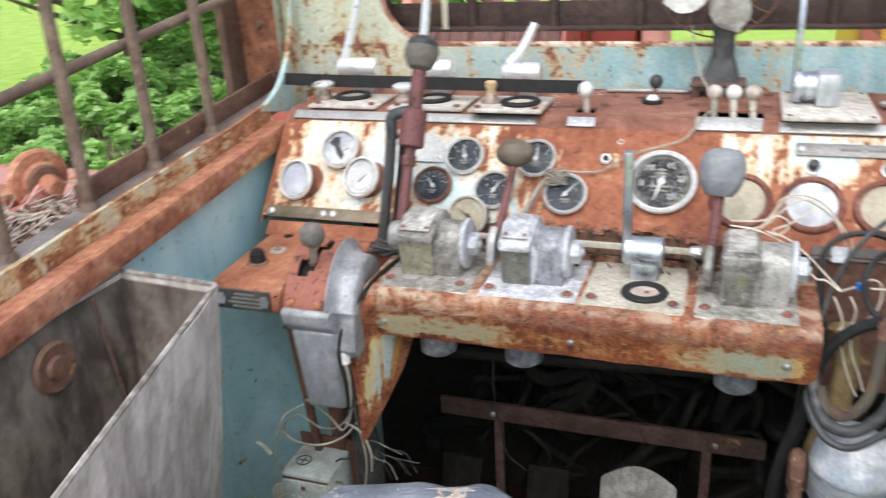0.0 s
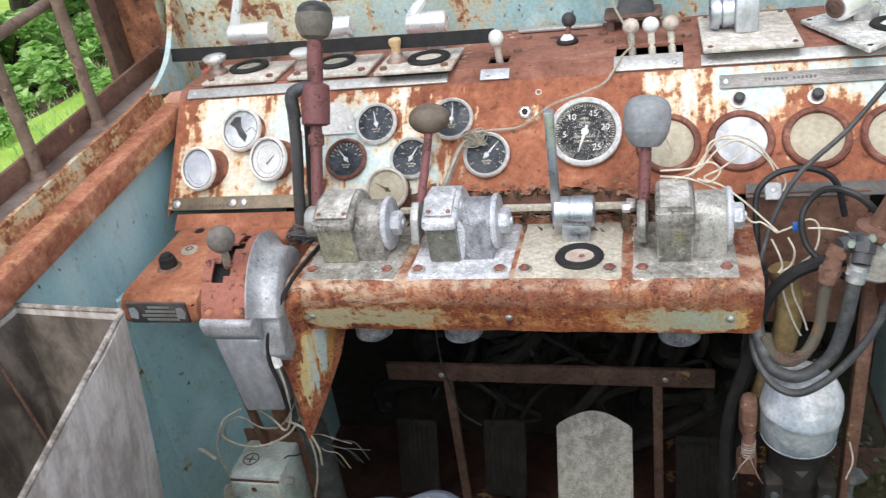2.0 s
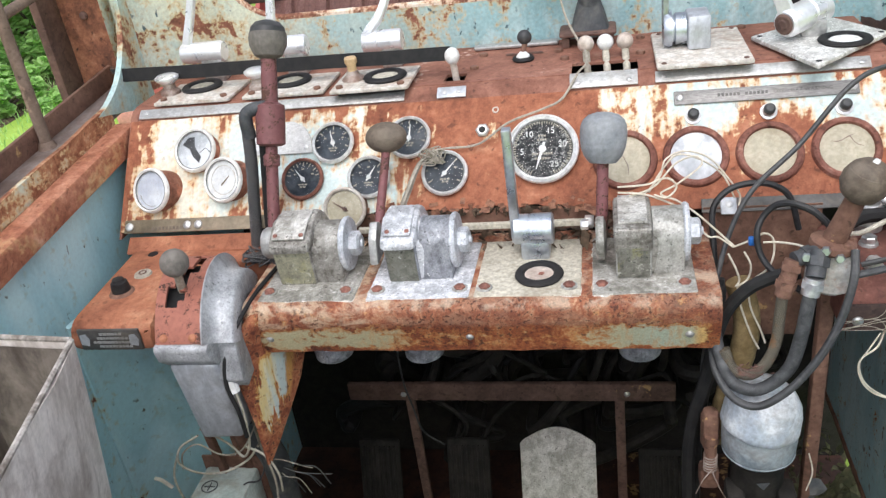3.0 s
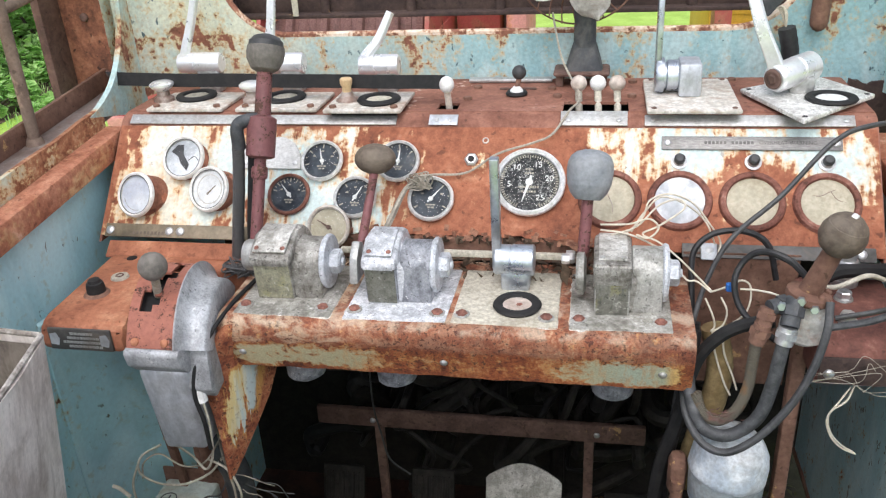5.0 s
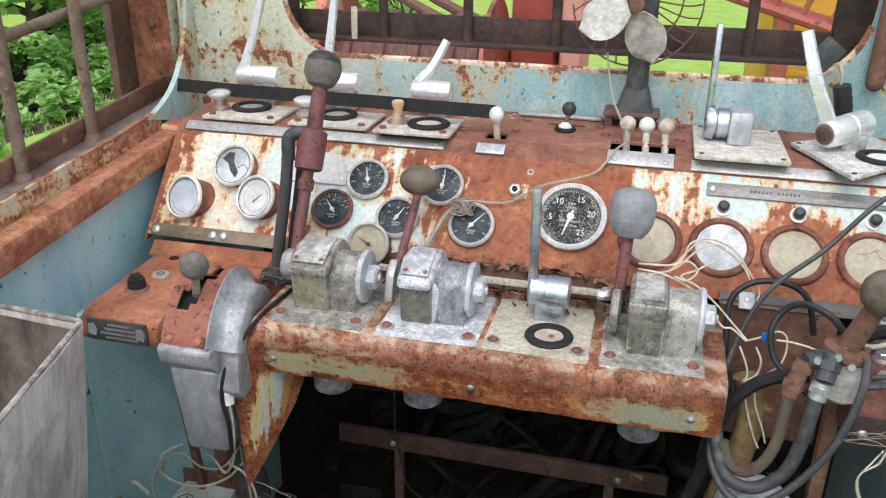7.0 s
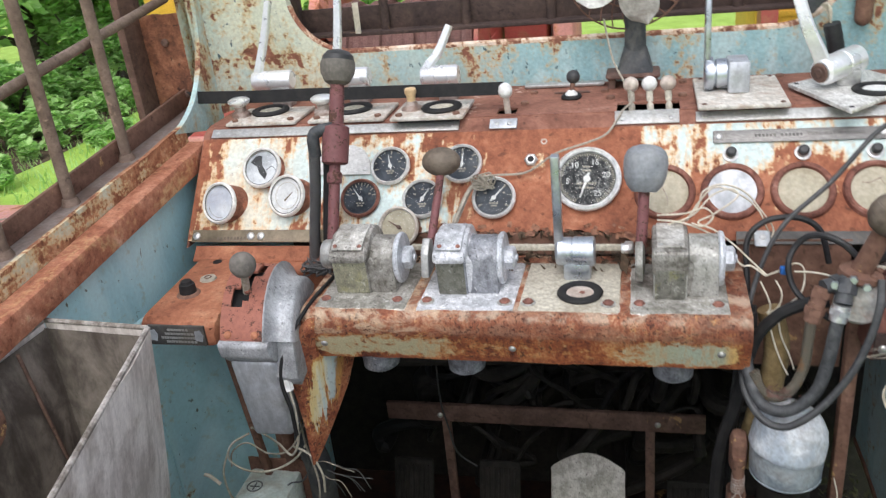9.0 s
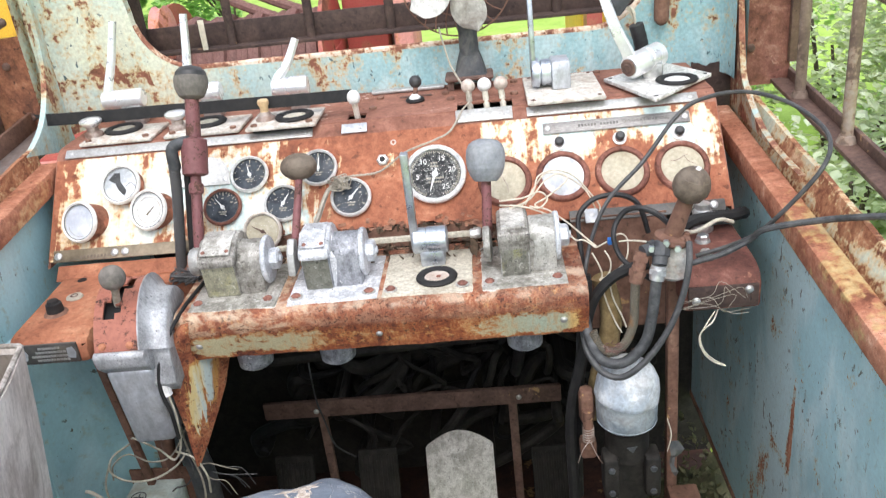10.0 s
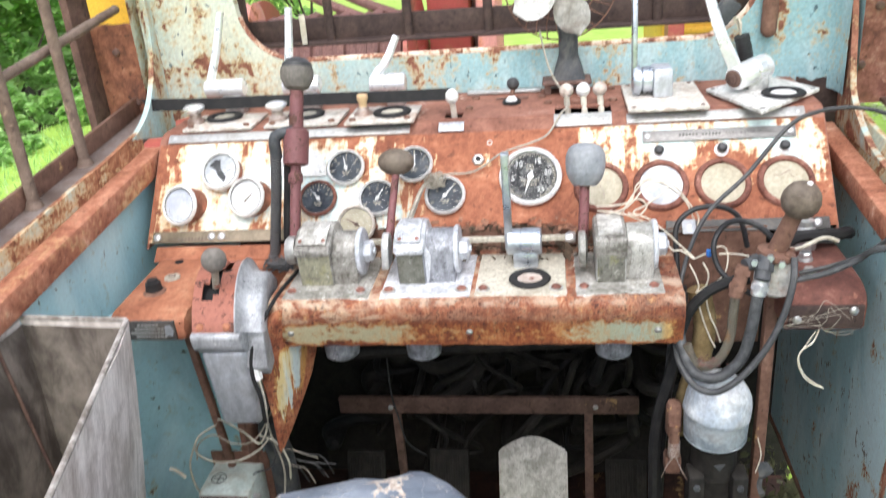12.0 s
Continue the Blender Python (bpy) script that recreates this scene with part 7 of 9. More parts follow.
part("housing", sector(R0 - 0.026, gx1 + 0.002, gx1 + 0.036, [(-0.085, 0.82), (-0.07, 0.8), (0.07, 0.8), (0.085, 0.84)], 0.003), "cast_housing", gate, "aluminium side housing")
part("nose", prism(B(), [(-0.1, 0.888), (-0.106, 0.882), (-0.102, 0.862), (-0.085, 0.845), (0.04, 0.845), (0.04, 0.87)], at_x(gx0 - 0.004), gx1 - gx0 + 0.012, 0.004), "cast_housing", gate, "blunt nose of the housing")
bm = B()
a = [bm.verts.new((x, y, 0.85)) for x, y in ((-0.393, -0.092), (-0.324, -0.09), (-0.324, 0.05), (-0.393, 0.05))]
b_ = [bm.verts.new((x, y, 0.708)) for x, y in ((-0.39, -0.074), (-0.329, -0.07), (-0.329, 0.04), (-0.39, 0.04))]
for i in range(4):
    bm.faces.new((a[i], a[(i + 1) % 4], b_[(i + 1) % 4], b_[i]))
bm.faces.new(a[::-1]), bm.faces.new(b_)
bmesh.ops.bevel(bm, geom=list(bm.edges), offset=0.008, segments=3, affect="EDGES", profile=0.5)
part("column", bm, "alu_smooth", gate, "tapered aluminium column")
part("shift_rod", rod(B(), (-0.373, -0.035, 0.93), (-0.358, -0.058, 0.972), 0.0055), "string", gate)
part("knob", ball(B(), (-0.356, -0.06, 0.985), 0.0183), "knob_dark", gate, "dusty grey-brown ball knob")
part("stay", prism(B(), [(-0.482, 0.85), (-0.47, 0.85), (-0.4395, 0.54), (-0.4515, 0.54)], Matrix.Translation((0, 0.04, 0)) @ XZ, 0.012, 0.002), "iron_red", gate, "rusty leaning flat stay")
single("pipe_stub", tube(B(), [(-0.35, 0.03, 0.68), (-0.36, 0.03, 0.62), (-0.355, 0.04, 0.55), (-0.36, 0.05, 0.35)], 0.022, 12), "grey_iron", "grey pipe under the selector column", "pipe")
single("stay_post", box(B(), (-0.43, 0.05, 0.08), (-0.4, 0.07, 0.76), 0.003), "iron_red", "rusty upright flat bar under the selector", "bar")

# ---- right control box ----
cr = thing("control_box", (0.5, 0.08, 0.82), "red-rust control box with grey label plate and bolts", "control box")
prof = [(0.158, 0.825), (0.158, 0.893), (0.03, 0.89), (0.008, 0.882), (-0.002, 0.865), (0.0, 0.825)]
part("body", prism(B(), prof, at_x(0.447), 0.111, 0.006), "box_red", cr)
part("label_plate", box(B(), (0.452, -0.006, 0.832), (0.552, -0.002, 0.868), 0.001), "iron_dark", cr, "blackened rusted label plate")
for x, z in ((0.463, 0.846), (0.538, 0.86)):
    part("screw", dome(B(), (x, -0.006, z), (0, -1, 0), 0.0065, 0.004), "zinc", cr)
for x, y in ((0.488, 0.042), (0.4965, 0.098)):
    part("bolt", hexhead(lathe(B(), [(0.012, 0), (0.011, 0.003)], Matrix.Translation((x, y, 0.892)), 16), (x, y, 0.895), (0, 0, 1), 0.0095, 0.009), "zinc", cr)
part("cap_bolt", lathe(B(), [(0.0175, 0), (0.0175, 0.006), (0.0155, 0.0065), (0.0155, 0.02), (0.013, 0.0235), (0.0115, 0.0235), (0.0115, 0.03), (0.004, 0.0315)], Matrix.Translation((0.506, 0.14, 0.893)) @ Matrix.Diagonal((1, 1, 1.5, 1)), 18), "zinc", cr, "large grey cap")
single("back_plate", prism(B(), [(0.15, 0.72), (0.15, 0.926), (0.1555, 0.926), (0.1555, 0.72)], at_x(0.302), 0.15), "iron_red", "brown rusty plate behind the hoses", "plate")
single("filter_pillar", box(B(), (0.436, 0.055, 0.08), (0.454, 0.075, 0.86), 0.003), "iron_red", "rusty angle pillar beside the filter", "pillar")
single("rusty_block", jitter(box(B(), (0.435, 0.0, 0.4), (0.485, 0.05, 0.46), 0.004), 0.002, 40), "iron_red", "pitted red-rust block at the pillar", "block")

# curled paint flakes along the foot of the gauge panel
rng = random.Random(78)
bm = B()
for k in range(60):
    u = rng.uniform(-0.29, 0.2)
    mm = on_panel(u, foot_edge(u) + rng.uniform(-0.006, 0.012), 0.003) @ Euler((rng.uniform(0.2, 1.1), rng.uniform(-0.4, 0.4), rng.uniform(-0.6, 0.6))).to_matrix().to_4x4()
    w, h = rng.uniform(0.002, 0.007), rng.uniform(0.0015, 0.0045)
    lo, mid, hi = [[bm.verts.new(mm @ Vector((x * w, y * h, z * h))) for x in (-1, rng.uniform(-0.4, 0.4), 1)] for y, z in ((-1, 0.9), (0, 0.25), (1, 0))]
    for a, b_ in ((lo, mid), (mid, hi)):
        for i in range(2):
            bm.faces.new((a[i], a[i + 1], b_[i + 1], b_[i]))
single("paint_flakes", bm, "flake", "curled rusty paint flakes along the panel foot", "paint flakes", kind="stuff")
# one dry curled leaf between the plates
bm = B()
rows = [[bm.verts.new((0.196 + 0.008 * w * s_ + 0.003 * math.sin(t_ * 3), 0.02 + 0.05 * t_, SZ + 0.008 + 0.006 * s_ * s_ + 0.01 * t_)) for s_ in (-1, 0, 1)] for t_, w in ((0, 0.1), (0.25, 0.9), (0.5, 1.0), (0.75, 0.7), (1, 0.05))]
for a, b_ in zip(rows, rows[1:]):
    for i in range(2):
        bm.faces.new((a[i], a[i + 1], b_[i + 1], b_[i]))
single("dry_leaf", bm, "dry_leaf", "curled brown dry leaf lying between two plates", "leaf")

# ---- right cluster: valve, hoses, filter ----
g = thing("lever_valve", (0.428, 0.02, 0.86), "valve block with hydraulic fittings and a ball-topped lever", "lever valve")
part("block", lathe(B(), [(0.02, -0.004), (0.0265, 0.002), (0.0275, 0.02), (0.026, 0.036), (0.0235, 0.05)], Matrix.Translation((0.43, 0.016, 0.885)) @ Matrix.Rotation(radians(8), 4, "Y"), 20), "valve_body", g, "pale cast block with rust stains")
part("collar", lathe(B(), [(0.0225, 0), (0.026, 0.004), (0.0255, 0.011), (0.0185, 0.015)], Matrix.Translation((0.43, 0.012, 0.935)) @ Matrix.Rotation(radians(10), 4, "Y"), 24), "iron_red", g, "rusty bolted collar")
for a in range(0, 360, 60):
    part("collar_bolt", hexhead(B(), (0.4315 + 0.0205 * math.cos(radians(a)), 0.012 + 0.0205 * math.sin(radians(a)), 0.946), (0.15, 0, 1), 0.0045, 0.004), "iron_red", g)
p0, p1 = Vector((0.432, 0.011, 0.948)), Vector((0.449, 0.0, 1.01))
part("stem", rod(B(), p0, p1, 0.0132, 0.0108, 18), "iron_red", g, "thick brown lever stem")
kd = (p1 - p0).normalized()
kn = part("knob", lathe(B(), [(0.012, -0.006), (0.02, 0.0), (0.0255, 0.011), (0.0258, 0.021), (0.0222, 0.031), (0.0213, 0.0315), (0.0205, 0.034), (0.0135, 0.0405), (0.003, 0.043)], axis(p1, p1 + kd)[0], 28), "knob_brown", g, "split brown ball knob")
part("chip", box(B(), (-0.003, -0.004, 0.04), (0.007, 0.003, 0.045), 0.002, axis(p1, p1 + kd)[0]), "knob_white", kn)
# fittings
for a, b_, r, mt in (((0.412, 0.0, 0.938), (0.385, -0.012, 0.936), 0.011, "grey_iron"), ((0.384, -0.012, 0.936), (0.379, -0.018, 0.915), 0.011, "iron_red"), ((0.379, -0.018, 0.918), (0.374, -0.02, 0.893), 0.0115, "iron_red"), ((0.412, -0.008, 0.945), (0.406, -0.026, 0.92), 0.0125, "grey_iron"), ((0.405, -0.027, 0.92), (0.401, -0.031, 0.9), 0.0125, "zinc")):
    r *= 0.85
    bm = rod(B(), a, b_, r, seg=14)
    m, n = axis(a, b_)
    lathe(bm, [(r * 1.25, n * 0.25), (r * 1.25, n * 0.6)], m, 6)
    part("fitting", bm, mt, g, "hydraulic fitting")
for k, (dx, dz) in enumerate(((-0.02, 0.005), (0.0, 0.012), (0.016, 0.002))):
    part("set_screw", hexhead(B(), (0.418 + dx, -0.012, 0.935 + dz), (-0.2, -1, 0.2), 0.0055, 0.007), "chrome_dull", g)

single("hose", tube(B(), [(0.374, -0.02, 0.9), (0.372, -0.021, 0.863), (0.369, -0.025, 0.829), (0.357, -0.03, 0.8), (0.338, -0.03, 0.785), (0.32, -0.025, 0.793), (0.311, -0.02, 0.817)], 0.0066, 12, 12, 0.05), "hose_tan", "tan braided hydraulic hose bent in a U", "hose", "hydraulic hoses")
single("hose", tube(B(), [(0.402, -0.03, 0.908), (0.398, -0.035, 0.88), (0.393, -0.04, 0.847), (0.383, -0.045, 0.809), (0.363, -0.045, 0.783), (0.341, -0.045, 0.774), (0.318, -0.035, 0.78), (0.307, -0.02, 0.803), (0.302, 0.0, 0.83)], 0.0079, 12, 10), "hose_grey", "grey frayed rubber hose bent in a U", "hose", "hydraulic hoses")
single("hose", tube(B(), [(0.45, -0.01, 0.945), (0.446, -0.03, 0.92), (0.437, -0.04, 0.882), (0.421, -0.05, 0.844), (0.401, -0.055, 0.81), (0.376, -0.06, 0.781), (0.347, -0.06, 0.761), (0.321, -0.05, 0.764), (0.303, -0.03, 0.785), (0.299, 0.0, 0.805), (0.3, 0.04, 0.85)], 0.0048, 10, 10), "cable", "thin grey hose looping under the others", "hose", "hydraulic hoses")
single("insulated_pipe", tube(B(), [(0.337, 0.06, 0.865), (0.348, 0.055, 0.816), (0.345, 0.05, 0.767), (0.327, 0.045, 0.69), (0.315, 0.045, 0.62)], 0.0165, 14, 8, 0.04), "pipe_ochre", "ochre foam-wrapped pipe behind the hoses", "pipe")
f = thing("filter", (0.36, -0.01, 0.45), "blue-white weathered filter canister on a grey iron body", "filter")
FC = Matrix.Translation((0.36, -0.01, 0))
askew = Matrix.Translation((0.36, -0.01, 0.7)) @ Matrix.Rotation(radians(9), 4, "Y") @ Matrix.Rotation(radians(-4), 4, "X") @ Matrix.Translation((0, 0, -0.7))
dome_bm = lathe(B(), [(0.008, 0.755), (0.02, 0.7535), (0.031, 0.749), (0.0395, 0.741), (0.0445, 0.73), (0.0475, 0.716), (0.0492, 0.7), (0.0495, 0.694), (0.048, 0.691)], askew, 44)
part("canister", jitter(dome_bm, 0.0022, 42), "filter", f, "dented blue-white dome", smooth=0.9)
part("bowl", jitter(lathe(B(), [(0.026, 0.643), (0.038, 0.644), (0.0435, 0.649), (0.046, 0.658), (0.0468, 0.676), (0.0472, 0.7)], FC, 40), 0.0012, 50), "filter_grey", f, "blue-grey lower bowl", smooth=0.9)
part("seam", torus(B(), FC @ Matrix.Translation((0, 0, 0.6525)), 0.0455, 0.0009, 40, 6), "filter_grey", f, "pale seam round the bowl")
part("collar", lathe(B(), [(0.034, 0.585), (0.034, 0.63), (0.038, 0.642)], FC, 26), "near_black", f, "dark grey cast collar")
bm = box(B(), (0.328, -0.03, 0.5), (0.392, 0.03, 0.592), 0.008)
for x in (0.318, 0.382):
    box(bm, (x, -0.05, 0.525), (x + 0.024, -0.01, 0.6), 0.005)
part("body", bm, "near_black", f, "near-black cast body with lugs")
for x in (0.33, 0.394):
    for z in (0.582, 0.538):
        part("lug_bolt", hexhead(B(), (x, -0.05, z), (0, -1, 0), 0.0055, 0.004), "grey_iron", f)
part("patch", prism(B(), [(-0.008, 0.004), (0.008, 0.006), (0.001, -0.006)], Matrix.Translation((0.362, -0.0455, 0.617)) @ XZ, 0.0015), "grey_iron", f, "grey chipped patch")
part("drain", rod(B(), (0.362, 0, 0.3), (0.362, 0, 0.52), 0.02, 0.024, 16), "near_black", f)
br = thing("pipe_clamp", (0.3, 0.0, 0.6), "rusty clamp bracket with spring beside the filter", "bracket")
part("jaw", box(B(), (0.288, -0.012, 0.64), (0.312, 0.015, 0.705), 0.0105), "iron_red", br)
part("stud", rod(B(), (0.3, -0.012, 0.6), (0.3, -0.012, 0.67), 0.008, seg=12), "iron_red", br)
sp = []
for k in range(60):
    a = k * 0.7
    sp.append((0.3 + 0.0085 * math.cos(a), -0.012 + 0.0085 * math.sin(a), 0.612 + 0.0005 * k))
part("spring", tube(B(), sp, 0.0011, 5, 2), "knob_foot", br)
part("lower_jaw", box(B(), (0.287, -0.012, 0.575), (0.313, 0.015, 0.608), 0.006), "iron_red", br)
rng = random.Random(12)
for k, pts in enumerate((((0.302, -0.02, 0.62), (0.289, -0.03, 0.61), (0.28, -0.03, 0.585)), ((0.302, -0.02, 0.615), (0.315, -0.035, 0.59), (0.334, -0.04, 0.565), (0.338, -0.04, 0.53), (0.336, -0.038, 0.48), (0.33, -0.03, 0.42)))):
    single("wire", tube(B(), pts, 0.0008, 5), "knob_foot", "thin bare wire hanging by the filter", "wire", "loose wires by the filter")
bm = B()
twist = [[bm.verts.new((0.43 + 0.004 * math.sin(k * 1.3) + c * w, -0.028 + 0.004 * math.cos(k * 1.9 + c * 90), 0.612 - 0.011 * k)) for c in (-0.009, -0.003, 0.004, 0.009)] for k, w in enumerate((0.7, 1.2, 0.9, 0.5, 0.35, 0.6, 0.3))]
for a, b_ in zip(twist, twist[1:]):
    for i in range(3):
        bm.faces.new((a[i], a[i + 1], b_[i + 1], b_[i]))
single("rag", bm, "grey_iron", "twisted grey rag scrap caught on the pillar", "rag")
single("wire", tube(B(), [(0.418, -0.03, 0.66), (0.424, -0.032, 0.63), (0.418, -0.034, 0.6)], 0.001, 5), "wire", "cream wire end hanging by the filter", "wire", "loose wires by the filter")

# ---- cables ----
def cable(pts, r, mat, label, cat="cable", group="", seg=8, n=8, ribs=0.0):
    return single("cable" if cat == "cable" else cat.replace(" ", "_"), tube(B(), pts, r, seg, n, ribs), mat, label, cat, group)


cable([(0.29, 0.06, 0.6), (0.296, 0.05, 0.76), (0.306, 0.05, 0.85), (0.324, 0.08, 0.915), (0.354, 0.1, 0.972), (0.41, 0.12, 1.022), (0.468, 0.15, 1.081), (0.514, 0.172, 1.097), (0.575, 0.178, 1.099), (0.622, 0.14, 1.09), (0.65, 0.085, 1.072), (0.652, 0.04, 1.055), (0.63, 0.005, 1.032), (0.592, 0.0, 0.988), (0.556, 0.015, 0.941), (0.52, 0.03, 0.915), (0.47, 0.03, 0.902)], 0.0033, "cable", "long grey cable looping over the dashboard to the side beam")
cable([(0.68, -0.12, 1.01), (0.62, -0.06, 0.985), (0.553, -0.02, 0.96), (0.536, 0.0, 0.935), (0.502, 0.0, 0.918), (0.473, 0.0, 0.91), (0.444, 0.0, 0.904), (0.422, 0.01, 0.902)], 0.0046, "hose_grey", "grey cable from the side beam to the valve")
cable([(0.312, 0.08, 0.86), (0.31, 0.1, 0.9), (0.311, 0.12, 0.94), (0.331, 0.13, 0.961), (0.359, 0.13, 0.969), (0.387, 0.13, 0.964), (0.407, 0.13, 0.945), (0.42, 0.13, 0.9)], 0.0042, "black_gloss", "black cable arching over the panel foot")
cable([(0.4, 0.0, 0.885), (0.374, 0.02, 0.897), (0.359, 0.04, 0.912), (0.354, 0.05, 0.938), (0.362, 0.06, 0.956), (0.376, 0.06, 0.971), (0.393, 0.05, 0.977), (0.415, 0.04, 0.97), (0.432, 0.03, 0.955)], 0.0042, "black_gloss", "thick black cable loop at the valve")
cable([(0.3, 0.02, 0.76), (0.306, 0.02, 0.804), (0.319, 0.02, 0.848), (0.342, 0.02, 0.878), (0.37, 0.02, 0.894), (0.4, 0.02, 0.9)], 0.0083, "black", "thick black sleeved cable by the hoses", ribs=0.02)
cable([(0.31, 0.04, 0.87), (0.308, 0.03, 0.836), (0.306, 0.03, 0.788), (0.296, 0.03, 0.728), (0.282, 0.03, 0.665), (0.276, 0.03, 0.599), (0.277, 0.03, 0.482), (0.28, 0.05, 0.3)], 0.0095, "black", "thick black cable bundle running down", ribs=0.03)
cable([(0.314, 0.06, 0.87), (0.31, 0.045, 0.8), (0.3, 0.045, 0.72), (0.29, 0.04, 0.62), (0.288, 0.05, 0.45)], 0.0065, "black_gloss", "black cable running down")
cable([(0.46, 0.1, 0.915), (0.49, 0.12, 0.919), (0.521, 0.13, 0.917), (0.551, 0.14, 0.913), (0.57, 0.15, 0.912), (0.578, 0.165, 0.904)], 0.0095, "black", "black ribbed conduit along the panel foot", ribs=0.05)
cable([(0.45, 0.06, 0.932), (0.48, 0.08, 0.918), (0.52, 0.1, 0.925), (0.545, 0.11, 0.915)], 0.0032, "plate", "pale taped wire end", "wire")

# cream wires from the grey-knob lever across
rng = random.Random(21)


def cream(*pts):
    cable(pts, 0.0013, "wire", "thin cream wire tangled before the blank dials", "wire", "cream wires", 6)


cream((0.204, 0.09, 0.976), (0.236, 0.1, 0.985), (0.262, 0.11, 1.01), (0.287, 0.12, 1.015), (0.294, 0.11, 1.007), (0.263, 0.09, 0.991), (0.243, 0.085, 0.981), (0.264, 0.08, 0.972), (0.29, 0.08, 0.95), (0.316, 0.08, 0.923), (0.332, 0.07, 0.91))
cream((0.222, 0.1, 0.973), (0.243, 0.11, 0.993), (0.252, 0.125, 1.011), (0.278, 0.14, 1.014), (0.308, 0.145, 1.0), (0.332, 0.145, 0.97), (0.346, 0.14, 0.949), (0.344, 0.13, 0.937))
cream((0.229, 0.1, 0.977), (0.246, 0.12, 0.997), (0.267, 0.13, 1.014), (0.3, 0.14, 0.999), (0.326, 0.145, 0.974), (0.34, 0.14, 0.944))
cream((0.19, 0.09, 0.983), (0.222, 0.09, 0.979), (0.251, 0.085, 0.969), (0.272, 0.08, 0.957), (0.299, 0.08, 0.922), (0.313, 0.08, 0.919), (0.331, 0.07, 0.909))
cream((0.19, 0.1, 0.986), (0.226, 0.095, 0.99), (0.25, 0.09, 1.0), (0.262, 0.085, 0.99), (0.25, 0.08, 0.978), (0.235, 0.085, 0.98))
cream((0.323, 0.06, 0.906), (0.332, 0.05, 0.888), (0.336, 0.05, 0.872), (0.331, 0.045, 0.866))
cream((0.342, 0.06, 0.908), (0.349, 0.05, 0.894), (0.346, 0.05, 0.874), (0.333, 0.045, 0.866))
cream((0.332, 0.07, 0.91), (0.349, 0.06, 0.924), (0.362, 0.05, 0.938), (0.373, 0.05, 0.931), (0.374, 0.045, 0.91), (0.366, 0.04, 0.893), (0.345, 0.04, 0.875))
cream((0.362, 0.05, 0.926), (0.379, 0.045, 0.928), (0.398, 0.04, 0.927), (0.409, 0.03, 0.927))
cream((0.333, 0.045, 0.868), (0.339, 0.04, 0.836), (0.352, 0.035, 0.798), (0.361, 0.03, 0.781))
cream((0.345, 0.045, 0.87), (0.35, 0.04, 0.837), (0.362, 0.035, 0.808), (0.368, 0.03, 0.79))
single("wire_joint", box(B(), (0.346, 0.055, 0.918), (0.355, 0.063, 0.929), 0.002), "blue", "small blue wire joint", "wire joint")
cable([(0.5, 0.01, 0.824), (0.484, -0.02, 0.819), (0.468, -0.024, 0.806), (0.4645, -0.024, 0.79), (0.472, -0.024, 0.768), (0.4865, -0.022, 0.751), (0.505, -0.02, 0.741)], 0.0013, "wire", "pale bent wire hanging under the control box", "wire")
cable([(0.492, 0.0, 0.824), (0.475, -0.02, 0.815), (0.466, -0.022, 0.796), (0.471, -0.024, 0.774), (0.485, -0.022, 0.756), (0.503, -0.02, 0.743)], 0.0011, "wire", "thin pale wire hanging under the control box", "wire")
for k in range(6):
    a = Vector((0.43 + 0.02 * rng.random(), -0.02, 0.84 + 0.02 * rng.random()))
    pts = [a, a + Vector((0.03 + 0.02 * rng.random(), -0.012, 0.03 * rng.random())), a + Vector((0.05 + 0.03 * rng.random(), -0.015, -0.01 + 0.06 * rng.random())), a + Vector((0.06 + 0.04 * rng.random(), -0.01, -0.02 + 0.05 * rng.random()))]
    cable(pts, 0.0004, "string", "hair-thin frayed strand by the control box", "wire", "frayed strands", 4, 5)

# cord from the dashboard to the gauges
cable([(0.106, 0.455, 1.192), (0.112, 0.44, 1.165), (0.122, 0.42, 1.13), (0.138, 0.392, 1.104), (0.15, 0.365, 1.092), (0.152, 0.335, 1.082), (0.14, 0.3, 1.078), (0.118, 0.262, 1.055), (0.09, 0.25, 1.045), (0.04, 0.238, 1.032), (-0.005, 0.222, 1.008), (-0.06, 0.218, 1.005), (-0.085, 0.195, 0.995), (-0.1, 0.16, 0.965), (-0.112, 0.115, 0.938)], 0.0019, "string", "thin grey cord hanging from the fan to the gauges", "cord", "", 6)
cable([(-0.075, 0.205, 1.003), (-0.09, 0.185, 0.992), (-0.105, 0.15, 0.962), (-0.118, 0.11, 0.935)], 0.0035, "string", "frayed grey cord knot", "cord", "", 6)
rng = random.Random(4)
c = Vector((-0.07, 0.2, 1.004))
pts = [c + Vector((rng.uniform(-0.018, 0.018), rng.uniform(-0.012, 0.008), rng.uniform(-0.012, 0.012))) for _ in range(60)]
single("cord_knot", tube(B(), pts, 0.0011, 4, 4), "string", "frayed knot of grey cord at the gauge", "cord")

# two hoses at the left of the panel
g = thing("hose_pair", (-0.325, 0.14, 0.89), "two dark hoses rising with an elbow fitting", "hose")
part("braided_hose", tube(B(), [(-0.345, 0.142, 0.885), (-0.333, 0.141, 0.95), (-0.318, 0.14, 1.03), (-0.311, 0.141, 1.085)], 0.0085, 12, 10, 0.05), "hose", g, "grey braided hose")
part("elbow", tube(B(), [(-0.311, 0.141, 1.07), (-0.31, 0.142, 1.1), (-0.3, 0.147, 1.108), (-0.28, 0.152, 1.11)], 0.0095, 12, 6), "grey_iron", g, "grey elbow")
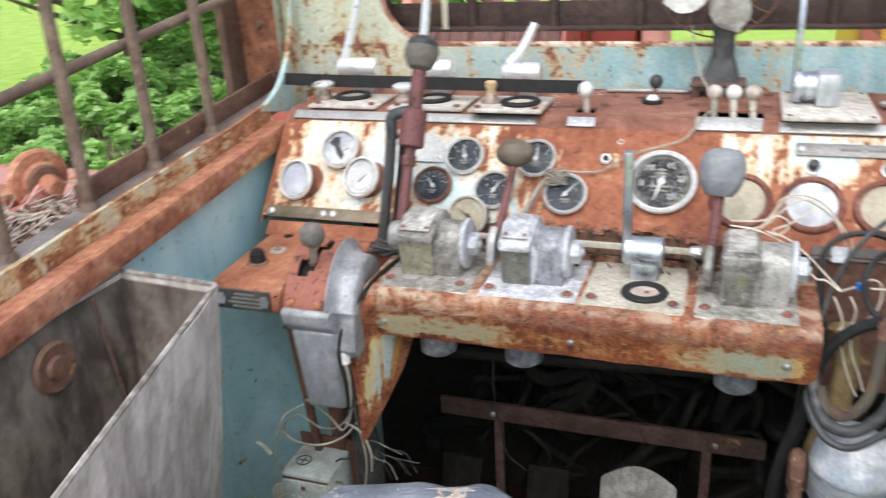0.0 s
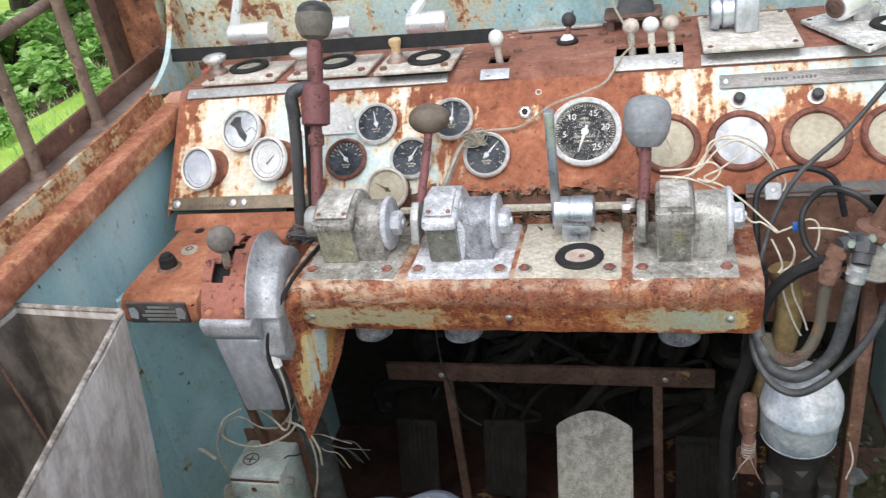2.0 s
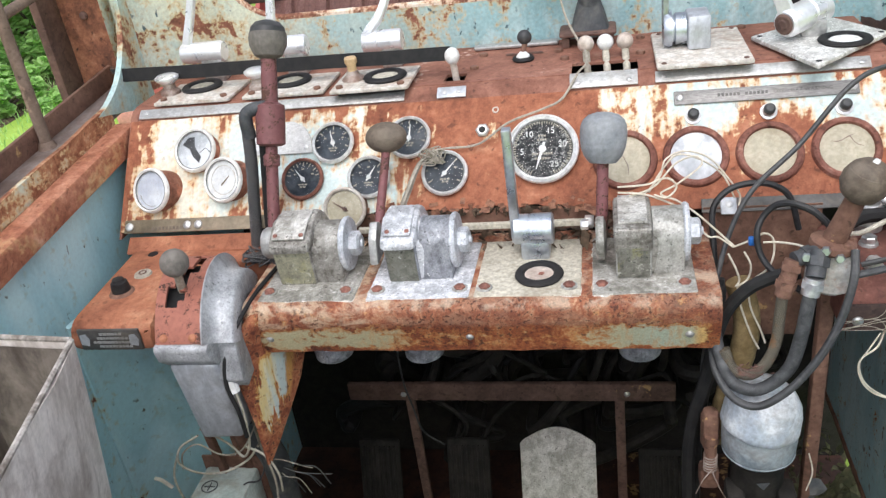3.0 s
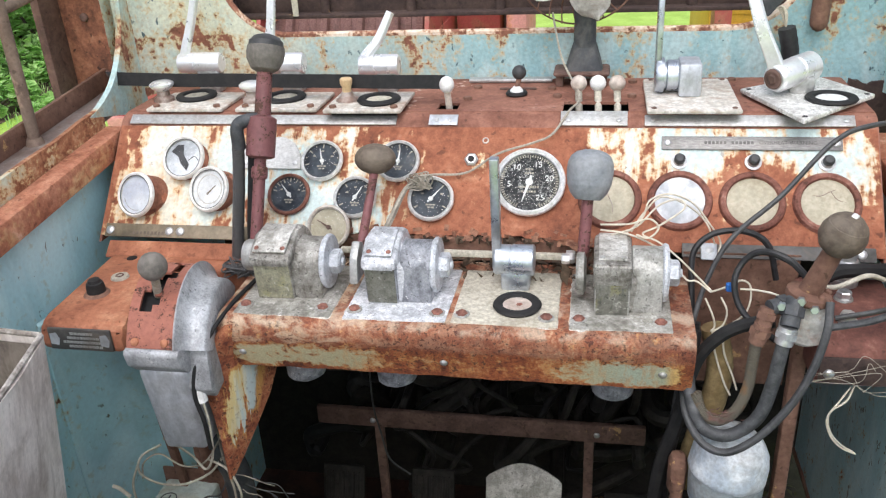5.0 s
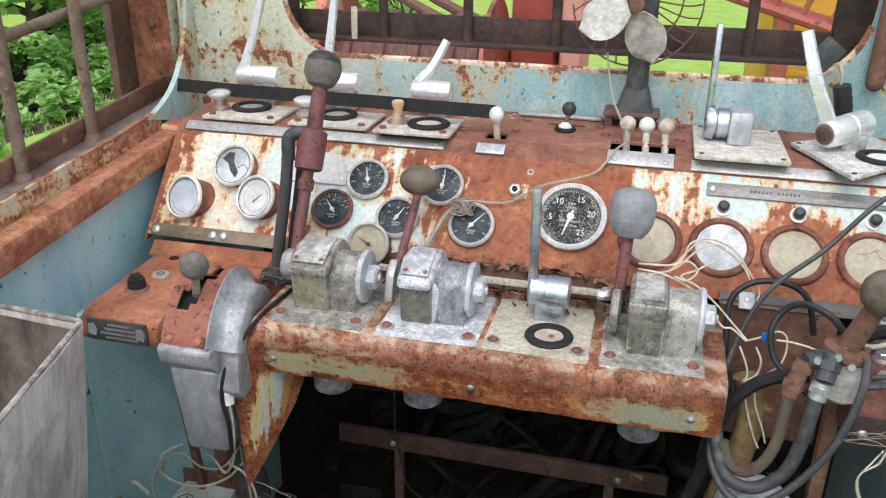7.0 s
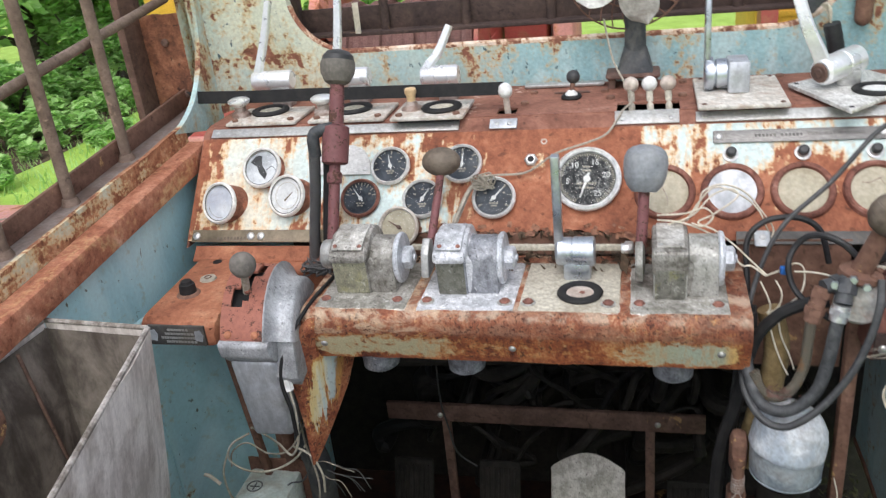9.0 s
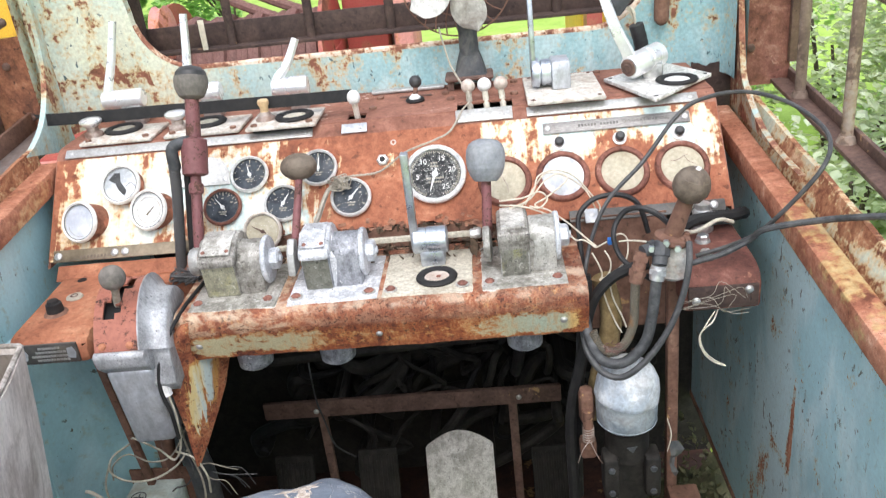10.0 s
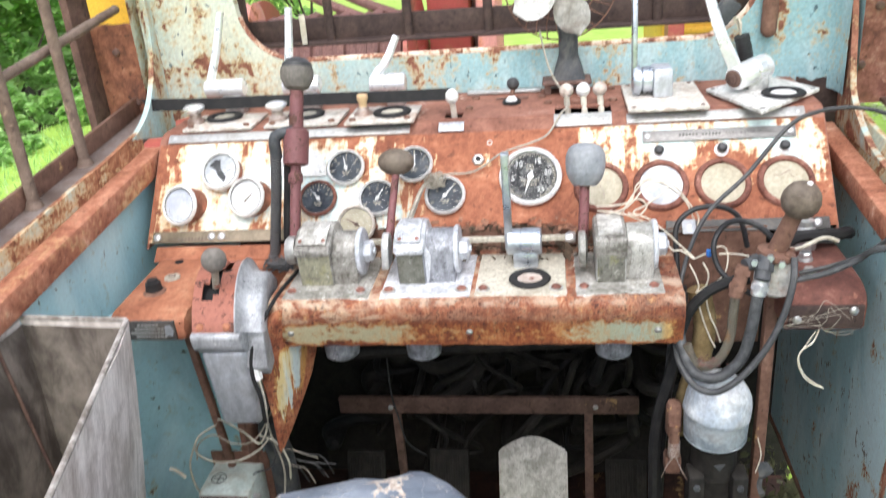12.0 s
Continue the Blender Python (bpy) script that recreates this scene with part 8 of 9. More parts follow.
part("dark_hose", tube(B(), [(-0.32, 0.145, 0.885), (-0.312, 0.146, 0.95), (-0.3, 0.147, 1.02), (-0.288, 0.15, 1.1)], 0.0085, 12, 10), "black", g, "black hose")
bm = B()
rng = random.Random(6)
for k in range(40):
    c = Vector((-0.315, 0.1, 0.9))
    pts = [c + Vector((rng.uniform(-0.03, 0.03), rng.uniform(-0.02, 0.02), rng.uniform(-0.005, 0.012))) for _ in range(3)]
    tube(bm, pts, 0.0015, 4, 4)
single("debris", bm, "hose", "grey straw and debris at the hose foot", "debris", kind="stuff")
cable([(-0.285, 0.08, 0.9), (-0.292, 0.0, 0.9), (-0.3, -0.058, 0.885), (-0.316, -0.078, 0.85), (-0.322, -0.084, 0.81), (-0.316, -0.085, 0.77), (-0.318, -0.08, 0.72)], 0.003, "black", "dark cord hanging along the selector")

# ---- below: junction box with wires ----
g = thing("junction_box", (-0.43, -0.01, 0.4), "pale green enamel junction box with ribbed front", "junction box")
part("body", box(B(), (-0.482, -0.04, 0.42), (-0.392, 0.045, 0.545), 0.005), "ebox", g)
lid = part("cover", box(B(), (-0.478, -0.046, 0.43), (-0.396, -0.04, 0.536), 0.003), "ebox", g)
for k in range(6):
    part("rib", box(B(), (-0.473 + 0.0125 * k, -0.0495, 0.435), (-0.467 + 0.0125 * k, -0.046, 0.508), 0.001), "ebox", lid)
part("badge", torus(B(), Matrix.Translation((-0.457, -0.002, 0.546)), 0.0125, 0.001, 24, 5), "grey_iron", g, "round stamped mark")
# Dark strip laid on the body for the shade in the cover's gap.
part("cover_gap", box(B(), (-0.4785, -0.0415, 0.5355), (-0.3945, -0.0395, 0.5395), 0.0005), "iron", g, "dark strip standing for the gap over the cover")
part("rust_spot", dome(B(), (-0.438, -0.0455, 0.524), (0, -1, 0), 0.005, 0.002, 10), "bolt_rust", g, "rusty screw on the cover")
part("bolt", hexhead(B(), (-0.392, -0.02, 0.522), (1, 0, 0), 0.007, 0.012), "zinc", g)
part("gland", lathe(B(), [(0.016, 0), (0.018, 0.01), (0.014, 0.04)], axis((-0.482, 0.0, 0.47), (-0.53, 0.0, 0.465))[0], 16), "plate", g, "white cable gland")
part("cross_mark", box(box(B(), (-0.466, -0.0028, 0.545), (-0.448, -0.0012, 0.5462)), (-0.4578, -0.011, 0.545), (-0.4562, 0.007, 0.5462)), "grey_iron", g, "stamped cross")
part("backing", box(B(), (-0.488, 0.045, 0.4), (-0.366, 0.05, 0.566), 0.003), "iron_red", g, "rusty backing plate")
part("riser", rod(B(), (-0.41, 0.055, 0.5), (-0.4, 0.04, 0.74), 0.011, seg=12), "iron_red", g, "rusty round riser")
part("stand", box(B(), (-0.45, 0.01, 0.08), (-0.42, 0.045, 0.425), 0.003), "iron", g)
jw = [
    [(-0.3165, -0.078, 0.8), (-0.313, -0.079, 0.77), (-0.314, -0.079, 0.74), (-0.322, -0.074, 0.7), (-0.345, -0.06, 0.665), (-0.375, -0.04, 0.67), (-0.41, -0.035, 0.69), (-0.42, -0.03, 0.688)],
    [(-0.42, -0.04, 0.685), (-0.452, -0.045, 0.665), (-0.462, -0.045, 0.635), (-0.44, -0.04, 0.612), (-0.4, -0.035, 0.61), (-0.36, -0.03, 0.63), (-0.335, -0.03, 0.66)],
    [(-0.46, -0.04, 0.655), (-0.478, -0.045, 0.61), (-0.48, -0.04, 0.56), (-0.475, -0.03, 0.53)],
    [(-0.35, -0.04, 0.665), (-0.322, -0.045, 0.655), (-0.308, -0.045, 0.62), (-0.312, -0.04, 0.58)],
]
for i, w in enumerate(jw):
    cable(w, 0.0018, "wire_dull", "cream cable looping above the junction box", "cable", "cables over the junction box")
cable([(-0.3245, -0.07, 0.842), (-0.321, -0.074, 0.822), (-0.317, -0.077, 0.796)], 0.0078, "knob_white", "white plug hanging on a cord", "plug")
rng = random.Random(31)
for k in range(7):
    a = Vector((-0.335 + 0.006 * k, -0.01, 0.585 + 0.03 * rng.random()))
    q = rng.uniform(0.5, 1.0)
    cable([a, a + Vector((0.025 * q, -0.01, 0.012 * rng.random())), a + Vector((0.055 * q, -0.005, -0.006)), a + Vector((0.075 * q, 0, -0.04 * rng.random() - 0.01))], 0.0008, rng.choice(("cable", "cable", "string")), "thin wire end curling under the gusset", "wire", "wire ends under the gusset")

# mossy rubbish between the pillar and the side
rng = random.Random(51)
bm = B()
for i in range(900):
    c = Vector((rng.uniform(0.455, 0.72), rng.uniform(0.0, 0.5), 0.08))
    c.z += 0.16 * max(0.0, 1 - abs(c.x - 0.56) / 0.14) * rng.uniform(0.6, 1.3)
    mm = Matrix.Translation(c) @ Euler((rng.uniform(-1, 1), rng.uniform(-1, 1), rng.uniform(0, 6))).to_matrix().to_4x4()
    L = rng.uniform(0.005, 0.014)
    bm.faces.new([bm.verts.new(mm @ Vector(p)) for p in ((-L, 0, 0), (-L * 0.2, -L * 0.5, 0.004), (L, 0, 0.006), (-L * 0.2, L * 0.5, 0.004))])
lump = [[bm.verts.new((0.45 + 0.3 * i / 12, 0.04 + 0.38 * j / 16, 0.078 + 0.16 * max(0.0, 1 - (abs(i - 6) / 6) ** 2) * (0.75 + 0.5 * noise.noise((i * 0.5, j * 0.5, 3))))) for j in range(17)] for i in range(13)]
for a, b_ in zip(lump, lump[1:]):
    for j in range(16):
        bm.faces.new((a[j], a[j + 1], b_[j + 1], b_[j]))
single("rubbish_heap", bm, "mossy", "heap of mossy leaf rubbish on the cab floor", "rubbish", kind="stuff")
# straw caught in the bend of the hoses
bm = B()
for k in range(60):
    c = Vector((rng.gauss(0.343, 0.009), -0.034 + rng.uniform(-0.008, 0.006), 0.795 + rng.uniform(-0.006, 0.008)))
    a = rng.uniform(0, 6.28)
    L = rng.uniform(0.004, 0.011)
    rod(bm, c, c + Vector((L * math.cos(a), rng.uniform(-0.004, 0.004), L * 0.6 * math.sin(a))), 0.0007, 0.0004, 4)
single("straw", bm, "rope", "wisp of brown straw caught in the hose bend", "straw", kind="stuff")

# more loose leads round the junction box
cable([(-0.33, -0.02, 0.7), (-0.36, -0.035, 0.655), (-0.4, -0.03, 0.64), (-0.44, -0.02, 0.65), (-0.47, -0.02, 0.63), (-0.478, -0.02, 0.6)], 0.0014, "string", "thin grey lead over the junction box", "cable", "cables over the junction box")
cable([(-0.34, -0.03, 0.66), (-0.33, -0.04, 0.63), (-0.345, -0.04, 0.6), (-0.37, -0.03, 0.585), (-0.385, -0.02, 0.57)], 0.0014, "cable", "thin dark lead over the junction box", "cable", "cables over the junction box")
cable([(-0.35, 0.0, 0.7), (-0.345, -0.01, 0.65), (-0.325, -0.03, 0.6), (-0.33, -0.03, 0.55), (-0.345, -0.03, 0.5)], 0.0018, "string", "thin grey lead beside the junction box", "cable", "cables over the junction box")
cable([(-0.5, -0.03, 0.57), (-0.515, -0.03, 0.585), (-0.525, -0.03, 0.588)], 0.003, "wire", "cut cream cable end", "cable", "cables over the junction box")

# ---- pedals and innards darkened for shade ----
fr = thing("iron_frame", (-0.02, 0.365, 0.08), "rusty flat-iron frame before the pedals", "frame")
part("cross_bar", box(B(), (-0.345, 0.36, 0.424), (0.285, 0.372, 0.464), 0.003), "iron", fr)
for x in (-0.222, 0.183):
    part("upright", box(B(), (x - 0.009, 0.362, 0.08), (x + 0.009, 0.374, 0.426), 0.002), "iron", fr)
for x, z in ((-0.232, 0.44), (0.197, 0.442)):
    part("screw", dome(B(), (x, 0.36, z), (0, -1, 0), 0.006, 0.004), "zinc", fr)
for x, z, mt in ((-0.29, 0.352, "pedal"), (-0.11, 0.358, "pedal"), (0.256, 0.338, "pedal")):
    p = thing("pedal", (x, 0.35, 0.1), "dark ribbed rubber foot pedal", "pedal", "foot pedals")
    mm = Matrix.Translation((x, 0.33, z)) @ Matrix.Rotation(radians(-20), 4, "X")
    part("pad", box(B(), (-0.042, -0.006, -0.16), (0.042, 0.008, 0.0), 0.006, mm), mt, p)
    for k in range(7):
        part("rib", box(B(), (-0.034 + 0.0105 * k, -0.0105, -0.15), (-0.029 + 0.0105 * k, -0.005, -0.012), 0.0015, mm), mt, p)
    part("stem", rod(B(), (x, 0.36, 0.1), (x, 0.37, 0.28), 0.014), "near_black", p)
p = thing("pedal", (0.068, 0.32, 0.1), "bare aluminium foot plate with rounded top", "pedal", "foot pedals")
mm = Matrix.Translation((0.068, 0.3, 0.412)) @ Matrix.Rotation(radians(-22), 4, "X")
poly = [(-0.069, -0.26), (0.069, -0.26), (0.069, -0.03), (0.064, -0.024)] + [(0.064 - 0.128 * k / 10, -0.024 + 0.026 * math.sin(math.pi * k / 10)) for k in range(1, 10)] + [(-0.064, -0.024), (-0.069, -0.03)]
part("plate", prism(B(), poly, mm @ XZ, 0.004), "foot_plate", p, "scuffed bare aluminium plate")
part("stem", rod(B(), (0.068, 0.36, 0.1), (0.068, 0.35, 0.3), 0.014), "near_black", p)
# Hoses, valves and pipes are coloured near black to read as deep shade.
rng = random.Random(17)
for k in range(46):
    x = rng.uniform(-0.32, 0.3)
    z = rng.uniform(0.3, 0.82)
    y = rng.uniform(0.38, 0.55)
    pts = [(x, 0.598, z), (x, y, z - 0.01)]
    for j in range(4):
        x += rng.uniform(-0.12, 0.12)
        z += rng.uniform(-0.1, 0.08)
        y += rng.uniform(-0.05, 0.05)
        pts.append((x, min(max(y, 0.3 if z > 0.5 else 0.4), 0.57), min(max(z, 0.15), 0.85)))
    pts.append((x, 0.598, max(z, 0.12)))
    single("hose", tube(B(), pts, rng.choice((0.005, 0.008, 0.012, 0.016)), 8, 6), rng.choice(("near_black", "black", "near_black", "pedal")), "hose behind the shelf, near black for the shade", "hose", "hoses in the dark behind the shelf")
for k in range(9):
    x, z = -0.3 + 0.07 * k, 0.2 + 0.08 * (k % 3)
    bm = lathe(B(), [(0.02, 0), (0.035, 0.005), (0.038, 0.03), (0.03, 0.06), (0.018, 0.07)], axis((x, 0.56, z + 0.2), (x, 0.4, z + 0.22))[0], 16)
    single("valve_body", bm, "near_black", "valve body on the bulkhead, near black for the shade", "valve", "valves on the bulkhead")
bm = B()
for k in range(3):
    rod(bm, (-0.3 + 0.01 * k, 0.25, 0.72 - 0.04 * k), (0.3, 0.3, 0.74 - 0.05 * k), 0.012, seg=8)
single("pipe_run", bm, "near_black", "pipes under the shelf, near black for the shade", "pipe")
cable([(-0.222, 0.355, 0.7), (-0.226, 0.352, 0.5), (-0.215, 0.35, 0.42), (-0.2, 0.345, 0.36), (-0.16, 0.34, 0.33)], 0.0018, "cable", "thin grey cable over the cross bar")

# ---- bin at the left ----
BZ = 0.958
bn = thing("storage_bin", (-0.5, -0.45, 0.3), "deep bin of grey weathered boards with bound rim", "bin")
cor = [(-0.434, -0.19), (-0.592, -0.178), (-0.592, -0.85), (-0.27, -0.8)]
low_c = [(-0.53, -0.2), (-0.592, -0.19), (-0.592, -0.85), (-0.36, -0.8)]


def board(name, i, j, label, out):
    bm = B()
    a0, a1, b0, b1 = [Vector((*c[k], z)) for k, c, z in ((i, low_c, 0.3), (i, cor, BZ), (j, low_c, 0.3), (j, cor, BZ))]
    nrm = Vector(out) * 0.005
    n, mz = 24, 14
    g0 = [[a0.lerp(b0, s / n).lerp(a1.lerp(b1, s / n), t / mz) for s in range(n + 1)] for t in range(mz + 1)]
    fr_, bk = [[[bm.verts.new(p + d + nrm.normalized() * 0.007 * noise.noise(p * 6) + (Vector((0, 0, 0.004 * noise.noise(p * 18))) if t == mz else Vector())) for p in row] for t, row in enumerate(g0)] for d in (Vector(), nrm)]
    for t in range(mz):
        for s in range(n):
            bm.faces.new((fr_[t][s], fr_[t][s + 1], fr_[t + 1][s + 1], fr_[t + 1][s]))
            bm.faces.new((bk[t][s], bk[t + 1][s], bk[t + 1][s + 1], bk[t][s + 1]))
    for s in range(n):
        bm.faces.new((fr_[mz][s], fr_[mz][s + 1], bk[mz][s + 1], bk[mz][s]))
    for t in range(mz):
        for s in (0, n):
            bm.faces.new((fr_[t][s], bk[t][s], bk[t + 1][s], fr_[t + 1][s]))
    part(name, bm, "wood", bn, label, smooth=0.9)
    # Inner skin in a darker copy of the board, for the shade inside.
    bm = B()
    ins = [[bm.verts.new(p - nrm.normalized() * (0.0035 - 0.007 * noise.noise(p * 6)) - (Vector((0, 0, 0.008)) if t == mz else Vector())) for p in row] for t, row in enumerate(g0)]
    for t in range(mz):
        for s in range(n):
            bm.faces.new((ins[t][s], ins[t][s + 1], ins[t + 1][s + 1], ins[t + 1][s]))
    part("lining", bm, "wood_shaded", bn, "stained inner face, darkened for the shade in the bin", smooth=0.9)
    pts = [cor_a.lerp(cor_b, s / 8) for cor_a, cor_b in ((a1, b1),) for s in range(9)]
    part("rim", tube(B(), [p + nrm * 0.5 + Vector((0, 0, 0.001)) for p in pts], 0.0036, 8, 3), "hide_edge", bn, "frayed bound rim")


board("side_board", 0, 3, "grey weathered board, pale outside", (0.95, 0.3, 0))
board("end_board", 1, 0, "grey weathered end board", (0.1, 1, 0))
board("back_board", 2, 1, "weathered inner board, its lining darkened for shade", (-1, 0, 0))
part("bottom", box(B(), (-0.59, -0.85, 0.29), (-0.32, -0.2, 0.3)), "wood", bn)
part("seam", tube(B(), [(-0.583, -0.245, 0.95), (-0.582, -0.235, 0.85), (-0.58, -0.22, 0.7), (-0.575, -0.21, 0.5)], 0.0025, 6), "iron", bn, "dark seam")
fl = part("flange", lathe(B(), [(0.032, 0), (0.034, 0.003), (0.03, 0.008), (0.016, 0.006), (0.014, 0.012), (0.005, 0.013)], axis((-0.585, -0.33, 0.897), (0, -0.33, 0.897))[0], 24), "iron_red", bn, "rusty round flange bolted inside")

# ---- seats ----
def cushion(outline_y, x0, x1, z, depth, back_y, roll=0.08):
    """Torn cushion: a lumpy top that rolls over the front edge."""
    bm = B()
    nx, ny = 70, 34
    rows = []
    for j in range(ny + 1):
        row = []
        for i in range(nx + 1):
            x = x0 + (x1 - x0) * i / nx
            fy = np.interp(x, *outline_y)
            t = j / ny
            if t < 0.3:
                a = (0.3 - t) / 0.3
                y, zz = fy - 0.02 + 0.02 * math.sin(math.pi / 2 * (1 - a * 0.15)) - 0.0, z - 0.03 - depth * a
                y = fy - 0.012 * a
            else:
                s = (t - 0.3) / 0.7
                y = fy + (back_y - fy) * s
                zz = z - 0.03 * max(0, 1 - s * 9) ** 2
            p = Vector((x, y, zz))
            e = min(x - x0, x1 - x) / roll
            p.z -= 0.05 * max(0, 1 - e) ** 2
            p.z += 0.012 * noise.noise((x * 9, y * 9, 0)) + 0.0025 * noise.noise((x * 30, y * 30, 2)) + 0.005 * abs(noise.noise((x * 11 + 3, y * 11, 5)))
            p.y += 0.012 * noise.noise((x * 22, 0, zz * 14))
            row.append(bm.verts.new(p))
        rows.append(row)
    for a, b_ in zip(rows, rows[1:]):
        for i in range(nx):
            bm.faces.new((a[i], a[i + 1], b_[i + 1], b_[i]))
    return bm


def torn(name):
    """Cracked grey vinyl that has split open to tan foam."""
    m, nt, b = nodes_of(name)
    p = where(nt)
    vor = nt.nodes.new("ShaderNodeTexVoronoi")
    vor.feature = "DISTANCE_TO_EDGE"
    vor.inputs["Scale"].default_value = 30.0
    warp = nt.nodes.new("ShaderNodeVectorMath")
    warp.operation = "ADD"
    nz = nt.nodes.new("ShaderNodeTexNoise")
    nz.inputs["Scale"].default_value, nz.inputs["Detail"].default_value = 13.0, 6.0
    sc = nt.nodes.new("ShaderNodeVectorMath")
    sc.operation = "SCALE"
    sc.inputs["Scale"].default_value = 0.16
    nt.links.new(p, nz.inputs["Vector"])
    nt.links.new(nz.outputs["Color"], sc.inputs[0])
    nt.links.new(p, warp.inputs[0])
    nt.links.new(sc.outputs[0], warp.inputs[1])
    nt.links.new(warp.outputs[0], vor.inputs["Vector"])
    sx = nt.nodes.new("ShaderNodeSeparateXYZ")
    nt.links.new(p, sx.inputs[0])
    tear = val(nt, "ADD", grain(nt, p, 9.0, 5, 0.6), ranged(nt, sx.outputs[0], -0.3, -0.05, 0.1, 0.0))
    width = ranged(nt, tear, 0.55, 0.7, 0.0, 0.5)
    crack = nt.nodes.new("ShaderNodeMath")
    crack.operation = "LESS_THAN"
    nt.links.new(vor.outputs["Distance"], crack.inputs[0])
    nt.links.new(width, crack.inputs[1])
    open_ = crack.outputs[0]
    fine = grain(nt, p, 160, 4)
    crease = ranged(nt, vor.outputs["Distance"], 0.0, 0.035, 1.0, 0.0)
    skin = blend(nt, ranged(nt, grain(nt, p, 12, 6), 0.35, 0.7), (0.125, 0.15, 0.19), (0.3, 0.33, 0.385))
    skin = blend(nt, val(nt, "MULTIPLY", ranged(nt, vor.outputs["Distance"], 0.0, 0.03, 1.0, 0.0), ranged(nt, grain(nt, p, 22, 4), 0.46, 0.58, 0.0, 0.85)), skin, (0.62, 0.58, 0.54))
    pad = blend(nt, ranged(nt, fine, 0.4, 0.65), (0.46, 0.37, 0.3), (0.72, 0.65, 0.58))
    nt.links.new(blend(nt, open_, skin, pad), b.inputs["Base Color"])
    nt.links.new(ranged_lin(nt, open_, -1.0, 1.0), b.inputs["Roughness"])
    b.inputs["Roughness"].default_value = 0.6
    fold = grain(nt, where(nt, (16, 30, 20)), 1.0, 5, 0.6, 1.2)
    relief(nt, b, val(nt, "SUBTRACT", val(nt, "ADD", val(nt, "MULTIPLY", fine, 0.12), val(nt, "MULTIPLY", fold, 2.2)), val(nt, "ADD", open_, val(nt, "MULTIPLY", crease, 0.4))), 0.6, 0.005)
    return m


M["torn"] = torn("torn_grey_vinyl_over_foam")
seat = thing("seat", (0, -0.55, 0.3), "torn grey vinyl seat cushion with tan foam showing", "seat")
SEAT_X = [-0.262, -0.23, -0.205, -0.145, -0.082, -0.037, -0.007, 0.026, 0.057, 0.105, 0.156, 0.194, 0.222, 0.244]
SEAT_Y = [-0.47, -0.372, -0.318, -0.293, -0.288, -0.277, -0.292, -0.322, -0.334, -0.327, -0.324, -0.336, -0.37, -0.412]
bm = cushion((SEAT_X, SEAT_Y), -0.262, 0.254, 0.816, 0.11, -0.82, 0.05)
so = part("cushion", bm, "torn", seat, "cracked vinyl over foam", smooth=1.2)
part("base", box(B(), (-0.21, -0.8, 0.3), (0.27, -0.46, 0.72), 0.01), "iron", seat)
AX, AY = [-0.379, -0.355, -0.335, -0.306, -0.261, -0.231, -0.216], [-0.568, -0.521, -0.481, -0.464, -0.464, -0.5, -0.537]
arm = thing("armrest", (-0.3, -0.6, 0.3), "ragged armrest cushion, brown foam torn open", "armrest")
part("pad", jitter(cushion((AX, AY), -0.379, -0.216, 0.88, 0.08, -0.8, 0.03), 0.006, 34), "foam", arm, "brown foam torn open", smooth=1.2)
part("cover", jitter(cushion((AX, [y - 0.01 for y in AY]), -0.384, -0.31, 0.888, 0.03, -0.8, 0.02), 0.005, 28), "torn", arm, "remnant of grey vinyl", smooth=1.2)
part("lining", jitter(cushion((AX, [y - 0.016 for y in AY]), -0.258, -0.222, 0.884, 0.05, -0.8, 0.012), 0.005, 28), "knob_pale", arm, "pale lining flap", smooth=1.2)
part("stand", box(B(), (-0.32, -0.75, 0.3), (-0.27, -0.6, 0.8), 0.01), "iron", arm)
part("bracket", box(B(), (-0.32, -0.75, 0.29), (-0.1, -0.6, 0.302), 0.003), "iron", arm)

# ---- outside ----
def shrub(c, w, d, h, n, leaf, seed, mat="leaf", label="dense green shrub with broad leaves"):
    """Stems from the ground, and a crown of many folded leaves in clumps with an uneven outline."""
    rng = random.Random(seed)
    g = thing("shrub", c, label, "shrub", "shrubs round the machine")
    c = Vector(c)
    for k in range(4):
        top = c + Vector((rng.uniform(-w, w) * 0.3, rng.uniform(-d, d) * 0.3, h * rng.uniform(0.6, 0.9)))
        mid = (c + top) / 2 + Vector((rng.uniform(-0.1, 0.1), rng.uniform(-0.1, 0.1), 0))
        bm = B()
        line = smooth_line([c, mid, top], 4)
        for a, b_, t in zip(line, line[1:], range(20)):
            rod(bm, a, b_, 0.03 * (1 - t / 12), 0.03 * (1 - (t + 1) / 12), 6)
        part("stem", bm, "bark", g)
    clumps = []
    for k in range(26):
        a, q = rng.uniform(0, 6.28), math.sqrt(rng.random())
        z = rng.uniform(0.08, 1.0)
        s = (1 - 0.45 * z * z) * (0.8 + 0.35 * rng.random())
        clumps.append((c + Vector((w / 2 * q * s * math.cos(a), d / 2 * q * s * math.sin(a), h * z)), rng.uniform(0.16, 0.34) * min(1, h)))
    verts, faces = [], []
    for i in range(n):
        cc, cr_ = clumps[i % len(clumps)]
        v = Vector((rng.gauss(0, 1), rng.gauss(0, 1), rng.gauss(0, 0.8)))
        p = cc + v.normalized() * cr_ * (0.75 + 0.42 * rng.random())
        if p.z < c.z + 0.02:
            continue
        L = leaf * rng.uniform(0.6, 1.3)
        e = Euler((rng.uniform(-0.6, 0.6), rng.uniform(-0.6, 0.6), rng.uniform(0, 6.28))).to_matrix()
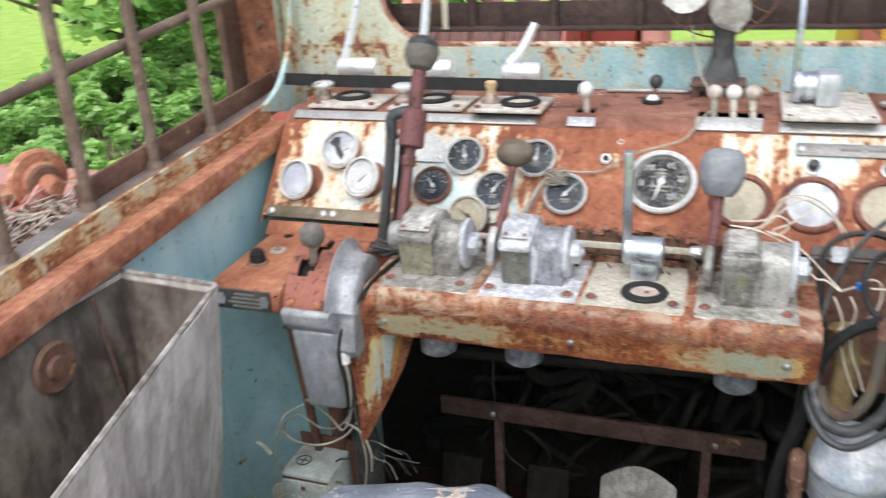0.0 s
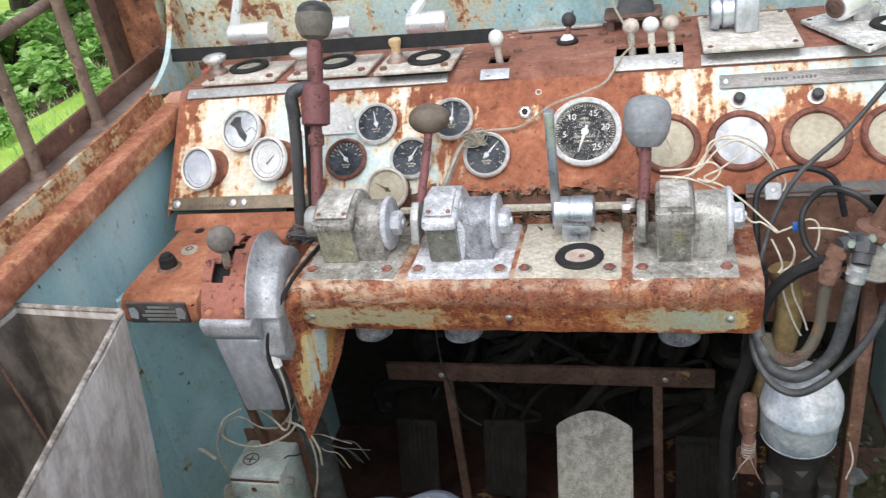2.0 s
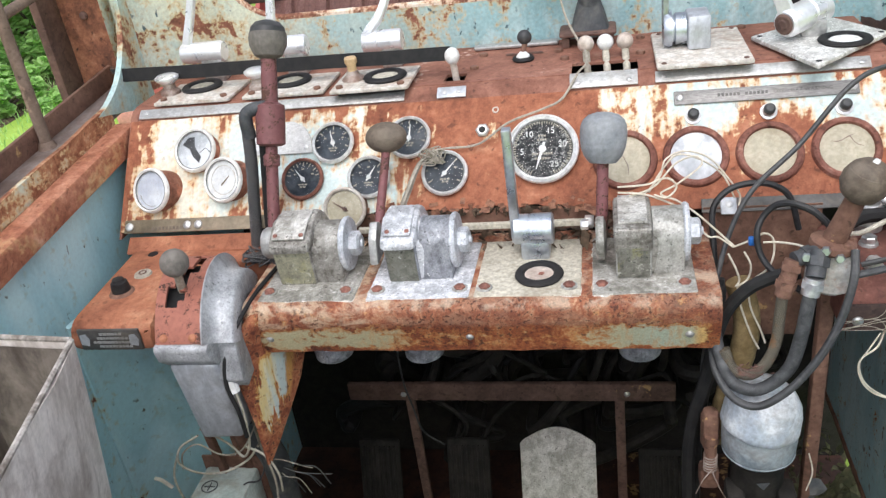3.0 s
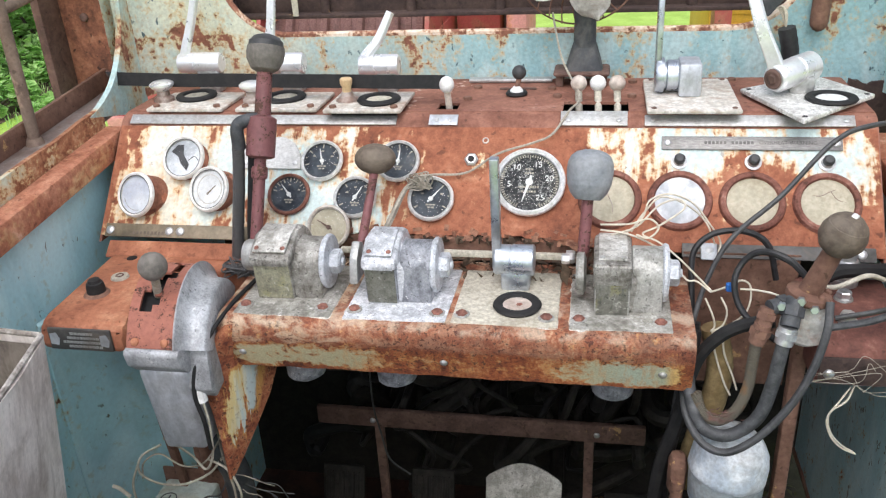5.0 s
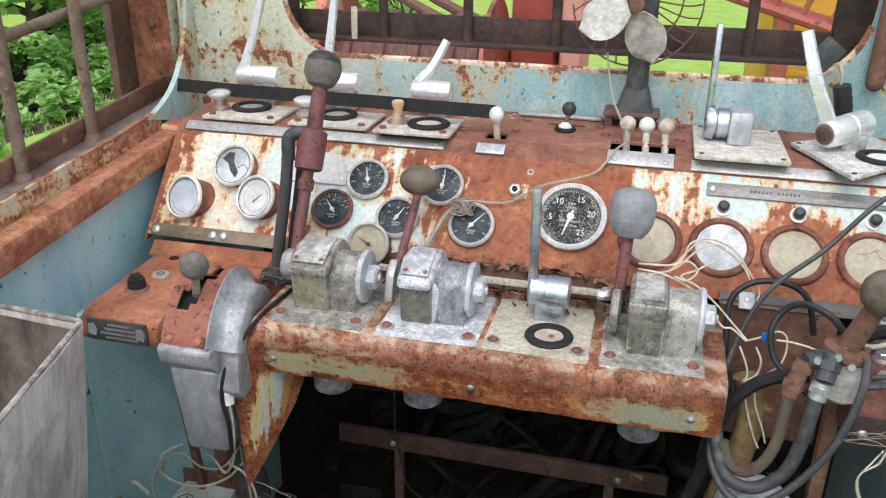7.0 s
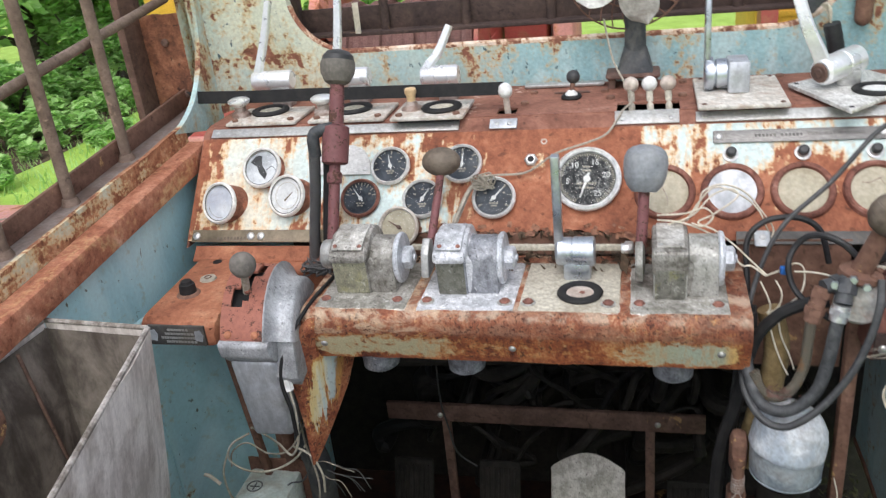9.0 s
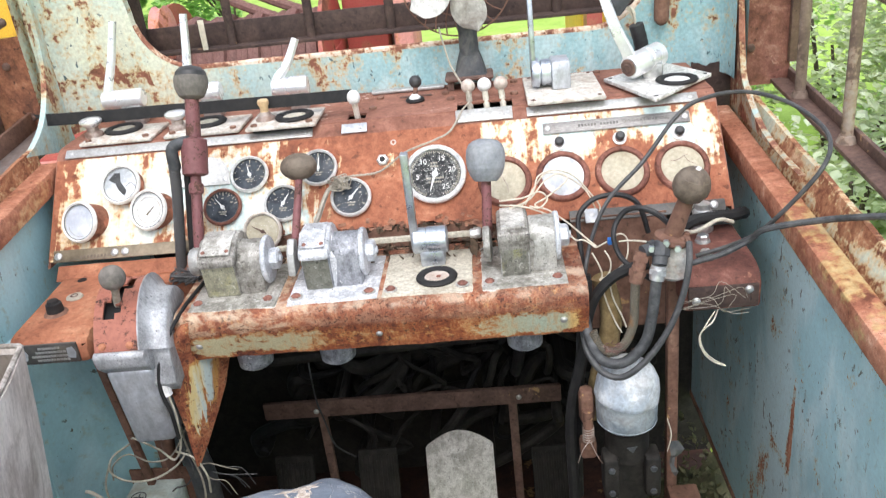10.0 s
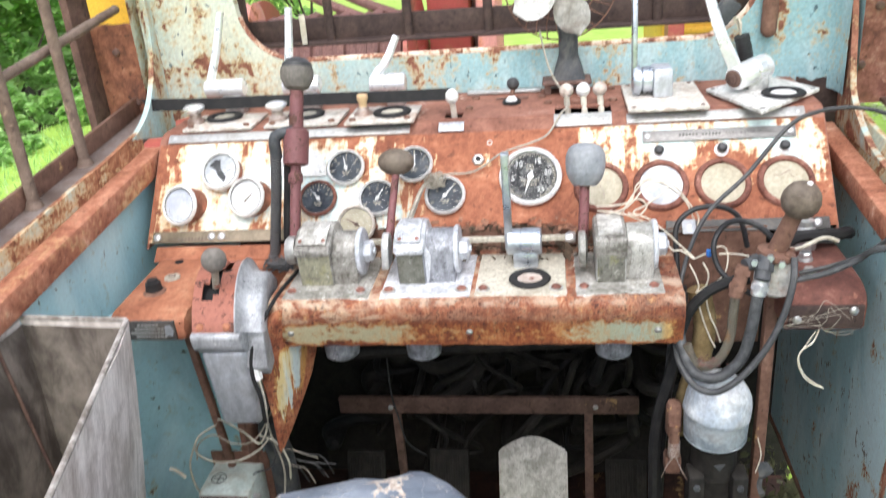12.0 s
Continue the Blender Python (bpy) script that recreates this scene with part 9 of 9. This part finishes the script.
        pts = [(0, -0.5, 0), (0.32, -0.18, 0.1), (0.42, 0.08, 0.09), (0.2, 0.3, 0.05), (0, 0.62, -0.1), (-0.2, 0.3, 0.05), (-0.42, 0.08, 0.09), (-0.32, -0.18, 0.1)]
        k = len(verts)
        verts += [p + e @ (Vector(q) * L) for q in pts]
        faces += [(k, k + 1, k + 2, k + 3, k + 4), (k, k + 4, k + 5, k + 6, k + 7)]
    me = bpy.data.meshes.new("crown")
    me.from_pydata(verts, [], faces)
    me.materials.append(M[mat])
    ob = new("crown", me)
    me.transform(INV[g.name])
    ob.parent = g
    return g


GZ = -1.1
for i, (x, y, w, d, h, n) in enumerate([(-8.3, 4.2, 2.4, 2.2, 0.55, 3200), (-8.4, 5.8, 2.4, 2.2, 0.58, 3600), (-8.3, 7.3, 2.4, 2.2, 0.62, 4200), (-8.3, 8.7, 2.4, 2.2, 0.75, 4200), (-7.9, 10.3, 2.4, 2.4, 1.7, 5200), (-7.2, 12.0, 2.6, 2.4, 2.5, 4600), (-6.4, 13.6, 2.8, 2.4, 2.7, 4200), (-9.6, 11.6, 2.8, 2.4, 3.0, 4200), (-8.2, 14.2, 3.0, 2.6, 3.2, 3600), (-4.6, 15.0, 3.0, 2.6, 2.6, 2600)]):
    shrub((x, y, GZ), w, d, h, int(n * 1.3), 0.125, 40 + i)
for i, (x, y) in enumerate(((-6.9, 4.4), (-6.9, 6.0), (-6.8, 7.6), (-6.6, 9.2), (-6.1, 10.8))):
    shrub((x, y, GZ), 1.5, 1.7, 0.36, 2600, 0.11, 140 + i, "leaf", "low green brambles along the verge")
for i, (x, y, w, d, h, n, mt) in enumerate([(2.6, 2.2, 1.8, 2.0, 1.75, 3600, "leaf_light"), (3.4, 3.6, 2.2, 2.2, 2.3, 3200, "leaf_light"), (3.2, 0.8, 1.8, 1.8, 1.3, 2400, "leaf_light"), (2.5, 4.3, 1.8, 1.6, 1.9, 2600, "leaf_light"), (2.0, 2.9, 1.5, 1.4, 1.35, 2400, "leaf_light"), (3.9, 5.6, 2.4, 2.2, 2.6, 2600, "leaf"), (2.3, 6.6, 2.2, 2.0, 2.4, 2200, "leaf"), (3.3, 2.9, 1.0, 1.0, 2.1, 500, "yellow_leaf")]):
    shrub((x, y, GZ), w, d, h, int(n * 2.6), 0.08 if mt == "leaf" else 0.056, 80 + i, mt, "yellowing sapling among the shrubs" if mt == "yellow_leaf" else "green shrub, leaf colour lifted for bright light")
# rough grass and weeds on the verge
rng = random.Random(77)
verts, faces = [], []
for k in range(14000):
    s = rng.random() < 0.75
    p = Vector((rng.uniform(-8, -1.6), rng.uniform(0, 11), GZ)) if s else Vector((rng.uniform(1.2, 5), rng.uniform(-1, 6), GZ))
    a, L = rng.uniform(0, 6.28), rng.uniform(0.05, 0.16)
    d = Vector((math.cos(a), math.sin(a), 0))
    q = Vector((-d.y, d.x, 0)) * 0.008
    i = len(verts)
    verts += [p - q, p + q, p + d * L * 0.5 + Vector((0, 0, L))]
    faces.append((i, i + 1, i + 2))
me = bpy.data.meshes.new("rough_grass")
me.from_pydata(verts, [], faces)
me.materials.append(M["leaf"])
tagged(new("rough_grass", me), "tufts of rough grass on the verge", "grass", kind="stuff")
single("litter_strip", holed(B(), [-8.6, -7.9, -7.2, -6.6], [2 + 0.8 * k for k in range(14)], [], lambda x, y, d: Vector((x + 0.3 * noise.noise((x, y, 0)), y, GZ + 0.006 + d)), 0.004), "litter", "strip of dry leaf litter under the shrubs", "leaf litter", kind="stuff")

# tree beyond the lawn
def tree(c, h, seed):
    rng = random.Random(seed)
    g = thing("tree", c, "leafy tree at the far side of the lawn", "tree")
    c = Vector(c)
    bm = B()
    pts = smooth_line([c, c + Vector((0.1, 0, h * 0.3)), c + Vector((-0.1, 0.1, h * 0.6))], 5)
    for a, b_, t in zip(pts, pts[1:], range(30)):
        rod(bm, a, b_, 0.2 * (1 - t / 14), 0.2 * (1 - (t + 1) / 14), 8)
    for k in range(6):
        s = pts[3 + k]
        e = s + Vector((rng.uniform(-2, 2), rng.uniform(-2, 2), rng.uniform(0.5, 1.6)))
        rod(bm, s, e, 0.07, 0.02, 6)
    part("trunk", bm, "bark", g)
    verts, faces = [], []
    cl = [(c + Vector((rng.gauss(0, 1.2), rng.gauss(0, 1.2), h * rng.uniform(0.35, 1))), rng.uniform(0.5, 1)) for _ in range(30)]
    for i in range(5000):
        cc, r = cl[i % 30]
        p = cc + Vector((rng.gauss(0, 1), rng.gauss(0, 1), rng.gauss(0, 1))).normalized() * r * rng.uniform(0.5, 1.1)
        e = Euler((rng.uniform(-1, 1), rng.uniform(-1, 1), rng.uniform(0, 6.28))).to_matrix()
        k = len(verts)
        verts += [p + e @ (Vector(q) * 0.2) for q in ((0, -0.5, 0), (0.4, 0, 0.1), (0, 0.6, 0), (-0.4, 0, 0.1))]
        faces.append((k, k + 1, k + 2, k + 3))
    me = bpy.data.meshes.new("crown")
    me.from_pydata(verts, [], faces)
    me.materials.append(M["leaf"])
    ob = new("crown", me)
    me.transform(INV[g.name])
    ob.parent = g


tree((-8.9, 9.9, GZ), 4.5, 4)
tree((-26, 36, GZ), 7, 1)
tree((-9, 36, GZ), 8, 2)
tree((6, 30, GZ), 8, 3)

# winch with rusty wire rope before the cab
w = thing("winch", (-0.5, 2.3, GZ), "red winch with rusty wire rope on its drum", "winch")
m = axis((-1.12, 2.3, 0.76), (0.1, 2.3, 0.76))[0]
part("drum", lathe(B(), [(0.16, 0), (0.16, 0.7)], m, 28), "iron", w)
for k in range(13):
    part("rope_coil", torus(B(), m @ Matrix.Translation((0, 0, 0.1 + 0.045 * k)), 0.215 + 0.012 * math.sin(k * 2.1), 0.026, 30, 7), "rope", w)
for z in (0.05, 0.68):
    part("flange", lathe(B(), [(0.2, 0), (0.31, 0.004), (0.31, 0.02), (0.2, 0.026)], m @ Matrix.Translation((0, 0, z)), 34), "red_machine", w, "red drum flange")
for x in (-1.18, -0.44):
    part("side_frame", prism(B(), [(1.95, GZ), (2.7, GZ), (2.55, 0.7), (2.4, 0.84), (2.2, 0.84), (2.05, 0.7)], at_x(x), 0.03, 0.004), "red_machine", w)
part("deck", box(B(), (-1.3, 1.2, -0.02), (1.2, 3.4, 0.08), 0.01), "red_machine", w, "red deck plate")
for dy, dx in ((0.0, 0.0), (0.05, 0.14)):
    part("rope_run", tube(B(), [(-0.5 + dx, 2.25 + dy, 0.93), (-0.8 + dx, 2.35, 1.04), (-1.2 + dx, 2.5, 1.22)], 0.02, 8, 6), "rope", w, "rope running off the drum")
part("pulley", lathe(B(), [(0.06, 0), (0.1, 0.01), (0.085, 0.03), (0.1, 0.05), (0.06, 0.06)], axis((-1.06, 2.1, 0.99), (0, 2.1, 0.99))[0], 26), "pink_machine", w)

post = thing("mast_post", (-0.32, 2.6, 0.08), "red steel mast post with plates", "mast")
part("post", box(B(), (-0.405, 2.5, 0.08), (-0.225, 2.75, 2.4), 0.01), "red_machine", post)
part("web", box(B(), (-0.22, 2.58, 0.08), (-0.2, 2.68, 2.4), 0.004), "iron", post)
b1 = thing("machine_box", (-0.1, 2.4, 0.08), "sun-bleached red machine housing", "machine housing")
part("housing", box(B(), (-0.17, 2.2, 0.08), (-0.09, 2.6, 1.32), 0.02), "pink_machine", b1)
part("lid", box(B(), (-0.176, 2.19, 1.32), (-0.084, 2.61, 1.335), 0.006), "pink_machine", b1)
b2 = thing("machine_box", (-1.2, 1.6, GZ), "red machine side cover with a lifting eye", "machine housing")
part("housing", box(B(), (-1.3, 1.35, GZ), (-0.62, 1.9, 0.86), 0.02), "red_machine", b2)
part("rib", box(B(), (-1.3, 1.33, 0.7), (-0.62, 1.352, 0.75), 0.004), "pink_machine", b2)

# lattice boom lying across, in red
bo = thing("lattice_boom", (0.9, 4.5, 0.2), "red steel lattice boom lying on the deck", "boom")
ends = (Vector((0.35, 4.6, 0.95)), Vector((1.6, 4.4, 0.6)))
cs = [(dy, dz) for dy in (0, 0.5) for dz in (0, 0.5)]
for dy, dz in cs:
    part("chord", rod(B(), ends[0] + Vector((0, dy, dz)), ends[1] + Vector((0, dy, dz)), 0.035, seg=8), "red_machine", bo)
for k in range(8):
    a, b_ = ends[0].lerp(ends[1], k / 8), ends[0].lerp(ends[1], (k + 1) / 8)
    for (d0, d1) in (((0, 0), (0, 0.5)), ((0, 0.5), (0.5, 0.5))):
        part("brace", rod(B(), a + Vector((0, *d0)), b_ + Vector((0, *d1)), 0.02, seg=6), "red_machine", bo)
part("support", box(B(), (0.85, 4.5, GZ), (0.95, 4.7, 0.8)), "red_machine", bo)

# yellow machine
ym = thing("yellow_machine", (2.2, 5.2, GZ), "yellow works machine with door and louvres", "machine")
part("body", box(B(), (0.9, 5.3, GZ), (2.0, 6.6, 1.6), 0.04), "yellow_machine", ym)
part("door", box(B(), (0.98, 5.275, -0.6), (1.42, 5.3, 1.0), 0.01), "yellow_machine", ym)
part("door", box(B(), (1.46, 5.275, -0.6), (1.92, 5.3, 1.0), 0.01), "yellow_machine", ym)
for k in range(6):
    part("louvre", box(B(), (1.05, 5.262, 0.2 + 0.1 * k), (1.35, 5.278, 0.24 + 0.1 * k), 0.004), "yellow_machine", ym)
part("handle", box(B(), (1.36, 5.25, 0.5), (1.4, 5.278, 0.62), 0.006), "iron", ym)
part("track", box(B(), (0.87, 5.2, GZ), (2.1, 6.7, -0.55), 0.15), "iron", ym)
part("beacon_rail", rod(B(), (0.9, 5.26, 1.62), (2.0, 5.26, 1.62), 0.03), "yellow_machine", ym)

yt = thing("yellow_tank", (-2.25, 3.35, GZ), "yellow round-bottomed tank on a post behind the shrubs", "tank")
ym_ = Matrix.Translation((-2.28, 3.35, 0.82))
part("shell", lathe(B(), [(0.02, -0.2), (0.1, -0.19), (0.18, -0.15), (0.23, -0.08), (0.25, 0.0), (0.25, 0.3), (0.2, 0.36), (0.05, 0.38)], ym_, 30), "yellow_machine", yt, "faded yellow shell")
part("rim", torus(B(), ym_ @ Matrix.Translation((0, 0, -0.082)), 0.231, 0.008, 36, 6), "iron_red", yt, "dark rim")
part("post", rod(B(), (-2.28, 3.35, GZ), (-2.28, 3.35, 0.64), 0.04, seg=12), "iron_red", yt)

# red deck with pulley and twigs outside the grille
dk = thing("side_deck", (-1.0, -0.2, 0.6), "pink-red machine deck beside the cab with channel rails", "machine deck")
part("plate", box(B(), (-1.5, -1.2, 0.9), (-0.728, 0.33, 0.925), 0.005), "pink_machine", dk)
part("rail", box(B(), (-1.25, -0.4, 0.925), (-1.06, 0.16, 0.945), 0.004), "beam", dk, "ochre channel rail")
part("leg", box(B(), (-1.45, -0.6, GZ), (-1.3, -0.4, 0.9)), "iron_red", dk)
pu = thing("pulley", (-0.95, 0.09, 0.925), "rusty grooved pulley on a bracket", "pulley")
mp_ = axis((-0.975, 0.09, 0.985), (-0.9, 0.06, 0.975))[0]
part("wheel", lathe(B(), [(0.035, -0.05), (0.035, -0.02), (0.052, -0.016), (0.054, -0.008), (0.05, 0.0), (0.034, 0.004), (0.03, 0.012)], mp_, 30), "beam", pu, "rusty flanged wheel")
part("hub", lathe(B(), [(0.03, 0.01), (0.032, 0.016), (0.03, 0.024), (0.018, 0.028)], mp_, 20), "iron_red", pu)
part("axle", lathe(B(), [(0.018, 0.024), (0.017, 0.055), (0.013, 0.062)], mp_, 16), "beam", pu, "bright rusty axle end")
part("bracket", prism(B(), [(-0.03, 0.924), (0.12, 0.924), (0.11, 0.95), (0.085, 0.985), (0.06, 0.985)], at_x(-0.958), 0.008, 0.002), "pink_machine", pu)
part("foot", box(B(), (-0.99, 0.05, 0.924), (-0.93, 0.14, 0.94), 0.003), "pink_machine", pu)
rng = random.Random(14)
bm = B()
for k in range(430):
    c = Vector((rng.gauss(-0.86, 0.045), rng.gauss(-0.08, 0.085), 0.93 + 0.055 * rng.random() ** 1.5))
    a, L = rng.uniform(0, 6.28), rng.uniform(0.015, 0.05)
    rod(bm, c, c + Vector((L * math.cos(a), L * math.sin(a), rng.uniform(-0.012, 0.02))), 0.0016, 0.0009, 4)
single("twig_pile", bm, "twig", "pile of dry twigs and leaves on the red deck", "twigs", kind="stuff")
bm = B()
for k in range(330):
    c = Vector((rng.gauss(-0.86, 0.055), rng.gauss(-0.08, 0.09), 0.93 + 0.05 * rng.random()))
    mm = Matrix.Translation(c) @ Euler((rng.uniform(-1, 1), rng.uniform(-1, 1), rng.uniform(0, 6))).to_matrix().to_4x4()
    L = rng.uniform(0.006, 0.013)
    bm.faces.new([bm.verts.new(mm @ Vector(p)) for p in ((-L, 0, 0), (0, -L * 0.5, 0.002), (L, 0, 0.004), (0, L * 0.5, 0.002))])
single("dead_leaves", bm, "litter", "dark dead leaves among the twigs", "dead leaves", kind="stuff")
